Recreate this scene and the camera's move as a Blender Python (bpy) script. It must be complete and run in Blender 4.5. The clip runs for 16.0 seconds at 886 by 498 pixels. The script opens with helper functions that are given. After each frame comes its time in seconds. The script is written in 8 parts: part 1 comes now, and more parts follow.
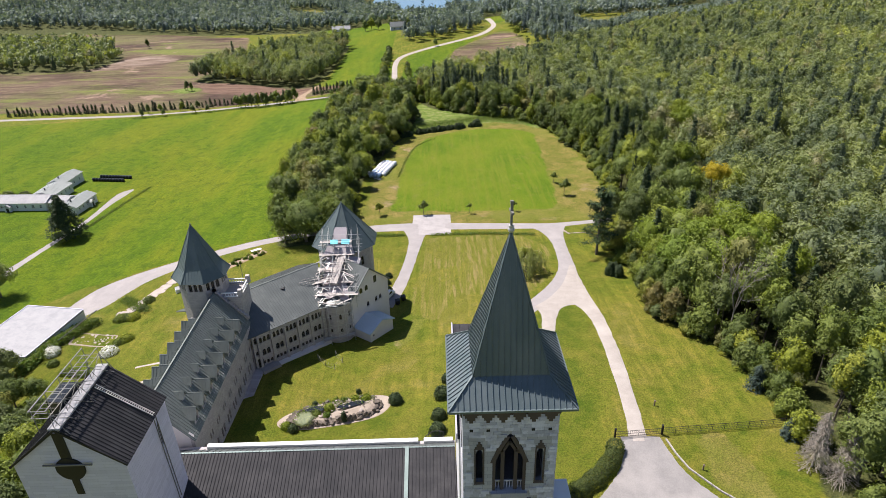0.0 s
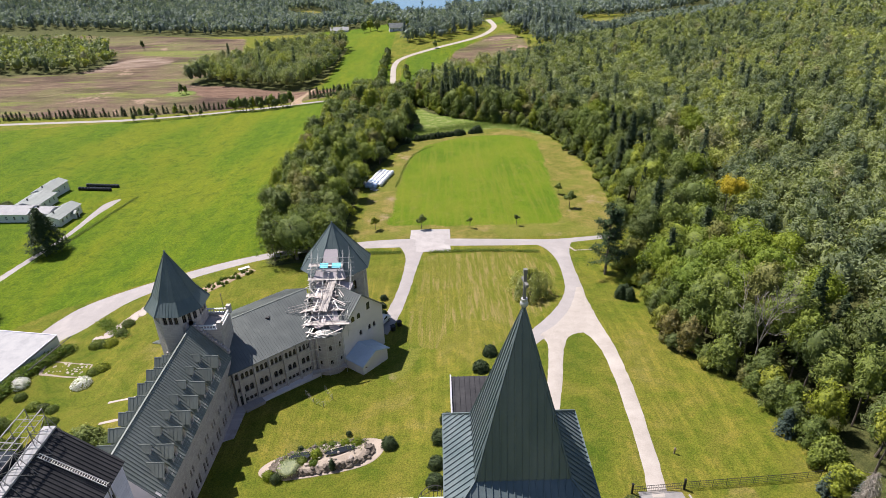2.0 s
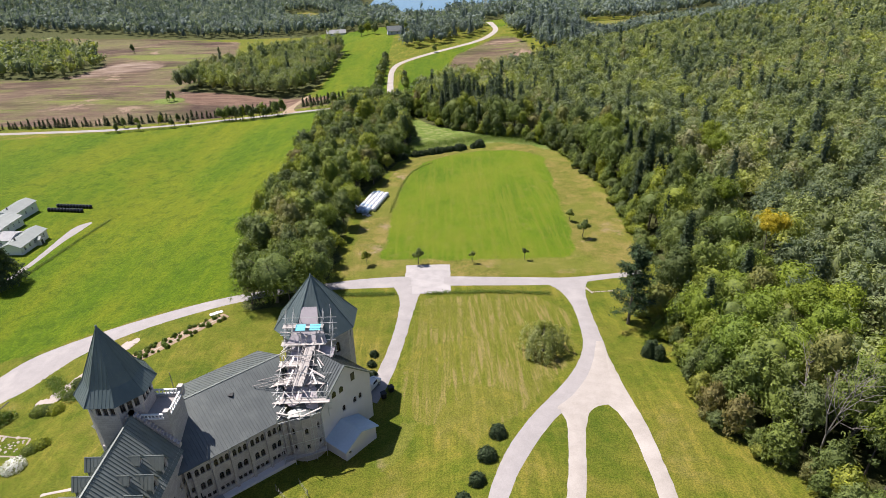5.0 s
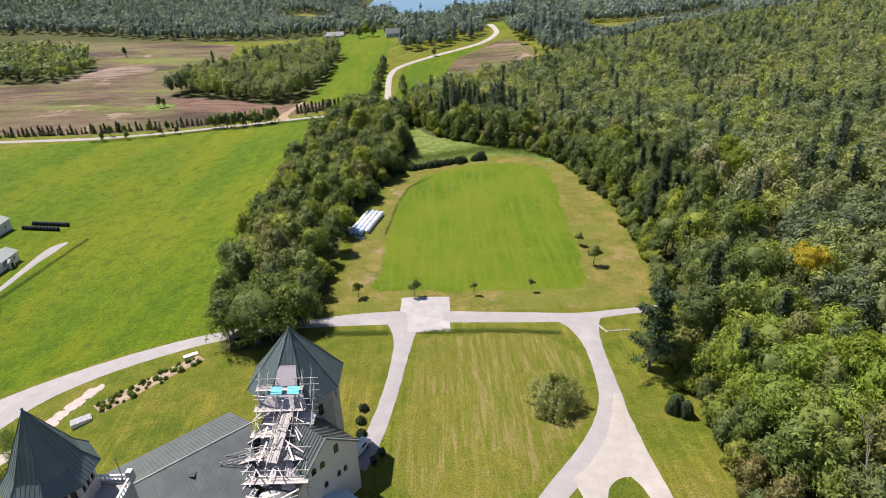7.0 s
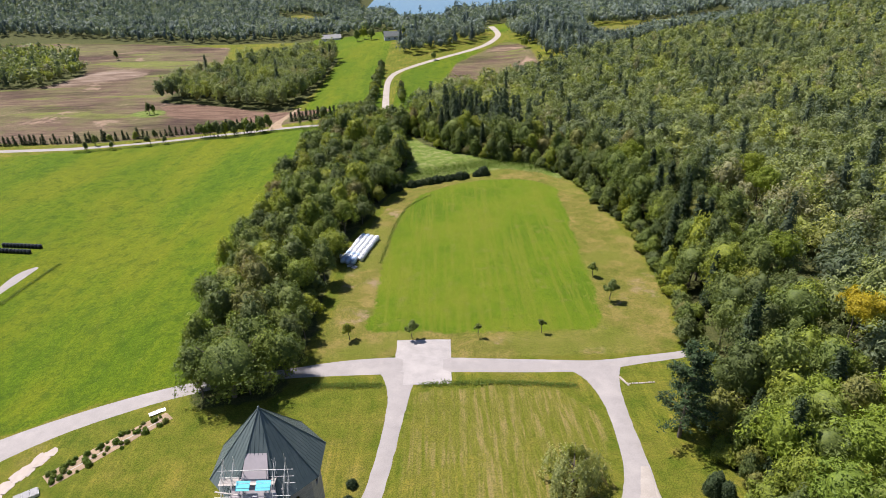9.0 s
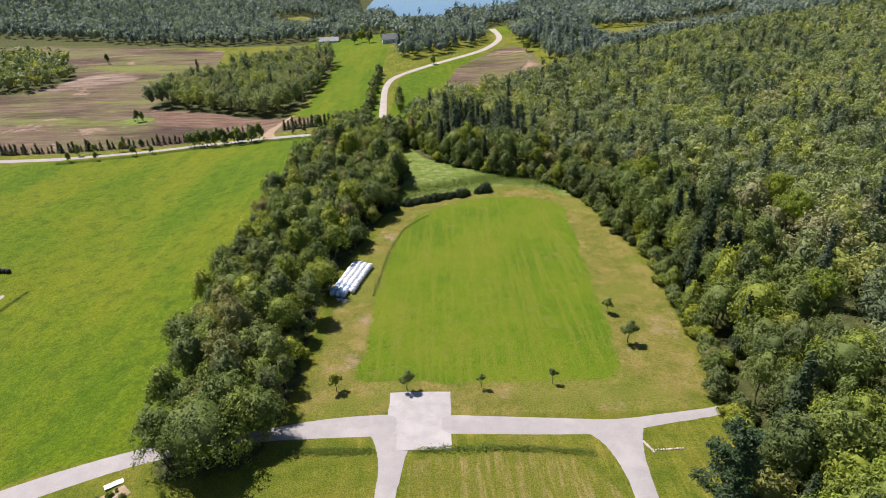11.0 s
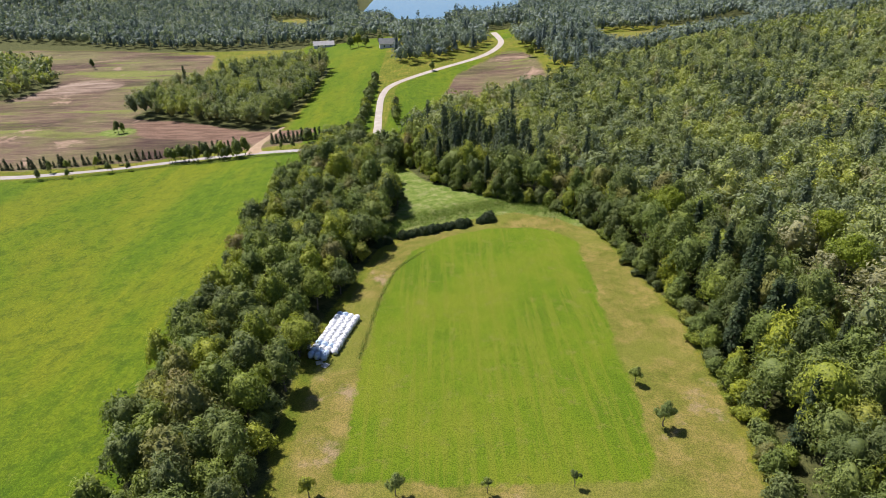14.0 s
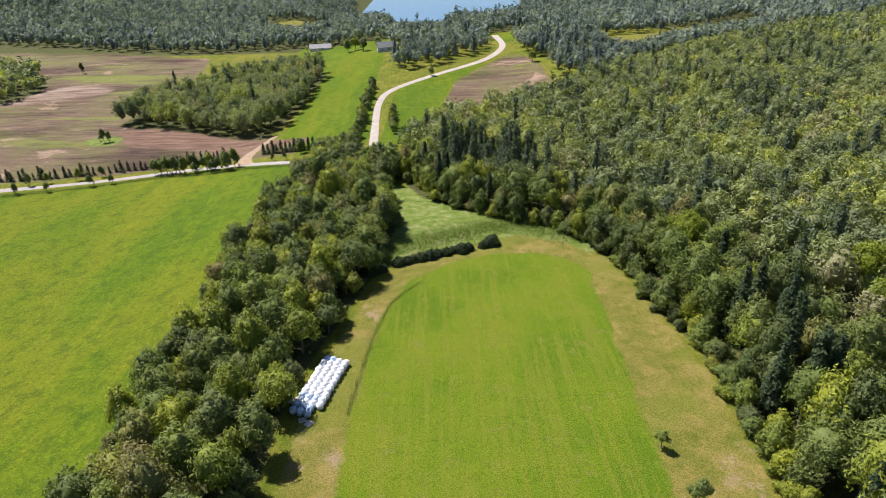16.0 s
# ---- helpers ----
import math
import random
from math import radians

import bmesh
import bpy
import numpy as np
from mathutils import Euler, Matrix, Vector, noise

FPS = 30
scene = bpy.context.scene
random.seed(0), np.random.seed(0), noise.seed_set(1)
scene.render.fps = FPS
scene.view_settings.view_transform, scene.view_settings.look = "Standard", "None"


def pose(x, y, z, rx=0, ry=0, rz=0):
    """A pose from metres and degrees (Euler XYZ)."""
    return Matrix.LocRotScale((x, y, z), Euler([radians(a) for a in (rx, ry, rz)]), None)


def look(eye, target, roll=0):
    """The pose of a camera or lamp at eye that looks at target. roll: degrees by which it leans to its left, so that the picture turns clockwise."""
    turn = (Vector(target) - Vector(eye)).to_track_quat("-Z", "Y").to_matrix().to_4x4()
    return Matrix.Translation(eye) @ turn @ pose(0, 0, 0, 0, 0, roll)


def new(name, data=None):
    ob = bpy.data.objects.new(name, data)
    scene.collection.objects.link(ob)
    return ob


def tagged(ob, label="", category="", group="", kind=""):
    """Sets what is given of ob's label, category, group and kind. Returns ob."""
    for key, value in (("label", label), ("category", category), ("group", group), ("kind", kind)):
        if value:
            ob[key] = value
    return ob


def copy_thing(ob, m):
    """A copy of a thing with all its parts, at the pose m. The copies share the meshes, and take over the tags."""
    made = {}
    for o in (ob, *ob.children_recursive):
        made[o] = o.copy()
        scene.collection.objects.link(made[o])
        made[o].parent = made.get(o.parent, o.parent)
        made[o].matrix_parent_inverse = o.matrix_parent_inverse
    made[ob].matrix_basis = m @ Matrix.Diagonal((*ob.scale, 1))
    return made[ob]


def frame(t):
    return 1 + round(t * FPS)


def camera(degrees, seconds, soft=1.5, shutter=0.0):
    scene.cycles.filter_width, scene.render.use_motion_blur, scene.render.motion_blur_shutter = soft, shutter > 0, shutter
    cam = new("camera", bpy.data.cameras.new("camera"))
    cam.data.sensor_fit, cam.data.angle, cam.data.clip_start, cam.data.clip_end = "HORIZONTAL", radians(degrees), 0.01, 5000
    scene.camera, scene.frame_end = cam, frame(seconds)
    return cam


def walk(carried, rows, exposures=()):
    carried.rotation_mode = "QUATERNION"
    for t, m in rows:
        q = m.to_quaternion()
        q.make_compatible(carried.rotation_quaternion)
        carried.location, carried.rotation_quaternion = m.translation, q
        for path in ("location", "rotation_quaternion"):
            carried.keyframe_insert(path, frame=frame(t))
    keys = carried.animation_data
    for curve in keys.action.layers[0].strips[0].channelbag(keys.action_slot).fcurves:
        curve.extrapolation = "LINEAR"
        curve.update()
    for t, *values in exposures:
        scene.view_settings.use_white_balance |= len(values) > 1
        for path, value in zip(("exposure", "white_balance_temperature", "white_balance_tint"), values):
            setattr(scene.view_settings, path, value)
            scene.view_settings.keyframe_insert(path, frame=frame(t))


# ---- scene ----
cam = camera(72.0, 16.0, soft=0.7)
# a steady flight: one tilt and lean all the way, the place changes
AIM = pose(0, 0, 0, 62.30) @ pose(0, 0, 0, 0, 0, -1.60)
WAY = [
    (0.0, (0.00, -0.00, 74.94)),
    (0.5, (0.09, 2.25, 74.88)),
    (1.0, (0.19, 4.70, 74.81)),
    (1.5, (0.27, 7.43, 74.76)),
    (2.0, (0.40, 10.27, 74.75)),
    (2.5, (0.58, 13.25, 74.76)),
    (3.0, (0.63, 16.51, 74.73)),
    (3.5, (0.67, 19.99, 74.63)),
    (4.0, (0.73, 23.62, 74.55)),
    (6.5, (1.13, 42.21, 74.51)),
    (7.0, (1.30, 45.97, 74.63)),
    (7.5, (1.35, 49.99, 74.67)),
    (8.0, (1.39, 54.20, 74.63)),
    (8.5, (1.39, 58.28, 74.64)),
    (9.0, (1.44, 62.31, 74.69)),
    (11.5, (1.99, 82.10, 74.81)),
    (12.0, (2.13, 86.09, 74.82)),
    (12.5, (2.24, 90.07, 74.78)),
    (13.0, (2.36, 94.08, 74.76)),
    (13.5, (2.47, 97.88, 74.71)),
    (14.0, (2.61, 101.86, 74.67)),
    (14.5, (2.73, 105.85, 74.64)),
    (15.0, (2.88, 109.87, 74.63)),
    (15.5, (3.01, 113.91, 74.72)),
    (16.0, (3.00, 117.80, 74.74)),
]
EXPOSURE = 0.78
walk(cam, [(t, pose(*p) @ AIM) for t, p in WAY], [(t, EXPOSURE + e, 6400, 16) for t, e in ((0, 0), (4, 0), (7, -0.04), (9, -0.07), (12.5, -0.14), (14.5, -0.03), (16, 0))])

# ---------------------------------------------------------------- world and sun
world = bpy.data.worlds.new("sky")
scene.world = world
world.use_nodes = True
wn = world.node_tree
sky = wn.nodes.new("ShaderNodeTexSky")
sky.sky_type, sky.sun_disc = "NISHITA", False
SUN_EL, SUN_AZ = 57.5, 142.0          # degrees above the horizon, and anticlockwise from +x
sky.sun_elevation, sky.sun_rotation = radians(SUN_EL), radians(90 - SUN_AZ)
sky.air_density, sky.dust_density, sky.ozone_density = 1.0, 0.5, 2.5
back = wn.nodes["Background"]
wn.links.new(sky.outputs[0], back.inputs[0])
back.inputs[1].default_value = 0.06
sun = new("sun", bpy.data.lights.new("sun", "SUN"))
sun.data.energy, sun.data.angle, sun.data.color = 5.0, radians(0.53), (1.0, 0.95, 0.86)
to_sun = Vector((math.cos(radians(SUN_AZ)) * math.cos(radians(SUN_EL)), math.sin(radians(SUN_AZ)) * math.cos(radians(SUN_EL)), math.sin(radians(SUN_EL))))
sun.matrix_world = look(to_sun * 300, (0, 0, 0))

# ---------------------------------------------------------------- materials


class Nodes:
    """A small writer of node materials."""

    def __init__(self, name, rough=0.8, metal=0.0, spec=0.3):
        self.mat = bpy.data.materials.new(name)
        self.mat.use_nodes = True
        self.t = self.mat.node_tree
        self.b = self.t.nodes["Principled BSDF"]
        self.b.inputs["Roughness"].default_value = rough
        self.b.inputs["Metallic"].default_value = metal
        self.b.inputs["Specular IOR Level"].default_value = spec
        self.geo = self.t.nodes.new("ShaderNodeNewGeometry")
        self.obj = self.t.nodes.new("ShaderNodeObjectInfo")

    def put(self, socket, value):
        if isinstance(value, bpy.types.NodeSocket):
            self.t.links.new(value, socket)
        elif isinstance(value, tuple) and len(value) == 3 and socket.type == "RGBA":
            socket.default_value = (*value, 1)
        else:
            socket.default_value = value

    def noise(self, scale, detail=3.0, rough=0.55, vec=None, distort=0.0):
        n = self.t.nodes.new("ShaderNodeTexNoise")
        n.inputs["Scale"].default_value, n.inputs["Detail"].default_value = scale, detail
        n.inputs["Roughness"].default_value, n.inputs["Distortion"].default_value = rough, distort
        self.put(n.inputs["Vector"], vec or self.geo.outputs["Position"])
        return n.outputs[0]

    def scaled(self, v, turn=0.0, vec=None):
        m = self.t.nodes.new("ShaderNodeMapping")
        self.put(m.inputs[0], vec or self.geo.outputs["Position"])
        m.inputs["Rotation"].default_value = (0, 0, radians(turn))
        m.inputs["Scale"].default_value = v
        return m.outputs[0]

    def math(self, op, a, b=0.0, c=0.0, clamp=False):
        n = self.t.nodes.new("ShaderNodeMath")
        n.operation, n.use_clamp = op, clamp
        for s, v in zip(n.inputs, (a, b, c)):
            self.put(s, v)
        return n.outputs[0]

    def step(self, v, lo, hi):
        n = self.t.nodes.new("ShaderNodeMapRange")
        n.interpolation_type = "SMOOTHSTEP"
        for s, x in zip(n.inputs, (v, lo, hi, 0.0, 1.0)):
            self.put(s, x)
        return n.outputs[0]

    def mix(self, f, a, b, mode="MIX"):
        n = self.t.nodes.new("ShaderNodeMix")
        n.data_type, n.blend_type = "RGBA", mode
        self.put(n.inputs[0], f), self.put(n.inputs[6], a), self.put(n.inputs[7], b)
        return n.outputs[2]

    def ramp(self, v, stops):
        n = self.t.nodes.new("ShaderNodeValToRGB")
        el = n.color_ramp.elements
        while len(el) < len(stops):
            el.new(0.5)
        for e, (p, c) in zip(el, stops):
            e.position, e.color = p, (*c, 1)
        self.put(n.inputs[0], v)
        return n.outputs[0]

    def attr(self, name):
        n = self.t.nodes.new("ShaderNodeAttribute")
        n.attribute_name = name
        return n

    def bump(self, height, strength=0.4, dist=0.05):
        n = self.t.nodes.new("ShaderNodeBump")
        n.inputs["Strength"].default_value, n.inputs["Distance"].default_value = strength, dist
        self.put(n.inputs["Height"], height)
        self.t.links.new(n.outputs[0], self.b.inputs["Normal"])

    def color(self, c):
        self.put(self.b.inputs["Base Color"], c)
        return self.mat


def plain(name, c, rough=0.7, metal=0.0, vary=0.25, scale=1.5):
    """A surface of one colour with grain and stains at two scales."""
    m = Nodes(name, rough, metal)
    dark, light = tuple(x * (1 - vary) for x in c), tuple(min(1, x * (1 + vary)) for x in c)
    col = m.mix(m.noise(scale, 4), dark, light)
    col = m.mix(m.step(m.noise(scale * 0.13, 2), 0.35, 0.75), col, m.mix(0.35, col, dark))
    m.bump(m.noise(scale * 14, 2), 0.25, 0.02)
    return m.color(col)


def make_ground():
    m = Nodes("ground_cover", 0.95, 0, 0.1)
    sa, sb, sc = (m.t.nodes.new("ShaderNodeSeparateColor") for _ in range(3))
    for sep, key in ((sa, "cover_a"), (sb, "cover_b"), (sc, "cover_c")):
        m.put(sep.inputs[0], m.attr(key).outputs["Color"])
    edge = m.math("MULTIPLY", m.math("SUBTRACT", m.noise(0.9, 4), 0.5), 0.7)

    def zone(s):
        return m.step(m.math("ADD", s, edge), 0.34, 0.66)

    fine, mid, wide = m.noise(4.2, 5, 0.8), m.noise(0.35, 5, 0.7), m.noise(0.035, 4, 0.65)
    patch = m.noise(0.075, 6, 0.72, distort=0.5)
    # mown lawn round the buildings: olive to straw, with mowing lines
    lawn = m.ramp(patch, [(0.36, (0.070, 0.104, 0.010)), (0.47, (0.112, 0.134, 0.014)), (0.57, (0.158, 0.150, 0.024)), (0.70, (0.230, 0.186, 0.060))])
    lawn = m.mix(0.4, lawn, m.ramp(mid, [(0.36, (0.052, 0.092, 0.008)), (0.64, (0.172, 0.162, 0.028))]))
    cut = m.noise(0.9, 2, 0.5, m.scaled((1.0, 0.05, 1), 14))
    lawn = m.mix(m.math("MULTIPLY", m.step(cut, 0.47, 0.62), m.step(m.noise(0.03, 2), 0.42, 0.56)), lawn, m.mix(1.0, lawn, (1.28, 1.18, 1.25), "MULTIPLY"))
    # hay meadow: bright green with yellow drifts
    mead = m.ramp(m.noise(0.02, 5, 0.68, m.scaled((1.6, 0.55, 1), 28)), [(0.38, (0.080, 0.136, 0.006)), (0.5, (0.104, 0.152, 0.007)), (0.62, (0.136, 0.164, 0.009))])
    mead = m.mix(m.step(m.noise(0.22, 5, 0.75), 0.46, 0.66), mead, m.mix(1.0, mead, (0.66, 0.76, 1.0), "MULTIPLY"))
    mead = m.mix(m.step(m.noise(0.5, 5, 0.8, m.scaled((1, 0.4, 1), 30)), 0.62, 0.74), mead, (0.148, 0.180, 0.032))
    mead = m.mix(m.math("MULTIPLY", m.step(m.noise(0.16, 3, 0.6, m.scaled((2.4, 0.12, 1), 32)), 0.52, 0.64), 0.5), mead, m.mix(1.0, mead, (1.3, 1.16, 1.2), "MULTIPLY"))
    mead = m.mix(m.step(m.noise(1.1, 5, 0.8), 0.40, 0.66), m.mix(1.0, mead, (0.74, 0.80, 0.9), "MULTIPLY"), m.mix(1.0, mead, (1.18, 1.12, 1.1), "MULTIPLY"))
    mead = m.mix(m.step(m.noise(0.35, 6, 0.85, m.scaled((1, 0.5, 1), 20)), 0.60, 0.70), mead, (0.150, 0.178, 0.030))
    # the mown field between the woods
    field = m.ramp(wide, [(0.38, (0.080, 0.136, 0.008)), (0.5, (0.100, 0.154, 0.009)), (0.62, (0.126, 0.164, 0.013))])
    rows = m.noise(0.75, 3, 0.6, m.scaled((1.0, 0.02, 1), 2))
    field = m.mix(m.math("MULTIPLY", m.step(rows, 0.46, 0.62), 0.55), field, (0.146, 0.168, 0.018))
    field = m.mix(m.step(m.noise(0.3, 6, 0.8), 0.53, 0.68), field, (0.146, 0.162, 0.028))
    field = m.mix(m.step(m.noise(0.9, 5, 0.8), 0.60, 0.72), field, (0.062, 0.108, 0.012))
    # the dry strip round it
    dry = m.ramp(m.noise(0.16, 6, 0.75), [(0.36, (0.105, 0.124, 0.019)), (0.5, (0.162, 0.150, 0.035)), (0.62, (0.222, 0.180, 0.060))])
    dry = m.mix(m.step(m.noise(0.07, 5, 0.7), 0.58, 0.68), dry, (0.255, 0.195, 0.115))
    dry = m.mix(m.step(m.noise(0.05, 2, 0.5, m.scaled((1, 1, 1), 50)), 0.50, 0.60), dry, m.mix(0.6, dry, (0.135, 0.155, 0.024)))
    # ploughed brown land
    furrow = m.noise(0.12, 6, 0.75, m.scaled((0.35, 2.2, 1), -20))
    brown = m.ramp(furrow, [(0.36, (0.080, 0.052, 0.042)), (0.48, (0.135, 0.092, 0.072)), (0.57, (0.150, 0.118, 0.075)), (0.68, (0.240, 0.160, 0.125))])
    brown = m.mix(m.step(m.noise(0.012, 5, 0.7), 0.42, 0.56), brown, m.mix(0.7, brown, (0.135, 0.130, 0.058)))
    brown = m.mix(m.step(m.noise(0.03, 5, 0.7, m.scaled((0.3, 1.6, 1), -18)), 0.54, 0.64), brown, (0.150, 0.165, 0.048))
    brown = m.mix(m.step(m.noise(0.02, 6, 0.75, distort=1.2), 0.58, 0.66), brown, (0.28, 0.20, 0.155))
    brown = m.mix(m.step(m.noise(0.024, 5, 0.65, m.scaled((0.45, 1.5, 1), -15)), 0.48, 0.60), brown, m.mix(1.0, brown, (0.58, 0.56, 0.60), "MULTIPLY"))
    floor = m.ramp(m.noise(0.6, 4), [(0.35, (0.045, 0.055, 0.020)), (0.65, (0.090, 0.095, 0.035))])
    wild = m.ramp(m.noise(0.3, 6, 0.75), [(0.38, (0.085, 0.135, 0.022)), (0.5, (0.135, 0.185, 0.040)), (0.62, (0.205, 0.225, 0.095))])
    hay = m.ramp(m.noise(1.1, 4, 0.6, m.scaled((1.0, 0.05, 1), -6), 0.6), [(0.38, (0.115, 0.132, 0.016)), (0.5, (0.150, 0.146, 0.028)), (0.66, (0.225, 0.185, 0.070))])
    hay = m.mix(m.step(patch, 0.46, 0.60), hay, lawn)
    soil = m.ramp(m.noise(0.1, 5, 0.7, m.scaled((0.35, 2.4, 1), -12)), [(0.38, (0.13, 0.092, 0.072)), (0.5, (0.21, 0.155, 0.125)), (0.62, (0.31, 0.245, 0.205))])
    loam = m.ramp(m.noise(0.14, 5, 0.7, m.scaled((0.4, 2.0, 1), 6)), [(0.38, (0.110, 0.068, 0.052)), (0.62, (0.205, 0.135, 0.105))])
    col = lawn
    for s, c in ((sc.outputs[2], hay), (sb.outputs[2], mead), (sa.outputs[1], dry), (sa.outputs[0], field), (sa.outputs[2], brown), (sc.outputs[0], soil), (sc.outputs[1], loam), (sb.outputs[1], wild), (sb.outputs[0], floor)):
        col = m.mix(zone(s), col, c)
    col = m.mix(m.step(fine, 0.37, 0.63), m.mix(1.0, col, (0.62, 0.66, 0.62), "MULTIPLY"), m.mix(1.0, col, (1.36, 1.30, 1.25), "MULTIPLY"))
    m.bump(m.math("ADD", m.noise(3.0, 4, 0.7), m.math("MULTIPLY", m.noise(14, 2), 0.5)), 0.8, 0.3)
    return m.color(col)


def make_gravel(name, light, dark, worn):
    m = Nodes(name, 0.95, 0, 0.15)
    col = m.ramp(m.noise(0.5, 5, 0.65), [(0.3, dark), (0.65, light)])
    col = m.mix(m.step(m.noise(0.16, 3), 0.5, 0.72), col, worn)
    col = m.mix(0.3, col, m.ramp(m.noise(5, 5, 0.8), [(0.36, tuple(0.75 * q for q in dark)), (0.64, tuple(1.12 * q for q in light))]))
    m.bump(m.noise(11, 3), 0.5, 0.04)
    return m.color(col)


def make_leaves(name, stops, deep, glow=0.35, grain=2.6):
    """Leaf colours that differ from tree to tree and from spray to spray; grain: leaves to the metre."""
    m = Nodes(name, 0.58, 0, 0.2)
    t = m.attr("tint").outputs["Fac"]
    v = m.math("ADD", t, m.math("MULTIPLY", m.obj.outputs["Random"], m.math("LESS_THAN", t, 0.001)))
    col = m.ramp(v, stops)
    leaf = m.geo.outputs["Random Per Island"]
    col = m.mix(m.math("MULTIPLY", leaf, 0.45), col, deep)
    col = m.mix(m.step(leaf, 0.8, 1.0), col, m.mix(1.0, col, (1.22, 1.18, 1.08), "MULTIPLY"))
    fine = m.noise(grain, 3, 0.75)
    col = m.mix(m.step(fine, 0.52, 0.36), col, m.mix(0.55, col, deep))
    col = m.mix(m.step(fine, 0.52, 0.68), col, m.mix(1.0, col, (1.45, 1.35, 1.05), "MULTIPLY"))
    m.color(col)
    m.bump(fine, 0.5, 0.5 / grain)
    tr = m.t.nodes.new("ShaderNodeBsdfTranslucent")
    m.put(tr.inputs[0], m.mix(1.0, col, (1.25, 1.3, 0.5), "MULTIPLY"))
    ms = m.t.nodes.new("ShaderNodeMixShader")
    ms.inputs[0].default_value = glow
    m.t.links.new(m.b.outputs[0], ms.inputs[1]), m.t.links.new(tr.outputs[0], ms.inputs[2])
    m.t.links.new(ms.outputs[0], m.t.nodes["Material Output"].inputs[0])
    return m.mat


def make_stone(name, light, dark, course=0.32, mortar=(0.30, 0.285, 0.265), turn=0.0, wide=1.9):
    """Coursed ashlar: faint joints, block to block tone and weather stains."""
    m = Nodes(name, 0.9, 0, 0.2)
    br = m.t.nodes.new("ShaderNodeTexBrick")
    sep = m.t.nodes.new("ShaderNodeSeparateXYZ")
    com = m.t.nodes.new("ShaderNodeCombineXYZ")
    m.put(sep.inputs[0], m.geo.outputs["Position"])
    c, s = math.cos(radians(turn)), math.sin(radians(turn))
    along = m.math("ADD", m.math("MULTIPLY", sep.outputs[0], c), m.math("MULTIPLY", sep.outputs[1], s))
    m.put(com.inputs[0], along), m.put(com.inputs[1], sep.outputs[2])
    m.put(br.inputs["Vector"], com.outputs[0])
    for k, v in (("Scale", 1.0), ("Mortar Size", 0.012), ("Bias", 0.1), ("Brick Width", course * wide), ("Row Height", course)):
        br.inputs[k].default_value = v
    m.put(br.inputs["Color1"], light), m.put(br.inputs["Color2"], dark), m.put(br.inputs["Mortar"], mortar)
    col = m.mix(m.math("MULTIPLY", m.noise(0.6, 5, 0.65), 0.7), br.outputs[0], m.mix(0.5, dark, light))
    col = m.mix(m.step(m.noise(0.25, 4, 0.7, m.scaled((1, 1, 0.35))), 0.55, 0.8), col, m.mix(1.0, col, (0.72, 0.71, 0.70), "MULTIPLY"))
    m.bump(m.math("ADD", m.math("MULTIPLY", br.outputs["Fac"], -0.6), m.noise(7, 4)), 0.35, 0.04)
    return m.color(col)


def make_roof(name, c, aged, rough=0.45, metal=0.35):
    m = Nodes(name, rough, metal, 0.25)
    col = m.mix(m.step(m.noise(0.5, 5, 0.7, m.scaled((1, 1, 0.3))), 0.35, 0.75), c, aged)
    col = m.mix(m.math("MULTIPLY", m.noise(4, 3, 0.7), 0.35), col, tuple(x * 0.55 for x in c))
    m.bump(m.noise(1.3, 3), 0.12, 0.05)
    return m.color(col)


GROUND = make_ground()
GRAVEL = make_gravel("pale_gravel", (0.375, 0.338, 0.31), (0.30, 0.268, 0.24), (0.42, 0.382, 0.352))
ASPHALT = make_gravel("worn_asphalt", (0.318, 0.294, 0.290), (0.262, 0.243, 0.240), (0.36, 0.332, 0.322))
OLD_ASPHALT = make_gravel("old_asphalt", (0.27, 0.255, 0.25), (0.20, 0.19, 0.187), (0.31, 0.29, 0.28))
DIRT = make_gravel("bare_earth", (0.34, 0.25, 0.17), (0.20, 0.15, 0.10), (0.40, 0.30, 0.22))
CONCRETE = make_gravel("pale_concrete", (0.37, 0.345, 0.34), (0.28, 0.262, 0.258), (0.42, 0.39, 0.38))
LEAF = make_leaves("broad_leaves", [(0.0, (0.097, 0.130, 0.040)), (0.18, (0.141, 0.169, 0.070)), (0.36, (0.141, 0.192, 0.044)), (0.54, (0.176, 0.218, 0.065)), (0.72, (0.220, 0.275, 0.044)), (0.88, (0.304, 0.334, 0.032)), (0.96, (0.207, 0.201, 0.076)), (1.0, (0.233, 0.194, 0.079))], (0.066, 0.092, 0.028), 0.30)
# far woods: own greens, with a little blue distance haze put into the colour
FAR_HAZE_LEAF = make_leaves("far_haze_leaves", [(0.0, (0.057, 0.084, 0.052)), (0.07, (0.067, 0.096, 0.054)), (0.1, (0.136, 0.177, 0.092)), (0.25, (0.188, 0.227, 0.114)), (0.5, (0.234, 0.275, 0.102)), (0.72, (0.275, 0.320, 0.108)), (0.9, (0.371, 0.406, 0.072)), (1.0, (0.291, 0.275, 0.161))], (0.105, 0.130, 0.085), 0.32, 1.8)
# blue-grey greens: the haze over the farthest woods is mixed into the leaf colour
DISTANT_HAZE_LEAF = make_leaves("distant_haze_leaves", [(0.0, (0.088, 0.122, 0.134)), (0.07, (0.092, 0.130, 0.137)), (0.12, (0.138, 0.181, 0.179)), (0.4, (0.188, 0.235, 0.224)), (0.75, (0.231, 0.285, 0.241)), (1.0, (0.288, 0.335, 0.245))], (0.092, 0.122, 0.110), 0.25, 0.8)
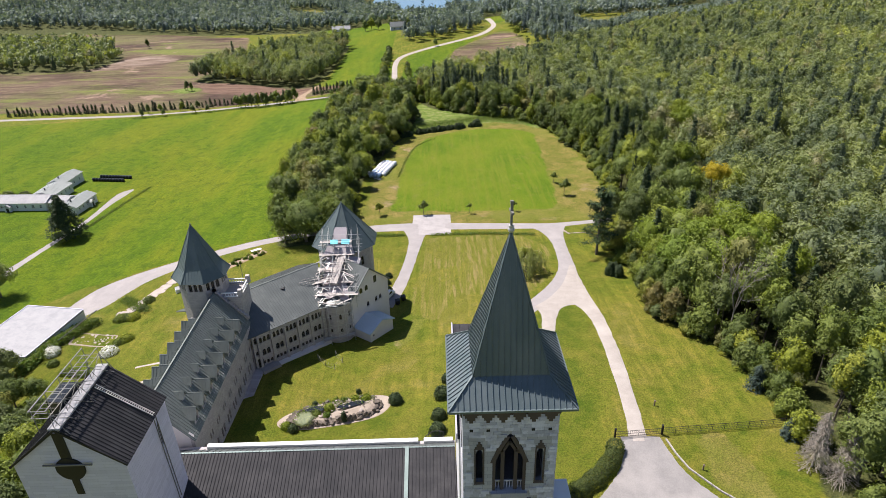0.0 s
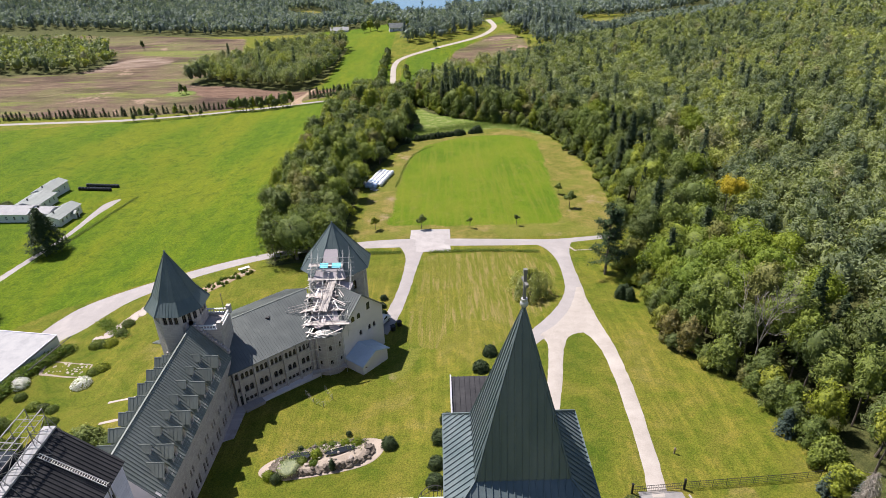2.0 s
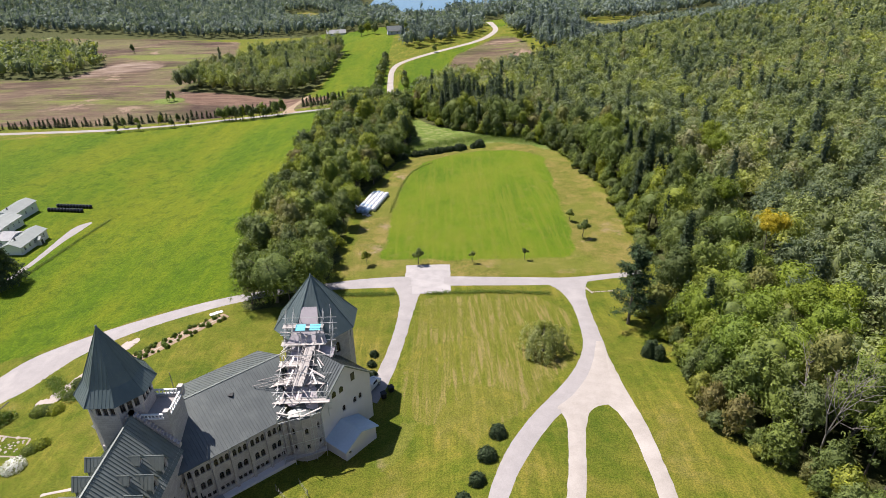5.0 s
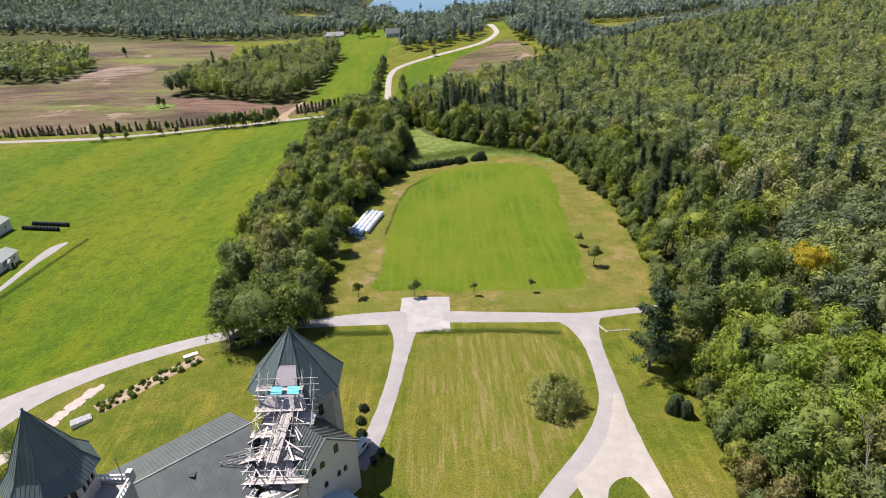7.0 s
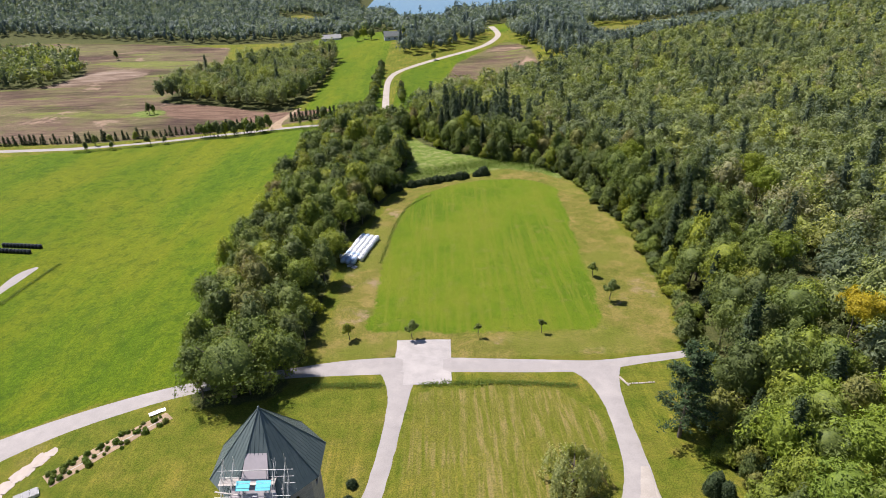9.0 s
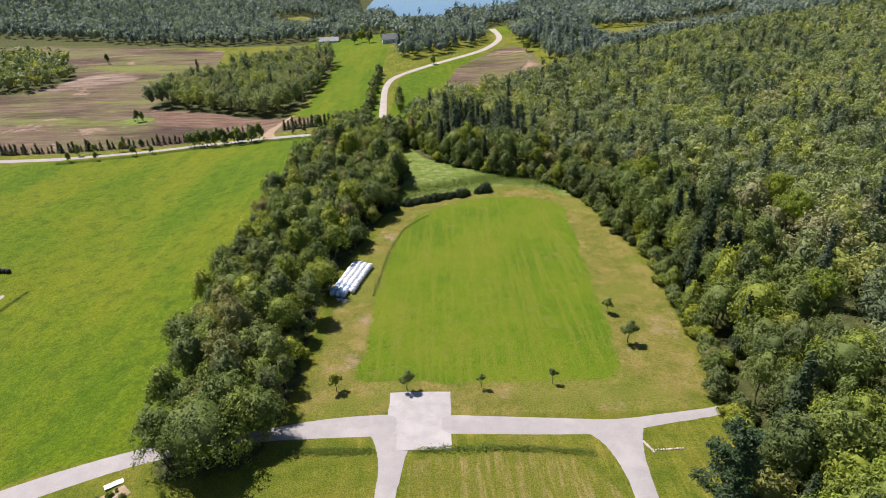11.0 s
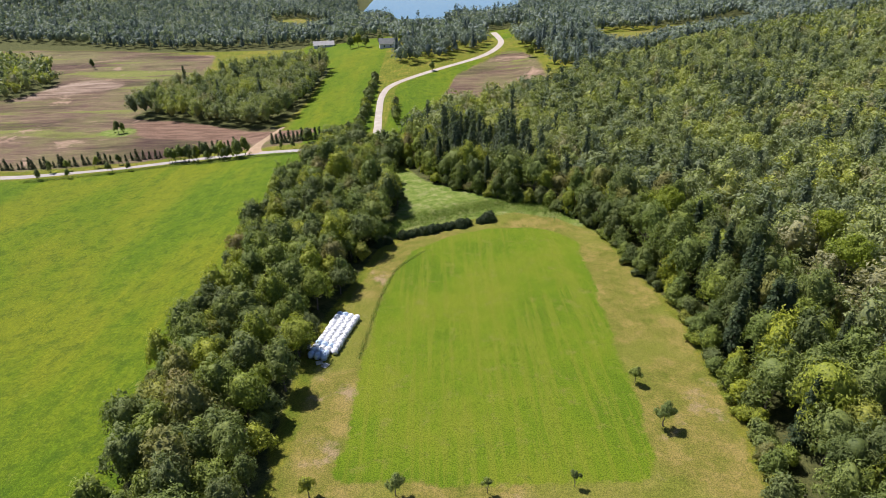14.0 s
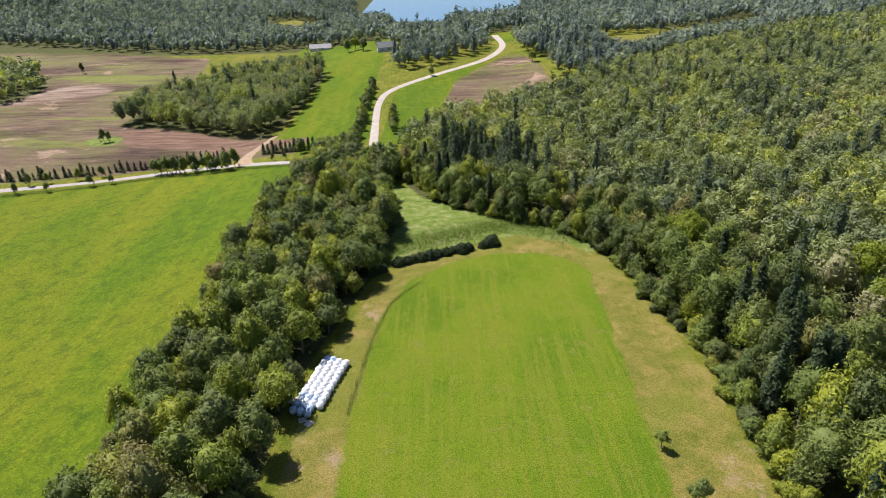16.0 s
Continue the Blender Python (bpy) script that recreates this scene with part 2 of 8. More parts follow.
NEEDLE = make_leaves("needles", [(0.0, (0.036, 0.058, 0.026)), (0.5, (0.050, 0.076, 0.032)), (1.0, (0.066, 0.092, 0.036))], (0.022, 0.038, 0.016), 0.2)
PINE = make_leaves("pine_needles", [(0.0, (0.040, 0.072, 0.030)), (1.0, (0.060, 0.095, 0.040))], (0.020, 0.040, 0.016), 0.15)
BLUE = make_leaves("blue_needles", [(0.0, (0.050, 0.075, 0.062)), (1.0, (0.070, 0.098, 0.080))], (0.026, 0.044, 0.036), 0.1)
WILLOW = make_leaves("willow_leaves", [(0.0, (0.324, 0.348, 0.158)), (1.0, (0.372, 0.390, 0.187))], (0.15, 0.18, 0.06), 0.45)
YELLOW = make_leaves("yellow_leaves", [(0.0, (0.43, 0.34, 0.018)), (1.0, (0.36, 0.31, 0.020))], (0.18, 0.16, 0.018), 0.35)
LIME = make_leaves("lime_leaves", [(0.0, (0.22, 0.26, 0.022)), (1.0, (0.17, 0.22, 0.020))], (0.08, 0.12, 0.014), 0.3)
BLOSSOM = plain("white_blossom", (0.78, 0.78, 0.68), 0.8, 0, 0.15, 4)
BARK = plain("grey_bark", (0.13, 0.11, 0.09), 0.95, 0, 0.35, 3)
DEADWOOD = plain("dead_wood", (0.34, 0.30, 0.26), 0.9, 0, 0.25, 3)
BARE_WOOD = plain("bare_branch_bark", (0.19, 0.17, 0.155), 0.9, 0, 0.25, 3)
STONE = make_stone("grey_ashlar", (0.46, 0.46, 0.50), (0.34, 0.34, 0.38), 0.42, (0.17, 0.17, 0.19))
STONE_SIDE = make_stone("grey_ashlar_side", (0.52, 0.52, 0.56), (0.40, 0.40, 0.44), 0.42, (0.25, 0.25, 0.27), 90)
STONE_B = make_stone("buff_ashlar", (0.50, 0.46, 0.44), (0.38, 0.35, 0.335), 0.36, (0.24, 0.22, 0.21), 40)
STONE_A = make_stone("pinkish_ashlar", (0.49, 0.45, 0.45), (0.37, 0.335, 0.335), 0.36, (0.24, 0.22, 0.21), 90)
PALE = make_stone("pale_stone_boards", (0.64, 0.625, 0.72), (0.52, 0.505, 0.60), 0.42, (0.34, 0.34, 0.40), 0.0, 6.0)
PALE_SIDE = make_stone("pale_stone_boards_side", (0.64, 0.625, 0.72), (0.52, 0.505, 0.60), 0.42, (0.34, 0.34, 0.40), 90.0, 6.0)
RENDERED = plain("pale_wall_plaster", (0.66, 0.62, 0.61), 0.9, 0, 0.10, 0.9)
BROWNSTONE = plain("brown_tracery_stone", (0.10, 0.078, 0.068), 0.9, 0, 0.2, 3)
WHITE = plain("white_paint", (0.70, 0.70, 0.70), 0.6, 0, 0.06, 1.5)
ROOF = make_roof("green_grey_metal_roof", (0.110, 0.146, 0.148), (0.155, 0.190, 0.190), 0.45, 0.10)
ROOF_A = make_roof("slate_green_metal_roof", (0.165, 0.185, 0.172), (0.220, 0.245, 0.228), 0.45, 0.05)
ROOF_B = make_roof("grey_metal_roof", (0.125, 0.138, 0.138), (0.170, 0.185, 0.180), 0.45, 0.4)
ROOF_D = make_roof("dark_grey_metal_roof", (0.026, 0.026, 0.030), (0.052, 0.050, 0.054), 0.75, 0.0)
ROOF_SPIRE = make_roof("dark_teal_metal_roof", (0.122, 0.160, 0.170), (0.178, 0.212, 0.222), 0.34, 0.2)
ROOF_BLUE = make_roof("pale_blue_metal_roof", (0.46, 0.56, 0.66), (0.52, 0.62, 0.72), 0.4, 0.1)
ROOF_WHITE = make_roof("white_grey_membrane_roof", (0.36, 0.355, 0.365), (0.27, 0.27, 0.285), 0.7, 0.0)
ROOF_PALE = make_roof("pale_sage_metal_roof", (0.27, 0.29, 0.28), (0.31, 0.33, 0.315), 0.6, 0.1)
COPPER = make_roof("green_copper_flashing", (0.17, 0.215, 0.21), (0.22, 0.28, 0.27), 0.5, 0.4)
STEEL = plain("weathered_steel", (0.20, 0.195, 0.19), 0.6, 0.2, 0.2, 3)
BLACK = plain("black_iron", (0.025, 0.025, 0.027), 0.55, 0.3, 0.2, 4)
ALU = plain("galvanised_tube", (0.50, 0.50, 0.49), 0.45, 0.4, 0.15, 4)
PLANK = plain("pale_scaffold_plank", (0.46, 0.42, 0.395), 0.85, 0, 0.25, 3)
TARP = plain("turquoise_tarpaulin", (0.12, 0.52, 0.62), 0.5, 0, 0.12, 2)
ROCK = plain("grey_garden_rock", (0.15, 0.125, 0.105), 0.95, 0, 0.45, 1.2)
SAND = make_gravel("tan_gravel", (0.36, 0.30, 0.25), (0.25, 0.205, 0.165), (0.40, 0.335, 0.28))
SLABROCK = plain("sandy_flagstone", (0.40, 0.345, 0.31), 0.95, 0, 0.25, 0.8)
BALE = plain("white_bale_wrap", (0.72, 0.74, 0.78), 0.35, 0, 0.1, 2)
BALE_BLUE = plain("pale_blue_bale_wrap", (0.42, 0.54, 0.72), 0.35, 0, 0.1, 2)
BLACKWRAP = plain("black_bale_wrap", (0.02, 0.022, 0.026), 0.35, 0, 0.3, 2)
WOOD = plain("weathered_timber", (0.22, 0.17, 0.12), 0.9, 0, 0.3, 3)


def make_glass():
    m = Nodes("dark_window_glass", 0.08, 0, 0.5)
    return m.color(m.ramp(m.obj.outputs["Random"], [(0.0, (0.012, 0.014, 0.017)), (1.0, (0.035, 0.040, 0.046))]))


def make_water():
    m = Nodes("lake_water", 0.12, 0, 0.5)
    m.bump(m.noise(0.25, 3), 0.25, 0.4)
    return m.color(m.mix(m.noise(0.004, 3), (0.060, 0.155, 0.27), (0.085, 0.20, 0.33)))


def make_block():
    """Rough-dressed stone whose tone differs from block to block."""
    m = Nodes("dressed_stone_block", 0.9, 0, 0.2)
    col = m.ramp(m.obj.outputs["Random"], [(0.0, (0.42, 0.42, 0.50)), (0.5, (0.56, 0.56, 0.66)), (0.85, (0.68, 0.68, 0.78)), (1.0, (0.48, 0.47, 0.53))])
    col = m.mix(m.step(m.noise(1.6, 5, 0.7), 0.45, 0.7), col, m.mix(1.0, col, (0.72, 0.72, 0.74), "MULTIPLY"))
    m.bump(m.noise(6, 4), 0.5, 0.05)
    return m.color(col)


MEMBRANE = plain("lilac_roof_membrane", (0.47, 0.42, 0.44), 0.8, 0, 0.18, 1.6)
GLASS, WATER, BLOCK = make_glass(), make_water(), make_block()

# ---------------------------------------------------------------- building helpers
UP = Vector((0, 0, 1))
rng = np.random.default_rng(7)


def smooth(a):
    a = np.clip(a, 0, 1)
    return a * a * (3 - 2 * a)


# the fall of the land along y, rounded off
_ys = np.arange(-500.0, 6000.0, 5.0)
_zs = np.interp(_ys, (-400, -100, 40, 70, 110, 150, 165, 215, 280, 400, 500, 620, 800, 1000, 1150, 6000), (14, 10, 8.3, 6.7, 3.8, 0.3, 0, -2, -5, -12, -14, -10, -16, -38, -64, -64))
_zs = np.convolve(np.pad(_zs, 3, "edge"), np.ones(7) / 7, "valid")


def land(x, y):
    """Height of the ground."""
    x, y = np.asarray(x, float), np.asarray(y, float)
    z = np.interp(y, _ys, _zs)
    z = z - 10 * smooth((-x - 30) / 90) * (1 - smooth((y - 650) / 300)) + 4 * smooth((x - 45) / 50) * (1 - smooth((y - 600) / 300))
    z = z - 2.3 * smooth((12 - x) / 22) * smooth((145 - y) / 35) * smooth((y - 40) / 30)
    z = z + 3.0 * np.exp(-(((x + 85) / 10) ** 2 + ((y - 106) / 15) ** 2))
    # the far sides rise into wooded hills
    z = z + 95 * smooth((x - 190) / 900) * smooth((y - 250) / 900) + 80 * smooth((-x - 250) / 700) * smooth((y - 650) / 700)
    z = z - 14 * np.exp(-((x - 12) / 70) ** 2) * smooth((y - 880) / 130)
    return z + 30 * (smooth((-x - 110) / 130) + smooth((x - 150) / 130)) * smooth((y - 850) / 300)


def link(name, me, mat, parent=None, label=""):
    ob = new(name, me)
    if mat and not me.materials:
        me.materials.append(mat)
    if parent:
        ob.parent = parent
    return tagged(ob, label) if label else ob


def mesh(name, verts, faces, mat=None, parent=None, label="", shade=False):
    me = bpy.data.meshes.new(name)
    me.from_pydata([tuple(v) for v in verts], [], faces)
    if shade:
        me.shade_smooth()
    me.update()
    return link(name, me, mat, parent, label)


def part(name, bm, mat, parent=None, label="", shade=False):
    """Links a bmesh as one mesh object under a thing or a part."""
    bmesh.ops.recalc_face_normals(bm, faces=bm.faces)
    me = bpy.data.meshes.new(name)
    bm.to_mesh(me)
    bm.free()
    if shade:
        me.shade_smooth()
    return link(name, me, mat, parent, label)


def thing(name, label, category, group="", kind="", at=(0, 0, 0), turn=0.0):
    ob = new(name)
    ob.empty_display_size = 0.3
    ob.matrix_world = pose(*at, 0, 0, turn)
    return tagged(ob, label, category, group, kind)


def add_box(bm, lo, hi, m=None):
    v = [bm.verts.new(m @ Vector(c) if m else c) for c in ((x, y, z) for z in (lo[2], hi[2]) for y in (lo[1], hi[1]) for x in (lo[0], hi[0]))]
    for f in ((0, 2, 3, 1), (4, 5, 7, 6), (0, 1, 5, 4), (2, 6, 7, 3), (0, 4, 6, 2), (1, 3, 7, 5)):
        bm.faces.new([v[i] for i in f])
    return v


def add_beam(bm, a, b, w, h=None, sides=4):
    """A straight bar from a to b; w wide, and h high where given."""
    a, b = Vector(a), Vector(b)
    d = b - a
    if d.length < 1e-6:
        return
    d.normalize()
    s = d.cross(UP) if abs(d.z) < 0.98 else d.cross(Vector((1, 0, 0)))
    s.normalize()
    u = s.cross(d)
    h = h or w
    if sides == 4:
        ring = [(-w / 2, -h / 2), (w / 2, -h / 2), (w / 2, h / 2), (-w / 2, h / 2)]
    else:
        ring = [(w / 2 * math.cos(2 * math.pi * k / sides), h / 2 * math.sin(2 * math.pi * k / sides)) for k in range(sides)]
    va = [bm.verts.new(a + s * p + u * q) for p, q in ring]
    vb = [bm.verts.new(b + s * p + u * q) for p, q in ring]
    n = len(ring)
    for k in range(n):
        bm.faces.new((va[k], va[(k + 1) % n], vb[(k + 1) % n], vb[k]))
    bm.faces.new(va[::-1]), bm.faces.new(vb)


def add_slab(bm, pts, thick):
    """A flat polygon given thickness downwards along its normal."""
    pts = [Vector(p) for p in pts]
    n = (pts[1] - pts[0]).cross(pts[2] - pts[0]).normalized()
    if n.z < 0:
        n = -n
    a = [bm.verts.new(p) for p in pts]
    b = [bm.verts.new(p - n * thick) for p in pts]
    k = len(pts)
    bm.faces.new(a), bm.faces.new(b[::-1])
    for i in range(k):
        bm.faces.new((a[i], b[i], b[(i + 1) % k], a[(i + 1) % k]))


def seamed_roof(parent, name, quad, mat, gap=0.5, thick=0.14, rib=0.06, high=0.075, cap=None, split=False, join=False):
    """A roof face e0, e1 (eave), r1, r0 (ridge; r0 may equal r1) of sheet metal, with standing seams up the slope as a sub-part."""
    e0, e1, r1, r0 = (Vector(p) for p in quad)
    bm = bmesh.new()
    add_slab(bm, [e0, e1, r1, r0] if (r0 - r1).length > 0.02 else [e0, e1, r1], thick)
    if not join:
        face = part(name, bm, mat, parent)
        bm = bmesh.new()
    n = (e1 - e0).cross(r0 - e0).normalized()
    if n.z < 0:
        n = -n
    u = (e1 - e0).normalized()
    s = n.cross(u)
    if s.z < 0:
        s = -s
    span = (e1 - e0).length
    pts = [(0.0, 0.0), (span, 0.0), ((r1 - e0).dot(u), (r1 - e0).dot(s)), ((r0 - e0).dot(u), (r0 - e0).dot(s))]
    lo, hi = min(p[0] for p in pts), max(p[0] for p in pts)
    k = lo + gap / 2
    while k < hi:
        cut = []
        for (x0, y0), (x1, y1) in zip(pts, pts[1:] + pts[:1]):
            if abs(x1 - x0) > 1e-6 and min(x0, x1) <= k <= max(x0, x1):
                cut.append(y0 + (y1 - y0) * (k - x0) / (x1 - x0))
        if len(cut) >= 2 and max(cut) - min(cut) > 0.25:
            p, q = e0 + u * k + s * min(cut) + n * high / 2, e0 + u * k + s * max(cut) + n * high / 2
            w = u * rib / 2
            h = n * high / 2
            va = [bm.verts.new(c) for c in (p - w - h, p + w - h, p + w + h, p - w + h)]
            vb = [bm.verts.new(c) for c in (q - w - h, q + w - h, q + w + h, q - w + h)]
            for i in range(1, 4):
                bm.faces.new((va[i], va[(i + 1) % 4], vb[(i + 1) % 4], vb[i]))
            bm.faces.new(va[::-1]), bm.faces.new(vb)
            if split:
                part("seam", bm, mat, face)
                bm = bmesh.new()
        k += gap
    if join:
        return part(name, bm, mat, parent)
    if split:
        bm.free()
    else:
        part("seams", bm, mat, face)
    if cap:
        bm = bmesh.new()
        add_beam(bm, r0 + n * 0.01, r1 + n * 0.01, 0.22, 0.07)
        part("ridge_cap", bm, cap, face)
    return face


def arch_points(w, h, rise):
    """Outline of an opening w wide and h high with a pointed top of that rise, from the sill's left."""
    pts = [(-w / 2, 0), (w / 2, 0), (w / 2, h - rise)]
    if rise > 0:
        pts += [(w * 0.36, h - rise * 0.48), (w * 0.18, h - rise * 0.17), (0, h), (-w * 0.18, h - rise * 0.17), (-w * 0.36, h - rise * 0.48)]
    pts.append((-w / 2, h - rise))
    return pts


def wall_panel(parent, name, a, b, z0, z1, mat, openings=(), thick=0.4, label="", glass=True, frame_mat=None):
    """A wall from a to b (plan, outside on the right of a to b) with real openings (along, sill, width, height, rise). Returns the wall."""
    a, b = Vector((*a, 0)), Vector((*b, 0))
    u = (b - a).normalized()
    n = Vector((u.y, -u.x, 0))
    span = (b - a).length
    xs = sorted({round(x, 3) for x in (0.0, span, *[o[0] - o[2] / 2 for o in openings], *[o[0] + o[2] / 2 for o in openings])})
    zs = sorted({round(z, 3) for z in (z0, z1, *[o[1] for o in openings], *[o[1] + o[3] for o in openings])})
    bm = bmesh.new()
    grid = {}

    def vert(x, z, d):
        key = (round(x, 4), round(z, 4), d)
        if key not in grid:
            grid[key] = bm.verts.new(a + u * x + UP * z - n * d)
        return grid[key]

    def solid(i, j):
        if not (0 <= i < len(xs) - 1 and 0 <= j < len(zs) - 1):
            return False
        cx, cz = (xs[i] + xs[i + 1]) / 2, (zs[j] + zs[j + 1]) / 2
        return not any(abs(cx - o[0]) < o[2] / 2 and o[1] < cz < o[1] + o[3] for o in openings)

    for i in range(len(xs) - 1):
        for j in range(len(zs) - 1):
            if not solid(i, j):
                continue
            x0, x1, y0, y1 = xs[i], xs[i + 1], zs[j], zs[j + 1]
            bm.faces.new([vert(*p, 0) for p in ((x0, y0), (x1, y0), (x1, y1), (x0, y1))])
            bm.faces.new([vert(*p, thick) for p in ((x0, y0), (x0, y1), (x1, y1), (x1, y0))])
            for di, dj, p, q in ((-1, 0, (x0, y0), (x0, y1)), (1, 0, (x1, y1), (x1, y0)), (0, -1, (x1, y0), (x0, y0)), (0, 1, (x0, y1), (x1, y1))):
                if not solid(i + di, j + dj):
                    bm.faces.new([vert(*p, 0), vert(*q, 0), vert(*q, thick), vert(*p, thick)])
    wall = part(name, bm, mat, parent, label)
    for o in openings:
        window(wall, a + u * o[0] + UP * o[1], u, n, o[2], o[3], o[4], mat, glass, frame_mat)
    return wall


def window(parent, base, u, n, w, h, rise, stone, glass=True, frame_mat=None):
    """A recessed window: the stone of its pointed head, a pane and its bars."""
    win = None
    if glass:
        bm = bmesh.new()
        vs = [bm.verts.new(base - n * 0.26 + u * x + UP * z) for x, z in ((-w / 2, 0), (w / 2, 0), (w / 2, h), (-w / 2, h))]
        bm.faces.new(vs)
        win = part("window", bm, GLASS, parent)
        bm = bmesh.new()
        for x in (-w / 2 + 0.04, 0.0, w / 2 - 0.04):
            add_beam(bm, base - n * 0.22 + u * x, base - n * 0.22 + u * x + UP * h, 0.06)
        for z in (0.04, h * 0.5):
            add_beam(bm, base - n * 0.22 - u * w / 2 + UP * z, base - n * 0.22 + u * w / 2 + UP * z, 0.06)
        part("frame", bm, frame_mat or BROWNSTONE, parent)
    if rise > 0:
        bm = bmesh.new()
        for s in (-1, 1):
            prof = [(w / 2, h - rise), (w * 0.36, h - rise * 0.48), (w * 0.18, h - rise * 0.17), (0, h), (w / 2, h)]
            f = [bm.verts.new(base + u * s * x + UP * z - n * 0.003) for x, z in prof]
            k = [bm.verts.new(base + u * s * x + UP * z - n * 0.24) for x, z in prof]
            bm.faces.new(f), bm.faces.new(k[::-1])
            for i in range(5):
                bm.faces.new((f[i], k[i], k[(i + 1) % 5], f[(i + 1) % 5]))
        part("arch_head", bm, stone, parent)


# ---------------------------------------------------------------- the ground, one sheet to the horizon
FIELD = [(-15.2, 168), (-14.4, 195), (-11.6, 234), (-5.5, 251), (4, 259), (14.5, 264), (25, 265), (34.4, 262), (40.2, 254), (39.4, 235), (38.1, 214), (36.4, 188), (36.1, 173), (34.2, 168), (29.3, 166.5), (13, 167)]
MOWN = [(-24, 158), (-23.5, 187), (-22, 209), (-19, 228), (-13, 250), (-7, 260), (10, 270.5), (24, 277), (38, 274), (46, 262), (50, 240), (53, 207), (51, 180), (49, 163), (45, 158)]
BROWNS = [(-600, 420), (-190, 372), (-143, 382), (-108, 396), (-84, 390), (-62, 384), (-72, 412), (-84, 424), (-100, 460), (-170, 560), (-197, 672), (-300, 715), (-420, 735), (-620, 720)]
STRIP = [(-78, 422), (-62, 380), (-30, 388), (-34, 470), (-38, 520), (-38, 615), (-60, 660), (-95, 655), (-80, 560)]
MEADOW = [(-600, 120), (-140, 95), (-98, 138), (-66, 150.5), (-46, 154), (-50, 190), (-52, 240), (-56, 300), (-50, 368), (-84, 381), (-120, 378), (-165, 362), (-300, 330), (-600, 330)]
WILDS = [(-16, 262), (-9, 259), (8, 270), (17, 274.5), (26, 277), (38, 271), (44, 262), (46, 270), (30, 300), (-14, 325)]
WORN = [(-5.3, 112.5), (-3.6, 108.3), (-6.0, 100.9), (-8.4, 96.8), (-11, 97.4), (-8.4, 102.2), (-6.6, 106.9)]
FADED = [(36.6, 68), (41.6, 67.6), (42.8, 60), (42.9, 52), (38.5, 52), (36.2, 60)]
ISLE = [(-189, 436), (-188, 447), (-178, 451), (-168, 444), (-168, 433), (-176, 429)]
EASTWOOD = [(46, -60), (50, 57), (53, 70), (52, 80), (50, 92), (42, 103), (44, 124), (43, 138), (50, 150), (50, 163), (53, 180), (54, 194), (55, 216), (51, 232), (50, 250), (46, 264), (38, 281), (24, 288), (14, 296), (-4, 312), (-11, 330), (-13, 378), (-9, 400), (5, 426), (25, 438), (52, 456), (68, 462), (100, 490), (124, 517), (150, 542), (225, 590), (320, 640), (700, 800), (1500, 1100), (1500, -60)]
ROWWOOD = [(-44.5, 145), (-29, 147), (-26, 168), (-27, 190), (-27, 206), (-23, 222), (-18, 243), (-14, 258), (-11, 286), (-14, 312), (-22, 330), (-28, 360), (-36, 366), (-46, 362), (-50, 350), (-53, 316), (-55, 280), (-53, 240), (-53.5, 220), (-54, 205), (-53, 190), (-47.5, 165)]
GROVE = [(-186, 470), (-152, 461), (-114, 442), (-90, 429), (-83, 445), (-81, 500), (-79, 580), (-121, 592), (-148, 567), (-174, 530), (-184, 508)]
FIELD_EAST = [(6, 470), (14, 520), (28, 546), (53, 588), (64, 592), (74, 560), (76, 500), (60, 450), (30, 430)]
VERGE_EAST = [(-24, 385), (-8, 385), (-2, 420), (4, 460), (12, 515), (28, 546), (40, 570), (30, 570), (14, 549), (-8, 525), (-25, 500)]
CLEAR = [[(-210, 944), (-189, 985), (-128, 980), (-122, 928), (-139, 862), (-181, 875)], [(135, 646), (173, 648), (290, 739), (315, 755), (297, 709), (195, 639), (154, 594), (140, 605)], [(-112, 640), (-40, 640), (-40, 700), (-125, 715)], [(52, 640), (100, 680), (100, 720), (52, 720)], [(-42, 805), (12, 805), (34, 1190), (-66, 1190)]]
SOIL = [(-300, 522), (-290, 549), (-267, 582), (-236, 570), (-224, 556), (-247, 540), (-276, 529)]
LOAM = [(-182, 461), (-148, 464), (-107, 434), (-90, 423), (-63, 412), (-58, 400), (-84, 408), (-95, 400), (-124, 418), (-161, 428)]
HAY = [(-4.2, 148.1), (19.8, 149.5), (26.5, 141), (26, 124), (14, 108), (4, 100), (-7.4, 111)]
SPRUCES = [(-2, 318), (38, 318), (42, 365), (6, 380)]
LEFTWOOD = [(-700, 520), (-291, 527), (-286, 549), (-284, 575), (-323, 626), (-360, 643), (-700, 690)]


def inside(poly, x, y):
    """Which of the points lie in the polygon."""
    hit = np.zeros(np.shape(x), bool)
    px, py = np.array(poly, float).T
    j = len(poly) - 1
    for i in range(len(poly)):
        cross = (py[i] > y) != (py[j] > y)
        with np.errstate(divide="ignore", invalid="ignore"):
            hit ^= cross & (x < (px[j] - px[i]) * (y - py[i]) / (py[j] - py[i]) + px[i])
        j = i
    return hit


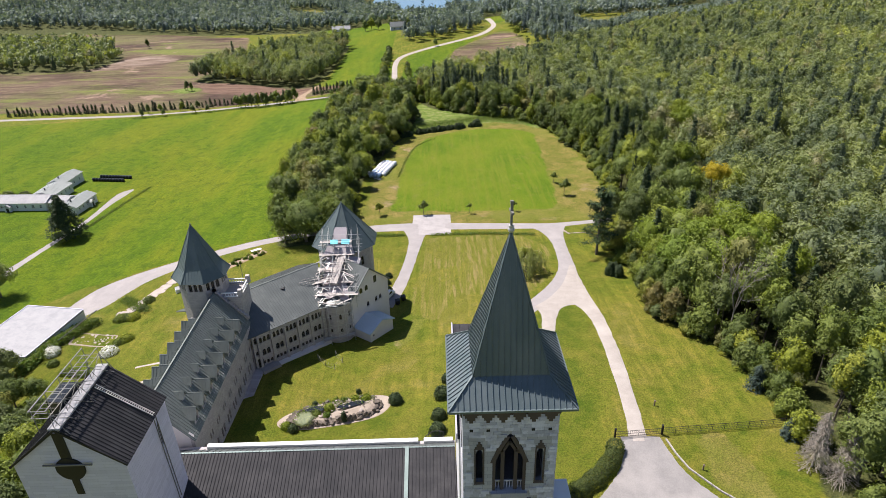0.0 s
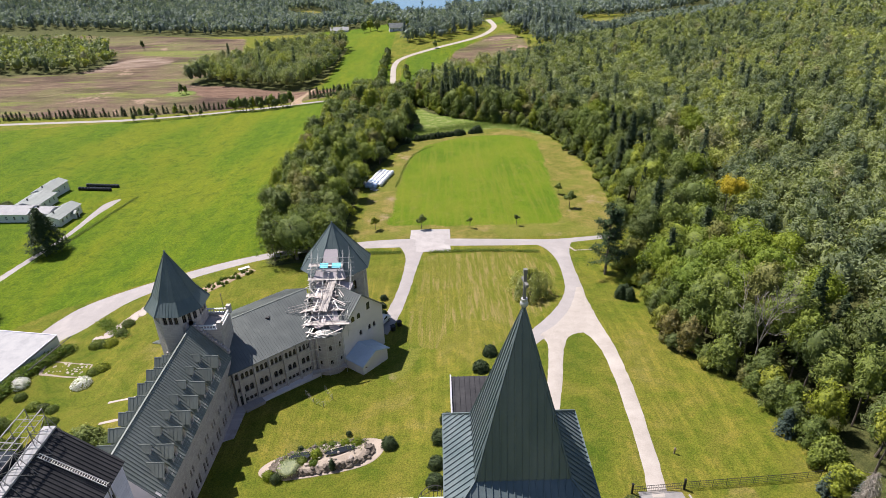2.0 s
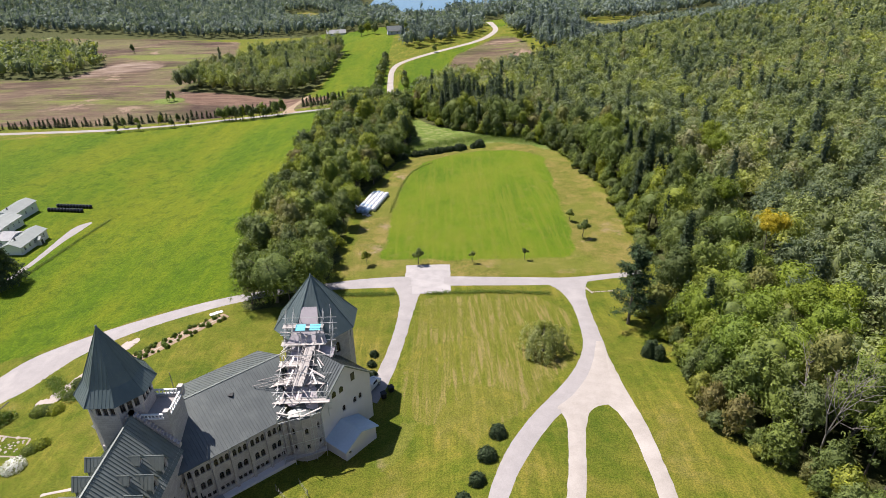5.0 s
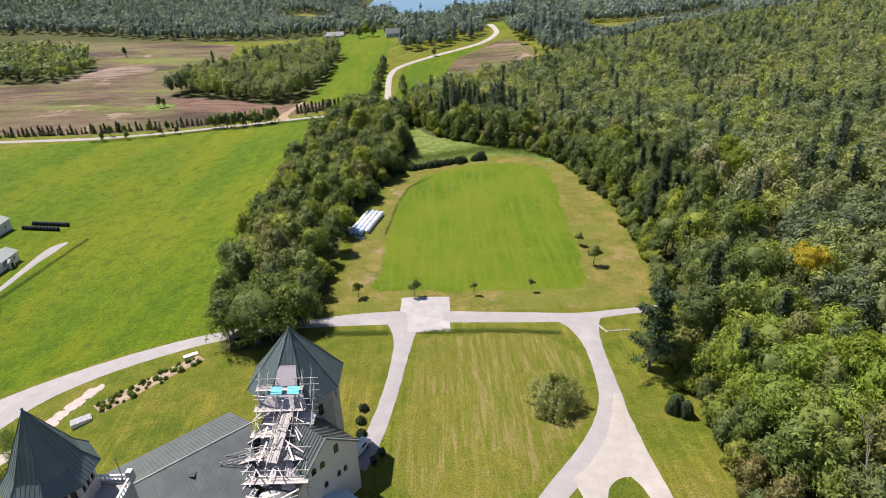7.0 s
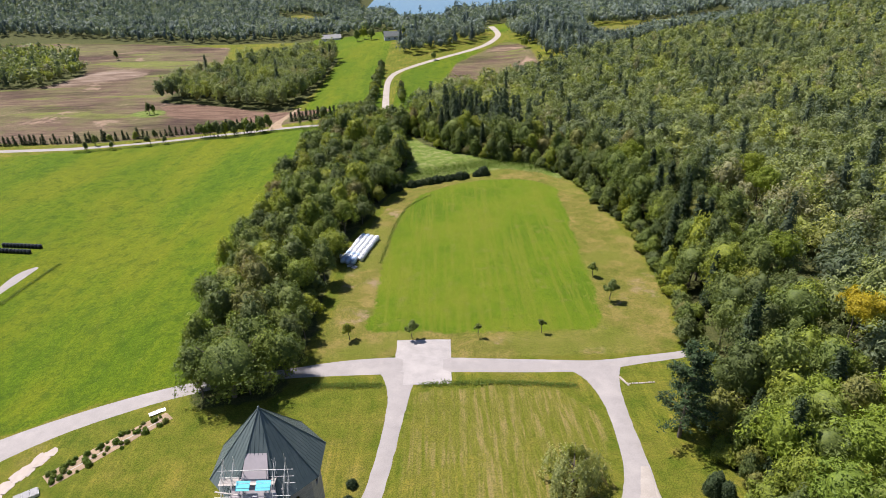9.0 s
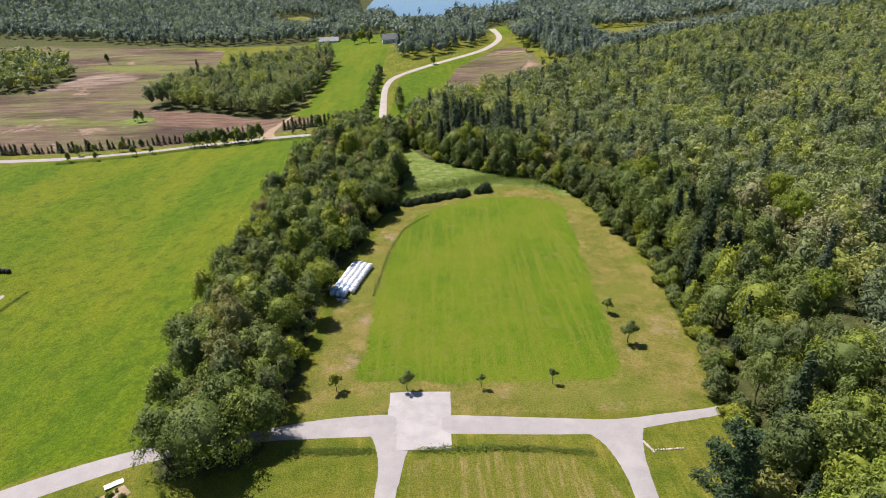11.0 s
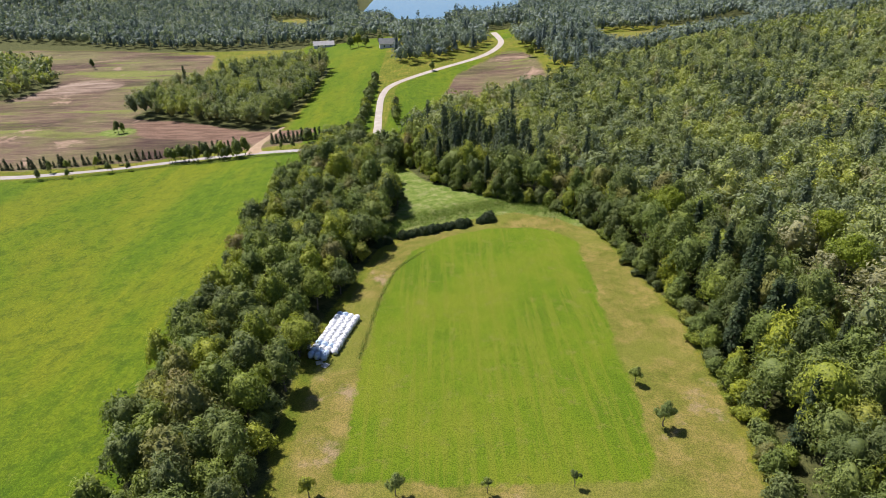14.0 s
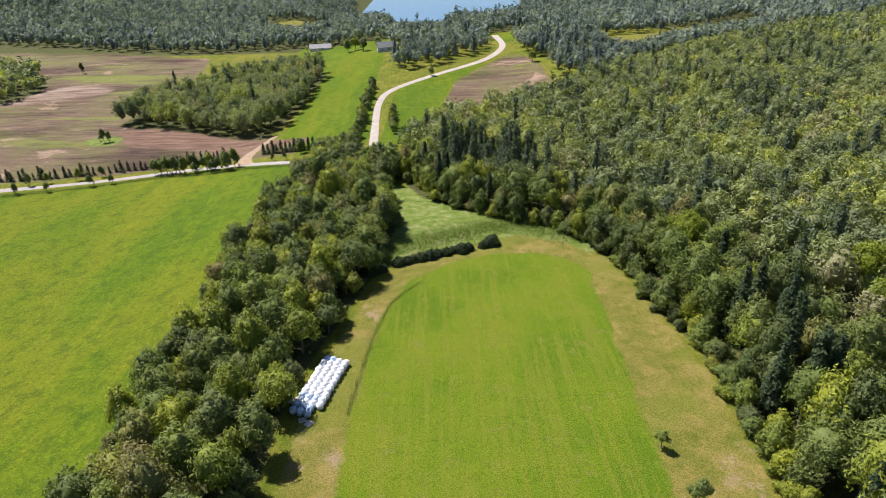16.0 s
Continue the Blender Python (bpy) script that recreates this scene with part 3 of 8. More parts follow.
def build_ground():
    def lines(spans):
        return np.unique(np.round(np.concatenate([np.arange(a, b, s) for a, b, s in spans]), 3))

    gx = lines(((-4000, -1000, 300), (-1000, -400, 60), (-400, -240, 8), (-240, -140, 4), (-140, -70, 2.5), (-70, 60, 1.25), (60, 120, 4), (120, 400, 14), (400, 1000, 60), (1000, 4001, 300)))
    gy = lines(((-400, -40, 40), (-40, 40, 6), (40, 280, 1.25), (280, 480, 3), (480, 800, 8), (800, 1300, 25), (1300, 4701, 340)))
    X, Y = np.meshgrid(gx, gy)
    Z = land(X, Y)
    nx, ny = len(gx), len(gy)
    co = np.stack([X, Y, Z], -1).reshape(-1, 3)
    idx = np.arange(nx * ny).reshape(ny, nx)
    quads = np.stack([idx[:-1, :-1], idx[:-1, 1:], idx[1:, 1:], idx[1:, :-1]], -1).reshape(-1, 4)
    me = bpy.data.meshes.new("ground")
    me.from_pydata(co.tolist(), [], quads.tolist())
    me.shade_smooth()

    def soft(*polys):
        m = np.zeros((ny, nx))
        for p in polys:
            m = np.maximum(m, inside(p, X, Y).astype(float))
        pad = np.pad(m, 1, "edge")
        return sum(pad[i:i + ny, j:j + nx] for i in range(3) for j in range(3)) / 9

    far = smooth((Y - 690) / 10) * smooth((2600 - Y) / 20) * (1 - soft(BROWNS, *CLEAR))
    zones = {"cover_a": (soft(FIELD), soft(MOWN, CLEAR[0], CLEAR[1], WORN, FADED), soft(BROWNS, FIELD_EAST)), "cover_b": (np.maximum(soft(EASTWOOD, ROWWOOD, GROVE, LEFTWOOD) * (1 - soft(*CLEAR)), far), soft(WILDS, ISLE), soft(MEADOW, STRIP, VERGE_EAST, CLEAR[2], CLEAR[3])), "cover_c": (soft(SOIL), soft(LOAM), soft(HAY))}
    for key, (r, g, b) in zones.items():
        at = me.color_attributes.new(key, "FLOAT_COLOR", "POINT")
        at.data.foreach_set("color", np.stack([r, g, b, np.ones_like(r)], -1).astype(np.float32).ravel())
    return tagged(link("ground", me, GROUND), "rolling land of mown lawns, hay meadows, ploughed fields and woods", "ground", kind="structure")


build_ground()


def ribbon(name, left, right, mat, lift, label, category, kind="structure", step=1.5, cross=5):
    """A road draped on the land between its two edges, with worn, uneven margins."""
    def resample(line, n):
        line = np.array(line, float)
        # rounded through its corners
        for _ in range(2):
            q, r = line[:-1] * 0.75 + line[1:] * 0.25, line[:-1] * 0.25 + line[1:] * 0.75
            line = np.concatenate([line[:1], np.stack([q, r], 1).reshape(-1, 2), line[-1:]])
        d = np.concatenate([[0], np.cumsum(np.hypot(*np.diff(line, axis=0).T))])
        s = np.linspace(0, d[-1], n)
        return np.stack([np.interp(s, d, line[:, 0]), np.interp(s, d, line[:, 1])], -1)

    length = sum(math.dist(p, q) for p, q in zip(left, left[1:]))
    n = max(3, int(length / step))
    A, B = resample(left, n), resample(right, n)
    verts, faces = [], []
    for i in range(n):
        wob = [0.22 * noise.noise((A[i][0] * 0.5, A[i][1] * 0.5, lift * 50)), 0.22 * noise.noise((B[i][0] * 0.5, B[i][1] * 0.5, 9 + lift * 50))]
        for k in range(cross):
            f = k / (cross - 1)
            p = A[i] * (1 - f) + B[i] * f
            w = (B[i] - A[i]) / max(0.1, np.hypot(*(B[i] - A[i])))
            p = p + w * (wob[0] if k == 0 else wob[1] if k == cross - 1 else 0)
            verts.append((p[0], p[1], float(land(*p)) + lift - (0.12 if k in (0, cross - 1) else 0)))
    for i in range(n - 1):
        for k in range(cross - 1):
            q = i * cross + k
            faces.append((q, q + 1, q + cross + 1, q + cross))
    ob = mesh(name, verts, faces, mat, shade=True)
    bm = bmesh.new()
    bm.from_mesh(ob.data)
    bmesh.ops.recalc_face_normals(bm, faces=bm.faces)
    if bm.faces[0].normal.z < 0:
        bmesh.ops.reverse_faces(bm, faces=bm.faces)
    bm.to_mesh(ob.data)
    bm.free()
    return tagged(ob, label, category, kind=kind)


ROAD = "pale worn asphalt drive with dusty gravel edges"
ribbon("road", [(-112, 98), (-98, 122), (-94.5, 134.5), (-91, 140), (-80, 145.6), (-67, 150), (-54, 153.2), (-47, 154.4), (-30, 156.3), (-22, 158.8), (-10, 160), (3, 159), (21.4, 157.4), (31, 156.4), (38.4, 157.5), (49, 158.9), (52, 160)],
       [(-92, 96), (-86, 116), (-83.5, 122.8), (-80.2, 125.8), (-78.4, 131.0), (-74.6, 137.4), (-64.7, 143.2), (-52, 147.6), (-45, 149.6), (-29, 152.8), (-20, 152.9), (-10, 152.6), (2.5, 152.9), (20.3, 152), (32, 152), (36, 153.8), (48.5, 156), (52, 157.2)], ASPHALT, 0.06, ROAD, "road")
ribbon("road", [(3.2, 150), (3.3, 164.6)], [(-9.4, 150), (-9.3, 164.8)], CONCRETE, 0.09, "square pale concrete turning pad beside the drive", "road", step=1)
ribbon("road", [(-12, 154), (-9.6, 149), (-9.5, 140), (-10.8, 129), (-12.8, 121), (-15, 114.5)], [(-2.5, 154), (-4.6, 149), (-6.1, 138), (-7.6, 127.6), (-9.2, 118.8), (-11.2, 113)], ASPHALT, 0.075, ROAD, "road")
ribbon("road", [(22, 154), (26.3, 150.8), (28, 145), (28.4, 138), (27.4, 127.6), (24.2, 120.2), (19, 113), (12, 103.5), (8.2, 97), (5, 88), (4, 78), (4, 62)], [(37, 156), (33.2, 149), (32.4, 138), (32.2, 127), (31.6, 117), (28, 111), (20.4, 107.6), (15, 100), (10.8, 93), (8.1, 86), (7, 76), (7, 62)], ASPHALT, 0.068, ROAD, "road")
ribbon("road", [(30, 128), (26.5, 119), (21, 112), (16.6, 107.2), (19.0, 107.6), (19.9, 104.4), (19.1, 100), (17.6, 92), (15, 84), (11, 76), (8, 66)], [(31.6, 128), (31.5, 119), (31.6, 113), (30.2, 108.5), (25.6, 108.2), (23.5, 105.6), (22.0, 100), (20.4, 92), (18, 83), (14, 75), (11.5, 66)], GRAVEL, 0.102, "pale dusty gravel track between lawns", "road", step=1)
ribbon("road", [(31, 124), (28.6, 114), (26.6, 108.4), (28.0, 107.6), (28.8, 105.2), (29.5, 101), (29.2, 90), (28.4, 77), (26.8, 66.5)], [(31.4, 124), (31.7, 114), (32.1, 109), (32.35, 106), (32.5, 101), (32.2, 90), (31, 76.5), (29.8, 66.5)], GRAVEL, 0.095, "pale dusty gravel track between lawns", "road")
ribbon("road", [(25.3, 67.6), (25, 64.4), (22.4, 60), (18, 56), (14, 52), (10, 30)], [(32.2, 67.4), (32.6, 64), (33.4, 60.8), (36, 56.7), (39, 53.5), (44, 30)], OLD_ASPHALT, 0.08, "broad cracked asphalt forecourt by the iron gate", "road")
ribbon("road", [(-186, 366), (-164, 369.5), (-143, 375.6), (-122, 385), (-108, 389), (-84, 383.5), (-54, 368), (-20, 352)], [(-184, 360), (-163, 365.6), (-141.6, 371.4), (-120, 380), (-107, 384), (-83, 378), (-54, 362.5), (-20, 347)], ASPHALT, 0.1, "pale country road between hedges", "road", step=3)
ribbon("road", [(-700, 372), (-300, 362), (-186, 366)], [(-700, 366), (-300, 356), (-184, 360)], ASPHALT, 0.09, "pale country road between hedges", "road", step=4)
ribbon("road", [(-26, 330), (-29.6, 391), (-32, 428), (-34, 473), (-30.5, 502), (-12, 528), (10, 552), (35, 579), (50, 611), (55, 640), (52, 700)], [(-21.5, 330), (-25.6, 391), (-28.2, 428), (-30.2, 470), (-26.6, 499), (-9, 524), (13, 548), (39.6, 576), (55.4, 610), (59.6, 640), (58.4, 700)], GRAVEL, 0.12, "white dusty gravel lane running towards the lake", "road", step=3)
ribbon("road", [(-119.8, 223), (-119.8, 216.5), (-121.2, 208), (-120.9, 191.7), (-122.2, 177.5), (-123.9, 160), (-124, 150), (-112, 100)], [(-121, 224.2), (-124.7, 221), (-124.6, 212), (-122.9, 192.6), (-124.6, 177), (-126.8, 160), (-128, 150), (-118, 98)], ASPHALT, 0.08, "pale worn drive to the white sheds", "road")
ribbon("road", [(-84, 428), (-89, 408), (-92, 396), (-91, 386), (-93, 381)], [(-81, 427), (-85, 408), (-86, 396), (-84, 386), (-80, 379)], DIRT, 0.11, "rutted earth field entrance", "road", step=2)

# the lake, seen between the wooded shores
mesh("water", [(-900, 1120, -61), (1100, 1120, -61), (3900, 4650, -61), (-3900, 4650, -61)], [(0, 1, 2, 3)], WATER)
tagged(bpy.data.objects["water"], "calm blue lake between wooded shores", "lake", kind="structure")

# ---------------------------------------------------------------- the abbey


def gable_end(parent, name, a, b, z0, apex, mat, thick=0.4):
    """The triangle of wall under a gable, from a to b at eaves height z0."""
    a, b = Vector((*a, z0)), Vector((*b, z0))
    u = (b - a).normalized()
    n = Vector((u.y, -u.x, 0))
    top = (a + b) / 2
    top.z = apex
    bm = bmesh.new()
    f = [bm.verts.new(p) for p in (a, b, top)]
    k = [bm.verts.new(p - n * thick) for p in (a, b, top)]
    bm.faces.new(f), bm.faces.new(k[::-1])
    for i in range(3):
        bm.faces.new((f[i], k[i], k[(i + 1) % 3], f[(i + 1) % 3]))
    return part(name, bm, mat, parent)


def ring(c, r, n, z, turn=0.0):
    return [Vector((c[0] + r * math.cos(2 * math.pi * (k + turn) / n), c[1] + r * math.sin(2 * math.pi * (k + turn) / n), z)) for k in range(n)]


def ground_at(x, y):
    return float(land(x, y))


# ---- the bell tower with its tall spire
def bell_tower():
    t = thing("bell_tower", "square grey stone bell tower with a tall dark green metal spire", "tower", at=(0, 0, 0))
    cx, cy, hb = 5.0, 40.2, 3.85
    x0, x1, y0, y1 = cx - hb, cx + hb, cy - hb, cy + hb
    z0, z1 = ground_at(cx, cy) - 1, 42.0
    front = [(2.2 * 0 + 1.35, 33.4, 0.62, 4.0, 0.7), (2 * hb - 1.35, 33.4, 0.62, 4.0, 0.7), (hb, 32.4, 2.8, 6.6, 3.2)]
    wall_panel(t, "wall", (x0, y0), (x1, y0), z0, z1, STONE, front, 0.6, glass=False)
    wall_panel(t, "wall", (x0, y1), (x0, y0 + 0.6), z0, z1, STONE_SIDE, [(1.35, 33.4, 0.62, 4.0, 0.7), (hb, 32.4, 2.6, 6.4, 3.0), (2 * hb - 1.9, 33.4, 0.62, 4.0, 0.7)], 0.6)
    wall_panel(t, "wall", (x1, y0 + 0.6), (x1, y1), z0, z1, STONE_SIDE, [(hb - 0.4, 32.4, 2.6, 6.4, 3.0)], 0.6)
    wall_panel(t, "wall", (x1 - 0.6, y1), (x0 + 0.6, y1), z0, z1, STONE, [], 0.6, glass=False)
    bm = bmesh.new()
    add_box(bm, (x0 + 0.62, y0 + 0.62, 31.6), (x1 - 0.62, y1 - 0.62, 31.9))
    part("floor_slab", bm, CONCRETE, t)
    # brown tracery of the belfry openings
    for c, u, n in ((Vector((cx, y0, 32.4)), Vector((1, 0, 0)), Vector((0, -1, 0))),):
        bm = bmesh.new()
        for x in (-0.55, 0.55):
            add_beam(bm, c + u * x - n * 0.3, c + u * x - n * 0.3 + UP * 4.4, 0.26, 0.3)
        for x in (-1.32, 1.32):
            add_beam(bm, c + u * x - n * 0.2, c + u * x - n * 0.2 + UP * 3.5, 0.22, 0.34)
        for s in (-1, 1):
            steps = [(1.42, 3.4), (1.2, 4.0), (0.92, 4.75), (0.56, 5.5), (0.18, 6.3)]
            for (xa, za), (xb, zb) in zip(steps, steps[1:]):
                add_beam(bm, c + u * s * xa + UP * za - n * 0.06, c + u * s * xb + UP * zb - n * 0.06, 0.26, 0.34)
            add_beam(bm, c + u * s * 0.55 + UP * 4.4 - n * 0.3, c + UP * 5.5 - n * 0.3, 0.24, 0.24)
            add_beam(bm, c + u * s * 0.55 + UP * 4.4 - n * 0.3, c + u * s * 1.25 + UP * 4.2 - n * 0.3, 0.24, 0.24)
            add_beam(bm, c + u * s * 0.55 + UP * 4.4 - n * 0.3, c + u * s * 0.95 + UP * 4.9 - n * 0.3, 0.24, 0.24)
        part("tracery", bm, BROWNSTONE, t, "stepped brown stone tracery")
        for x in (-0.95, 0.0, 0.95):
            bm = bmesh.new()
            for k in range(4):
                add_beam(bm, c + u * (x - 0.36 + k * 0.24) - n * 0.45, c + u * (x - 0.36 + k * 0.24) - n * 0.45 + UP * 0.75, 0.09)
            add_beam(bm, c + u * (x - 0.42) - n * 0.45 + UP * 0.8, c + u * (x + 0.42) - n * 0.45 + UP * 0.8, 0.14)
            part("balustrade", bm, PALE, t)
        bm = bmesh.new()
        add_box(bm, (cx - 1.55, y0 - 0.25, 31.95), (cx + 1.55, y0 + 0.3, 32.38))
        part("sill", bm, STONE, t, "sloped grey stone sill")
        for x in (-2.5, 2.5):
            bm = bmesh.new()
            add_beam(bm, c + u * x + UP * 1.0 + n * -0.05, c + u * x + UP * 1.02, 0.9, 0.25)
            for k in range(3):
                add_box(bm, (c.x + x - 0.36 + k * 0.13, y0 - 0.05, 37.3 + k * 0.28), (c.x + x + 0.36 - k * 0.13, y0 + 0.1, 37.6 + k * 0.28))
            for s in (-1, 1):
                add_box(bm, (c.x + x + s * 0.36 - 0.06, y0 - 0.04, 33.3), (c.x + x + s * 0.36 + 0.06, y0 + 0.1, 37.4))
            part("window_surround", bm, BROWNSTONE, t)
    bell = bmesh.new()
    prof = [(0.0, 1.0), (0.3, 0.98), (0.42, 0.7), (0.5, 0.3), (0.72, 0.0)]
    rows = [[bell.verts.new((cx + r * math.cos(a), cy + r * math.sin(a), 34.6 + z)) for a in np.linspace(0, 2 * math.pi, 13)[:-1]] for r, z in prof[1:]]
    for p, q in zip(rows, rows[1:]):
        for k in range(12):
            bell.faces.new((p[k], p[(k + 1) % 12], q[(k + 1) % 12], q[k]))
    part("bell", bell, BLACK, t, "dark bronze bell")
    bm = bmesh.new()
    add_beam(bm, (x0 + 0.5, cy, 35.8), (x1 - 0.5, cy, 35.8), 0.24, 0.3)
    part("bell_beam", bm, WOOD, t)
    # stepped brown corbels under the eaves, and small square vents
    for f in (0.09, 0.265, 0.42, 0.585, 0.735, 0.91):
        for side in range(4):
            bm = bmesh.new()
            for j, (w, h) in enumerate(((1.34, 0.34), (0.98, 0.3), (0.64, 0.3), (0.3, 0.32))):
                z = 41.45 - 0.3 * (j + 1)
                d = 0.22 - 0.04 * j
                if side == 0:
                    add_box(bm, (max(x0, x0 + 2 * hb * f - w / 2), y0 - d, z), (min(x1, x0 + 2 * hb * f + w / 2), y0 + 0.05, z + h))
                elif side == 1:
                    add_box(bm, (x0 - d, y0 + 2 * hb * f - w / 2, z), (x0 + 0.05, y0 + 2 * hb * f + w / 2, z + h))
                elif side == 2:
                    add_box(bm, (x1 - 0.05, y0 + 2 * hb * f - w / 2, z), (x1 + d, y0 + 2 * hb * f + w / 2, z + h))
                else:
                    add_box(bm, (x0 + 2 * hb * f - w / 2, y1 - 0.05, z), (x0 + 2 * hb * f + w / 2, y1 + d, z + h))
            part("corbel", bm, BROWNSTONE, t)
    bm = bmesh.new()
    add_box(bm, (x0 - 0.25, y0 - 0.26, 41.4), (x1 + 0.25, y0 + 0.05, 41.95))
    part("frieze", bm, BROWNSTONE, t)
    for x in (-3.15, -1.8, 1.8, 3.15):
        bm = bmesh.new()
        add_box(bm, (cx + x - 0.14, y0 - 0.09, 39.3), (cx + x + 0.14, y0 + 0.1, 39.55))
        part("vent", bm, BLACK, t)
    for x in (-2.3, 1.75):
        bm = bmesh.new()
        for j, w in enumerate((0.34, 0.7, 1.1)):
            add_box(bm, (cx + x - w / 2, y0 - 0.1, 31.3 - 0.26 * j), (cx + x + w / 2, y0 + 0.05, 31.56 - 0.26 * j))
        part("stepped_hood", bm, BROWNSTONE, t)
    # the dressed blocks of the south wall, each its own stone
    rg = np.random.default_rng(51)
    shapes = []
    for k in range(5):
        bm = bmesh.new()
        add_box(bm, (0, -0.5, 0), (1, 0.5, 1))
        for v in bm.verts:
            if v.co.y < 0:
                v.co += Vector((rg.uniform(-0.02, 0.02), rg.uniform(-0.25, 0.15), rg.uniform(-0.03, 0.03)))
        bmesh.ops.bevel(bm, geom=[e for e in bm.edges if all(v.co.y < -0.2 for v in e.verts)], offset=0.07, segments=1, affect="EDGES")
        bmesh.ops.recalc_face_normals(bm, faces=bm.faces)
        me = bpy.data.meshes.new("block")
        bm.to_mesh(me), bm.free()
        me.materials.append(BLOCK)
        shapes.append(me)
    z, row = 29.4, 0
    while z < 41.3:
        h = rg.choice((0.32, 0.36, 0.42))
        x = x0 - (0.3 if row % 2 else 0.0)
        while x < x1:
            w = rg.uniform(0.45, 0.85)
            xa, xb = max(x, x0 + 0.003), min(x + w, x1 - 0.003)
            half = 1.62 if z < 35.9 else 1.62 - (z - 35.9) * 0.52
            hit = (xb > cx - half and xa < cx + half and 31.5 < z + h and z < 39.2) or any(xb > cx + q - 0.43 and xa < cx + q + 0.43 and 32.9 < z + h and z < 38.4 for q in (-2.5, 2.5)) or z < 31.7 and z + h > 30.7 and any(abs((xa + xb) / 2 - cx - q) < 0.9 for q in (-2.3, 1.75))
            if xb - xa > 0.16 and not hit:
                ob = link("block", shapes[rg.integers(5)], None, t)
                ob.matrix_world = Matrix.Translation((xa + 0.008, y0, z + 0.008)) @ Matrix.Diagonal((xb - xa - 0.016, 0.12, h - 0.016, 1))
            x += w
        z += h
        row += 1
    # the spire: a flared skirt below steep faces
    he, hk = 4.95, 3.0
    ce = [Vector((cx + sx * he, cy + sy * he, 42.35)) for sx, sy in ((-1, -1), (1, -1), (1, 1), (-1, 1))]
    ck = [Vector((cx + sx * hk, cy + sy * hk, 44.15)) for sx, sy in ((-1, -1), (1, -1), (1, 1), (-1, 1))]
    top = Vector((cx + 0.05, cy + 0.1, 55.1))
    for k in range(4):
        a, b = ce[k], ce[(k + 1) % 4]
        c, d = ck[k], ck[(k + 1) % 4]
        seamed_roof(t, "spire_skirt", (a, b, d, c), ROOF_SPIRE, 0.46, 0.16, split=True)
        seamed_roof(t, "spire_face", (c, d, top, top), ROOF_SPIRE, 0.46, 0.12, split=True)
    for k in range(4):
        bm = bmesh.new()
        add_beam(bm, ce[k] + UP * 0.06, ck[k] + UP * 0.08, 0.12)
        add_beam(bm, ck[k] + UP * 0.04, top, 0.1)
        part("hip_flashing", bm, ROOF_SPIRE, t)
        bm = bmesh.new()
        add_beam(bm, ce[k] - UP * 0.04, ce[(k + 1) % 4] - UP * 0.04, 0.14, 0.2)
        part("eaves_trim", bm, ROOF_SPIRE, t)
    # the finial: ball and cross
    bm = bmesh.new()
    bmesh.ops.create_uvsphere(bm, u_segments=12, v_segments=8, radius=0.26, matrix=Matrix.Translation(top + UP * 0.15))
    add_beam(bm, top + UP * 0.3, top + UP * 0.5, 0.4, 0.4, 8)
    part("finial_ball", bm, ALU, t, "pale metal ball")
    bm = bmesh.new()
    add_beam(bm, top + UP * 0.2, top + UP * 2.4, 0.17, 0.17)
    add_beam(bm, top + Vector((-0.06, 0.5, 1.6)), top + Vector((0.06, -0.5, 1.6)), 0.16, 0.16)
    add_beam(bm, top + UP * 2.2, top + UP * 2.45, 0.22, 0.22)
    part("cross", bm, STEEL, t, "dark metal cross")
    # the low buttress step at the foot of the visible wall
    bm = bmesh.new()
    add_box(bm, (x1 - 0.1, y0 - 0.3, z0), (x1 + 1.6, y0 + 2.2, 31.2))
    part("stair_turret", bm, WHITE, t)


bell_tower()


# ---- the hall behind the tower and the gallery roof that leads to it
def church_hall():
    t = thing("church_hall", "narrow pale hall with a dark ribbed metal roof", "building")
    z0 = 3
    wall_panel(t, "wall", (1.0, 62.6), (1.0, 44.1), z0, 30.6, WHITE, [], 0.4)
    wall_panel(t, "wall", (9.0, 44.1), (9.0, 62.6), z0, 30.6, WHITE, [], 0.4)
    wall_panel(t, "wall", (8.6, 62.6), (1.4, 62.6), z0, 30.6, PALE, [], 0.4)
    seamed_roof(t, "roof", ((0.9, 44.1, 30.9), (9.1, 44.1, 30.9), (9.1, 62.9, 31.3), (0.9, 62.9, 31.3)), ROOF_D, 0.55)
    bm = bmesh.new()
    add_box(bm, (0.75, 44.1, 30.3), (0.9, 63.0, 31.5))
    part("parapet", bm, PALE, t)


church_hall()


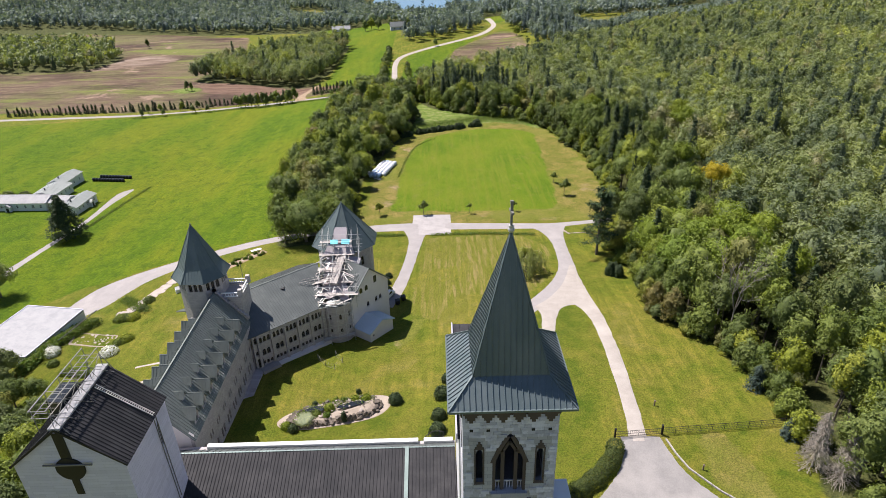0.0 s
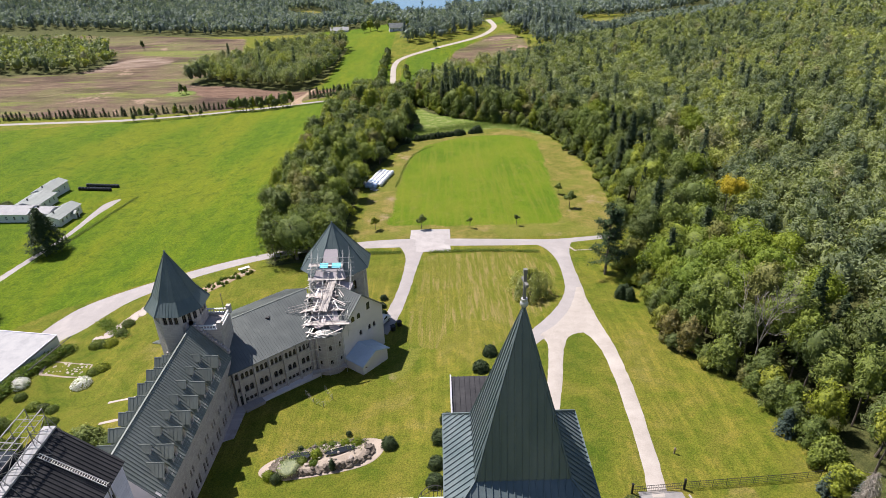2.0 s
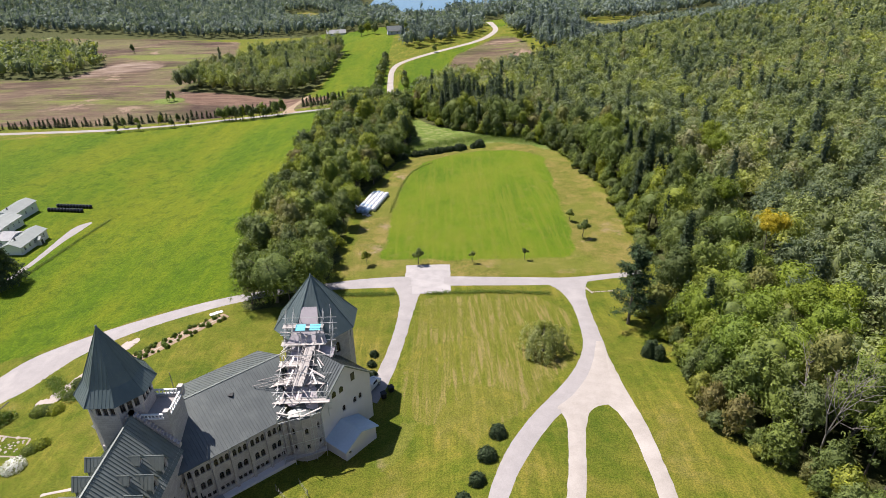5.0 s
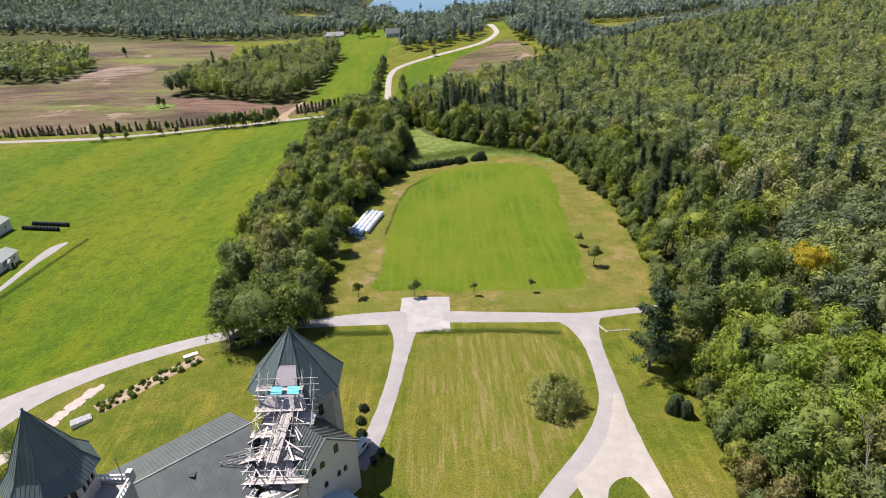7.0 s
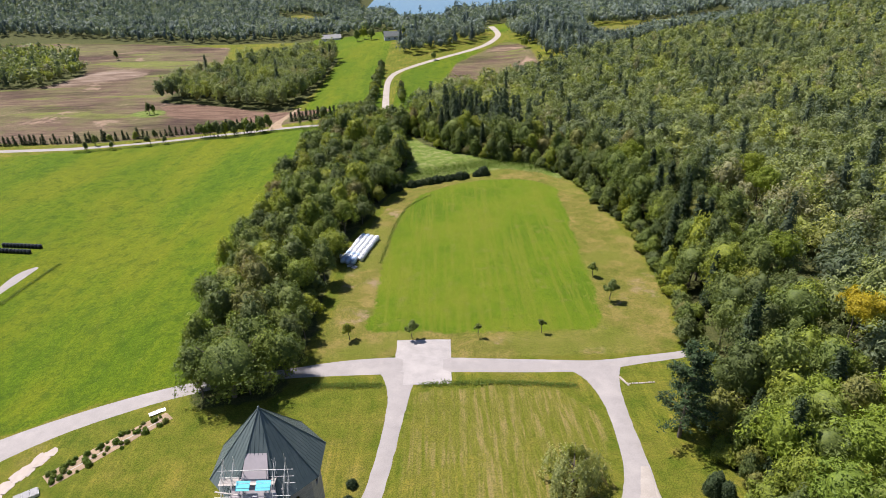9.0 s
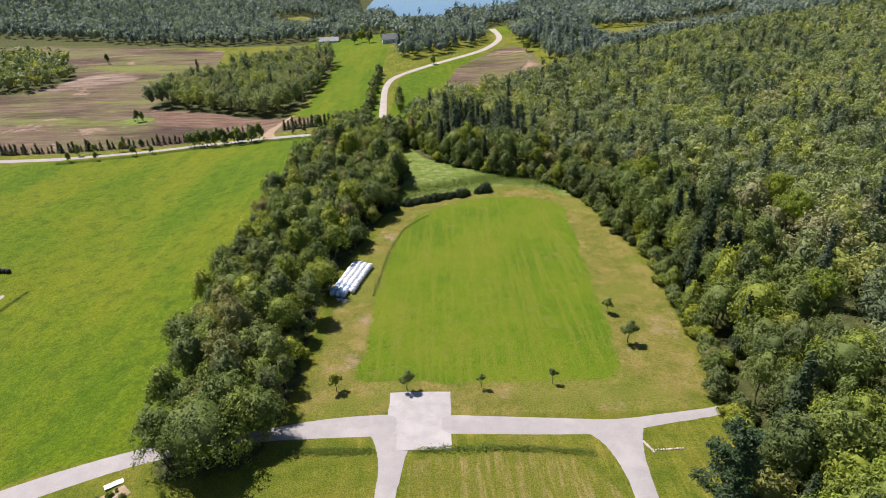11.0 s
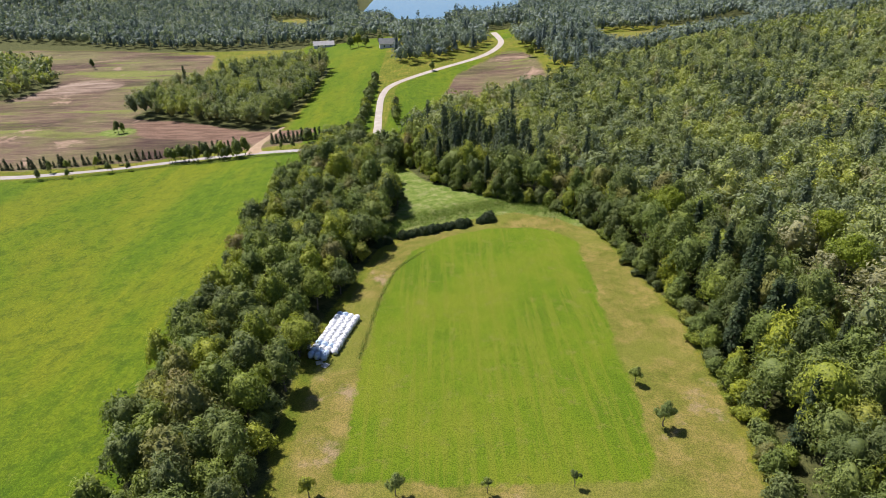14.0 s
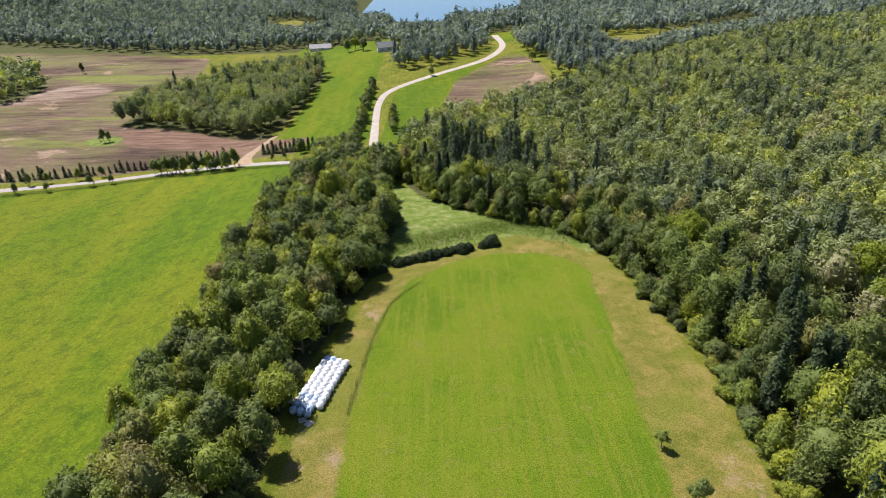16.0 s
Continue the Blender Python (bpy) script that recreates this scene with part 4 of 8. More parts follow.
def gallery():
    t = thing("cloister_gallery", "long cloister range with a dark ribbed metal roof and white parapet", "building")
    x0, x1, yf, yr, yb = -40.5, 0.9, 46.0, 60.6, 63.0
    wall_panel(t, "wall", (x1, yb), (x0, yb), 2, 11.7, STONE_A, [(k * 3.2 + 3, 5.0, 0.7, 2.2, 0.5) for k in range(12)], 0.5)
    wall_panel(t, "wall", (x0, yf), (x1, yf), 2, 8.4, STONE_A, [], 0.5)
    seamed_roof(t, "roof", ((x0, yf, 8.6), (x1, yf, 8.6), (x1, yr, 13.0), (x0, yr, 13.0)), ROOF_D, 0.46, cap=COPPER, split=True)
    seamed_roof(t, "roof", ((x1, yb - 0.6, 11.8), (x0, yb - 0.6, 11.8), (x0, yr + 0.1, 13.0), (x1, yr + 0.1, 13.0)), ROOF_B, 0.9)
    bm = bmesh.new()
    add_box(bm, (-33.5, yb - 0.55, 11.5), (-4.2, yb + 0.12, 12.2))
    part("parapet", bm, WHITE, t, "white painted parapet")
    bm = bmesh.new()
    add_box(bm, (-3.4, yb - 0.55, 11.5), (0.6, yb + 0.12, 12.2))
    part("parapet", bm, WHITE, t)
    bm = bmesh.new()
    add_beam(bm, (-5.6, yf, 8.75), (-5.6, yr, 13.15), 0.5, 0.12)
    part("flashing", bm, COPPER, t, "pale copper rain channel")
    for k in range(6):
        bm = bmesh.new()
        add_box(bm, (-33 + k * 5.5, yb + 0.1, 10.8), (-32.8 + k * 5.5, yb + 0.16, 11.0))
        part("drain_outlet", bm, BLACK, t)
    # the roof light next to the tower
    bm = bmesh.new()
    add_box(bm, (-2.6, 52.2, 9.5), (0.9, 52.6, 11.6)), add_box(bm, (-2.6, 47, 8.0), (-2.2, 52.6, 11.6))
    part("roof_light_kerb", bm, RENDERED, t)
    bm = bmesh.new()
    add_box(bm, (-2.2, 47, 9.5), (0.9, 52.2, 11.2))
    part("roof_light", bm, GLASS, t)


gallery()


def court_stairs():
    """The curved railed stair that goes down to the court beside the tower."""
    t = thing("garden_stair", "white garden stair with a curved dark railing", "stair", at=(-2.2, 64.6, 0))
    z = ground_at(-2, 65)
    for k in range(6):
        bm = bmesh.new()
        add_box(bm, (-0.6, 0.2 + k * 0.45, z - 0.3), (2.4, 0.2 + (k + 1) * 0.45, z + 2.2 - k * 0.4))
        part("step", bm, WHITE, t)
    bm = bmesh.new()
    for k in range(9):
        a = radians(180 - k * 14)
        p = Vector((0.6 + 2.4 * math.cos(a), 0.3 + 3.4 * math.sin(a), z))
        add_beam(bm, p, p + UP * 2.9, 0.07)
        if k:
            add_beam(bm, last + UP * 2.9, p + UP * 2.9, 0.08), add_beam(bm, last + UP * 1.9, p + UP * 1.9, 0.06)
        last = p
    part("railing", bm, BLACK, t, "curved black railing")
    bm = bmesh.new()
    add_box(bm, (-1.9, -1.4, z - 0.4), (-0.7, 1.6, z + 2.5))
    part("landing", bm, STONE_A, t)


court_stairs()


# ---- the pale church end on the left with its steel catwalk
def pale_church():
    t = thing("pale_church", "tall pale church end with dark gable roof and catwalk", "building")
    xr, xe, y0, y1, ze, zr = -40.1, 5.9, 47.0, 57.2, 26.0, 31.0
    xl, xx = xr - xe, xr + xe
    wall_panel(t, "wall", (xl, y0), (xx, y0), 2, ze, PALE, [], 0.5)
    gable_end(t, "gable", (xl, y0), (xx, y0), ze, zr - 0.1, PALE, 0.5)
    wall_panel(t, "wall", (xx, y0 + 0.5), (xx, y1 - 0.5), 2, ze - 0.25, PALE_SIDE, [(7.0, 21, 0.45, 3.2, 0)], 0.5)
    wall_panel(t, "wall", (xl, y1 - 0.5), (xl, y0 + 0.5), 2, ze - 0.25, PALE_SIDE, [], 0.5)
    wall_panel(t, "wall", (xx, y1), (xl, y1), 2, ze, PALE, [], 0.5)
    gable_end(t, "gable", (xx, y1), (xl, y1), ze, zr - 0.1, PALE, 0.5)
    o, dz = 0.35, 0.3
    seamed_roof(t, "roof", ((xx + o, y0 - 0.2, ze - dz), (xx + o, y1 + 0.2, ze - dz), (xr + 0.55, y1 + 0.2, zr - 0.3), (xr + 0.55, y0 - 0.2, zr - 0.3)), ROOF_D, 0.44, split=True)
    seamed_roof(t, "roof", ((xl - o, y1 + 0.2, ze - dz), (xl - o, y0 - 0.2, ze - dz), (xr - 0.55, y0 - 0.2, zr - 0.3), (xr - 0.55, y1 + 0.2, zr - 0.3)), ROOF_D, 0.44)
    bm = bmesh.new()
    for k in range(10):
        add_box(bm, (xr - 0.62, y0 - 0.2 + k * 1.06, zr - 0.28), (xr + 0.62, y0 - 0.2 + k * 1.06 + 1.03, zr - 0.05))
    part("ridge_cladding", bm, ROOF_WHITE, t, "pale ridge sheets")
    bm = bmesh.new()
    add_beam(bm, (xl - o, y0 - 0.22, ze - dz), (xr, y0 - 0.22, zr - 0.25), 0.1, 0.24), add_beam(bm, (xx + o, y0 - 0.22, ze - dz), (xr, y0 - 0.22, zr - 0.25), 0.1, 0.24)
    part("verge_trim", bm, BLACK, t)
    # dark slot window, oculus and bar of the gable
    bm = bmesh.new()
    add_box(bm, (xr - 0.55, y0 - 0.1, 26.6), (xr + 0.55, y0 + 0.1, 30.2))
    part("slot_window", bm, BLACK, t)
    bm = bmesh.new()
    bmesh.ops.create_cone(bm, segments=28, radius1=1.55, radius2=1.55, depth=0.2, cap_ends=True, matrix=pose(xr, y0 - 0.06, 25.2, 90))
    oc = part("oculus", bm, BLACK, t)
    bm = bmesh.new()
    add_beam(bm, (xr - 2.6, y0 - 0.3, 26.0), (xr + 2.6, y0 - 0.3, 26.0), 0.16)
    part("cross_bar", bm, STEEL, oc)
    bm = bmesh.new()
    add_box(bm, (xr - 0.4, y0 - 0.09, 21.4), (xr + 0.4, y0 + 0.1, 23.7))
    part("slot_window", bm, BLACK, t)
    # catwalk trusses over the ridge, and the sloping ladder
    bm = bmesh.new()
    for sx in (-0.85, 0.85):
        add_beam(bm, (xr - 0.8 + sx, y0 - 0.3, zr + 2.4), (xr - 0.8 + sx, y1, zr + 2.4), 0.09)
        add_beam(bm, (xr - 0.8 + sx, y0 - 0.3, zr + 1.5), (xr - 0.8 + sx, y1, zr + 1.5), 0.06)
    for k in range(15):
        y = y0 - 0.3 + k * (y1 - y0 + 0.3) / 14
        add_beam(bm, (xr - 1.65, y, zr + 1.5), (xr + 0.05, y, zr + 1.5), 0.05)
        if k % 4 == 0:
            add_beam(bm, (xr - 1.65, y, zr + 2.4), (xr + 0.05, y, zr + 2.4), 0.06)
    part("catwalk", bm, STEEL, t, "galvanised steel catwalk")
    def strut(a, b, w):
        bm = bmesh.new()
        add_beam(bm, a, b, w)
        part("strut", bm, STEEL, t)

    for k in range(5):
        y = y0 + k * (y1 - y0) / 4
        for sx in (-0.85, 0.85):
            strut((xr - 0.8 + sx, y, zr - 0.7), (xr - 0.8 + sx, y, zr + 2.4), 0.06)
        strut((xr + 0.05, y, zr + 1.5), (xr + 1.5, y, zr - 1.2), 0.05)
        if k < 4:
            strut((xr + 0.05, y, zr + 1.5), (xr + 0.05, y + 2.5, zr - 0.2), 0.05), strut((xr + 0.05, y, zr - 0.2), (xr + 0.05, y + 2.5, zr + 1.5), 0.05)
            strut((xr + 0.05, y, zr + 1.5), (xr + 1.5, y + 2.5, zr - 1.2), 0.045)
    bm = bmesh.new()
    a, b = Vector((xr + 0.9, 53.6, zr - 0.2)), Vector((xx + 0.3, 53.9, ze + 0.15))
    for s in (-0.22, 0.22):
        add_beam(bm, a + Vector((0, s, 0)), b + Vector((0, s, 0)), 0.07)
    for k in range(28):
        p = a.lerp(b, (k + 0.5) / 28)
        add_beam(bm, p - Vector((0, 0.22, 0)), p + Vector((0, 0.22, 0)), 0.05)
    part("ladder", bm, ALU, t, "pale aluminium roof ladder")
    bm = bmesh.new()
    add_box(bm, (xr - 2.4, 50.2, zr - 1.2), (xr - 0.9, 53.4, zr + 0.6))
    part("skylight", bm, GLASS, t, "dark glazed ridge skylight")
    for y in (53.9, 54.4):
        bm = bmesh.new()
        add_beam(bm, (xx + 0.1, y, ze), (xx + 0.1, y + 0.2, 12), 0.08)
        part("downpipe", bm, STEEL, t)


pale_church()


# ---- the wing with two tiers of dormers
def dormer(parent, x, y, z, sx, w, h, rise, d, mat):
    """A steep hipped dormer whose front looks along x (sx is its sign); z is its sill, d how far it runs back."""
    dm = new("dormer")
    dm.parent = parent
    xb = x - sx * d
    for s in (-1, 1):
        bm = bmesh.new()
        bm.faces.new([bm.verts.new(p) for p in ((x, y + s * w / 2, z - 0.4), (x, y + s * w / 2, z + h), (xb, y + s * w / 2, z + h), (xb, y + s * w / 2, z - 0.4))])
        part("cheek", bm, mat, dm)
    # the gabled front with its pointed window
    fr = [(-w / 2, -0.3), (w / 2, -0.3), (w / 2, h), (0, h + rise - 0.08), (-w / 2, h)]
    hole = [(-w * 0.24, 0.1), (w * 0.24, 0.1), (w * 0.24, h * 0.95), (0, h + rise * 0.42), (-w * 0.24, h * 0.95)]
    bm = bmesh.new()
    a, b, c = ([bm.verts.new((x - sx * k, y + p, z + q)) for p, q in o] for k, o in ((0, fr), (0, hole), (0.25, hole)))
    for i in range(5):
        j = (i + 1) % 5
        bm.faces.new((a[i], a[j], b[j], b[i])), bm.faces.new((b[i], b[j], c[j], c[i]))
    part("dormer_front", bm, STONE_A, dm)
    bm = bmesh.new()
    bm.faces.new([bm.verts.new((x - sx * 0.2, y + p, z + q)) for p, q in hole])
    part("window", bm, GLASS, dm)
    # a saddle roof that runs level back into the main slope
    o, e, top = 0.16, z + h - 0.1, z + h + rise
    xf, back = x + sx * 0.3, xb - sx * rise * 0.8
    for s in (-1, 1):
        seamed_roof(dm, "dormer_roof", ((xf, y + s * (w / 2 + o), e), (xb, y + s * (w / 2 + o), e), (back, y, top), (xf, y, top)), mat, 0.5, 0.07, 0.035, 0.03, join=True)


def dormer_wing():
    t = thing("dormer_wing", "long stone wing with steep green roof and dormers", "building")
    xr, hw, y0, y1, ze, zr = -40.5, 5.05, 63.4, 92.0, 13.2, 19.3
    wins = []
    for k in range(9):
        y = 2.2 + k * 3.05
        wins += [(y - 0.42, 8.0, 0.42, 1.25, 0.3), (y + 0.42, 8.0, 0.42, 1.25, 0.3), (y - 0.5 + 0.9, 4.6, 0.55, 2.0, 0.4), (y + 0.5 + 0.9, 4.6, 0.55, 2.0, 0.4)]
    wins = [w for w in wins if w[0] < y1 - y0 - 0.6]
    wall_panel(t, "wall", (xr + hw, y0), (xr + hw, y1), 1.5, ze, STONE_A, wins, 0.5)
    wall_panel(t, "wall", (xr - hw, y1), (xr - hw, y0), 0, ze, STONE_A, [(2.5 + k * 3.1, 6.5, 0.9, 1.8, 0.5) for k in range(8)], 0.5)
    wall_panel(t, "wall", (xr - hw + 0.5, y0), (xr + hw - 0.5, y0), 1.5, ze, RENDERED, [], 0.5)
    gable_end(t, "gable", (xr - hw, y0), (xr + hw, y0), ze, zr - 0.2, RENDERED, 0.5)
    bm = bmesh.new()
    add_box(bm, (xr + hw, y0, 1.5), (xr + hw + 1.6, y1 - 1.5, 3.4))
    part("plinth", bm, STONE_A, t, "sloping pale stone apron at the wall's foot")
    o = 0.35
    for s in (1, -1):
        e0, e1, r0, r1 = (xr + s * (hw + o), y0 - 0.3, ze - 0.45), (xr + s * (hw + o), y1, ze - 0.45), (xr, y0 - 0.3, zr), (xr, y1, zr)
        seamed_roof(t, "roof", (e0, e1, r1, r0), ROOF_A, 0.5, cap=ROOF_A if s > 0 else None, split=True)
    slope = (zr - ze + 0.45) / (hw + o)
    for s in (1, -1):
        for k in range(8):
            dormer(t, xr + s * 4.75, y0 + 2.9 + k * 3.1, zr - slope * 4.75, s, 1.7, 1.05, 1.55, 1.0, ROOF_A)
        for k in range(7):
            dormer(t, xr + s * 2.7, y0 + 4.6 + k * 3.1, zr - slope * 2.7, s, 1.0, 0.6, 0.95, 0.6, ROOF_A)
    for s in (-1, 1):
        for k in range(15):
            f = k / 15
            bm = bmesh.new()
            add_box(bm, (xr + s * (f * (hw + 0.2)) - 0.26, y1 - 0.1, zr - 0.2 - f * (zr - ze)), (xr + s * (f * (hw + 0.2)) + 0.26, y1 + 0.5, zr + 0.45 - f * (zr - ze)))
            part("gable_step", bm, STONE_A, t)


dormer_wing()


def eight_sided(t, c, r_wall, z0, ze, r_eave, r_kink, z_kink, z_tip, mat, roof, openings, turn=0.5, tall=1.6):
    walls = ring(c, r_wall, 8, 0, turn)
    for k in range(8):
        a, b = walls[k], walls[(k + 1) % 8]
        span = (b - a).length
        ops = [(span * f, ze - tall - 0.55, span * 0.2, tall, 0.3) for f in (0.22, 0.5, 0.78)] if openings else [(span / 2, ze - 4.4, 0.9, 2.2, 0.5)]
        wall_panel(t, "wall", (a.x, a.y), (b.x, b.y), z0, ze, mat, ops, 0.35)
    e, q = ring(c, r_eave, 8, ze - 0.15, turn), ring(c, r_kink, 8, z_kink, turn)
    tip = Vector((c[0], c[1], z_tip))
    for k in range(8):
        j = (k + 1) % 8
        seamed_roof(t, "roof_skirt", (e[k], e[j], q[j], q[k]), roof, 0.5, 0.1, 0.045, 0.03)
        seamed_roof(t, "roof_face", (q[k], q[j], tip, tip), roof, 0.5, 0.1, 0.045, 0.03)
    bm = bmesh.new()
    for k in range(8):
        add_beam(bm, e[k] + UP * 0.04, q[k] + UP * 0.05, 0.1), add_beam(bm, q[k] + UP * 0.05, tip + UP * 0.05, 0.09)
    bmesh.ops.create_uvsphere(bm, u_segments=8, v_segments=6, radius=0.16, matrix=Matrix.Translation(tip + UP * 0.1))
    part("hip_flashing", bm, roof, t)


turret = thing("stair_turret", "eight-sided grey stone turret with a pointed dark metal roof", "tower")
eight_sided(turret, (-43.4, 95.4), 4.15, -4, 21.8, 5.1, 3.6, 23.6, 31.0, STONE_B, ROOF, True)


def square_turret():
    t = thing("parapet_turret", "square stone turret with a white balustrade and flagpole", "tower")
    x0, x1, y0, y1, z1 = -40.5, -36.2, 92.6, 97.6, 17.9
    for a, b in (((x0, y0), (x1, y0)), ((x1, y0 + 0.4), (x1, y1 - 0.4)), ((x1, y1), (x0, y1)), ((x0, y1 - 0.4), (x0, y0 + 0.4))):
        wall_panel(t, "wall", a, b, 0, z1, STONE_B, [], 0.4)
    bm = bmesh.new()
    add_box(bm, (x0 + 0.4, y0 + 0.4, z1 - 0.5), (x1 - 0.4, y1 - 0.4, z1 - 0.2))
    part("deck", bm, CONCRETE, t)
    bm = bmesh.new()
    for a, b in (((x0, y0), (x1, y0)), ((x1, y0), (x1, y1)), ((x0, y1), (x1, y1))):
        pa, pb = Vector((*a, z1)), Vector((*b, z1))
        add_beam(bm, pa + UP * 0.8, pb + UP * 0.8, 0.24, 0.16), add_beam(bm, pa + UP * 0.1, pb + UP * 0.1, 0.24, 0.14)
        for k in range(9):
            p = pa.lerp(pb, (k + 0.5) / 9)
            add_beam(bm, p, p + UP * 0.75, 0.12)
    part("balustrade", bm, WHITE, t, "white stone balustrade")
    for x, y in ((x1, y0), (x1, y1)):
        bm = bmesh.new()
        add_box(bm, (x - 0.35, y - 0.35, z1), (x + 0.35, y + 0.35, z1 + 1.5))
        part("corner_pier", bm, STONE_B, t)
    bm = bmesh.new()
    add_beam(bm, (x1 - 0.6, y1 - 0.6, z1 - 0.3), (x1 - 0.6, y1 - 0.6, z1 + 4.2), 0.09, 0.09, 6)
    part("flagpole", bm, STEEL, t)


square_turret()


# ---- the angled wing with three rows of arched windows
def angled_wing():
    t = thing("angled_wing", "three-storey buff stone wing with arched windows and a grey metal roof", "building")
    a, u = Vector((-35.0, 90.3, 0)), Vector((0.762, 0.648, 0)).normalized()
    inw = Vector((-u.y, u.x, 0))
    L, ze, zr, depth, z0 = 15.2, 10.8, 15.0, 17.6, 1.5
    wins = []
    for bay in range(5):
        x = 2.35 + bay * 2.72
        wins += [(x + d, 8.5, 0.58, 1.35, 0.32) for d in (-0.8, 0.0, 0.8)]
        wins += [(x + d, 5.75, 0.7, 1.35, 0.35) for d in (-0.45, 0.45)]
        wins += [(x + d, 3.75, 0.52, 0.8, 0) for d in (-0.75, 0.0, 0.75)]
    wins += [(0.55, 8.75, 0.55, 1.35, 0.32), (0.55, 6.2, 0.5, 0.9, 0.25)]
    p = lambda x, d=0.0: (a + u * x + inw * d).to_2d()
    wall_panel(t, "wall", p(0), p(L), z0, ze - 0.2, STONE_B, wins, 0.5)
    wall_panel(t, "wall", p(L, depth), p(0, depth), -1, ze - 0.2, STONE_B, [], 0.5)
    for bay in range(6):
        x = 0.99 + bay * 2.72
        bm = bmesh.new()
        m = Matrix.Translation((a + u * x)) @ Matrix.Rotation(math.atan2(u.y, u.x), 4, "Z")
        add_box(bm, (-0.2, -0.32, z0), (0.2, 0.02, 9.9), m), add_box(bm, (-0.2, -0.2, 9.9), (0.2, 0.02, 10.4), m)
        part("buttress", bm, STONE_B, t)
    bm = bmesh.new()
    m = Matrix.Translation(a) @ Matrix.Rotation(math.atan2(u.y, u.x), 4, "Z")
    add_box(bm, (0, -1.1, z0), (L, 0.0, 3.0), m)
    part("plinth", bm, RENDERED, t, "pale stone apron at the wall's foot")
    e0, e1 = a - inw * 0.35, a + u * L - inw * 0.35
    r0, r1 = a - u * 6.5 + inw * depth / 2, a + u * (L + 4.4) + inw * depth / 2
    seamed_roof(t, "roof", (e0 - u * 4.0 + UP * (ze - 0.1), e1 + UP * (ze - 0.1), r1 + UP * zr, r0 + UP * zr), ROOF_B, 0.5, cap=ROOF_A, split=True)
    f0, f1 = a - u * 7 + inw * (depth + 0.35), a + u * (L + 4.4) + inw * (depth + 0.35)
    seamed_roof(t, "roof", (f1 + UP * (ze - 0.1), f0 + UP * (ze - 0.1), r0 + UP * zr, r1 + UP * zr), ROOF_B, 0.5)
    q = a + u * 10.2 + inw * 6.4
    bm = bmesh.new()
    add_box(bm, (-0.35, -0.4, 0), (0.35, 0.5, 0.75), Matrix.Translation((q.x, q.y, 13.2)))
    part("roof_vent", bm, BLACK, t)
    bm = bmesh.new()
    q = a + u * 0.9
    m = Matrix.Translation((q.x, q.y, 0)) @ Matrix.Rotation(math.atan2(u.y, u.x), 4, "Z")
    add_box(bm, (-0.5, -0.06, 3.5), (0.5, 0.02, 5.4), m)
    part("door", bm, BLACK, t, "dark doorway in the corner")
    bm = bmesh.new()
    add_box(bm, (-0.5, -1.8, 3.0), (3.0, -0.05, 3.55), m)
    part("door_step", bm, CONCRETE, t)


angled_wing()

oct_tower = thing("octagon_tower", "broad eight-sided stone tower with a pointed grey-green metal roof", "tower")
eight_sided(oct_tower, (-21.2, 118.4), 6.0, -2, 15.9, 7.25, 5.5, 17.8, 24.5, STONE_B, ROOF, False)


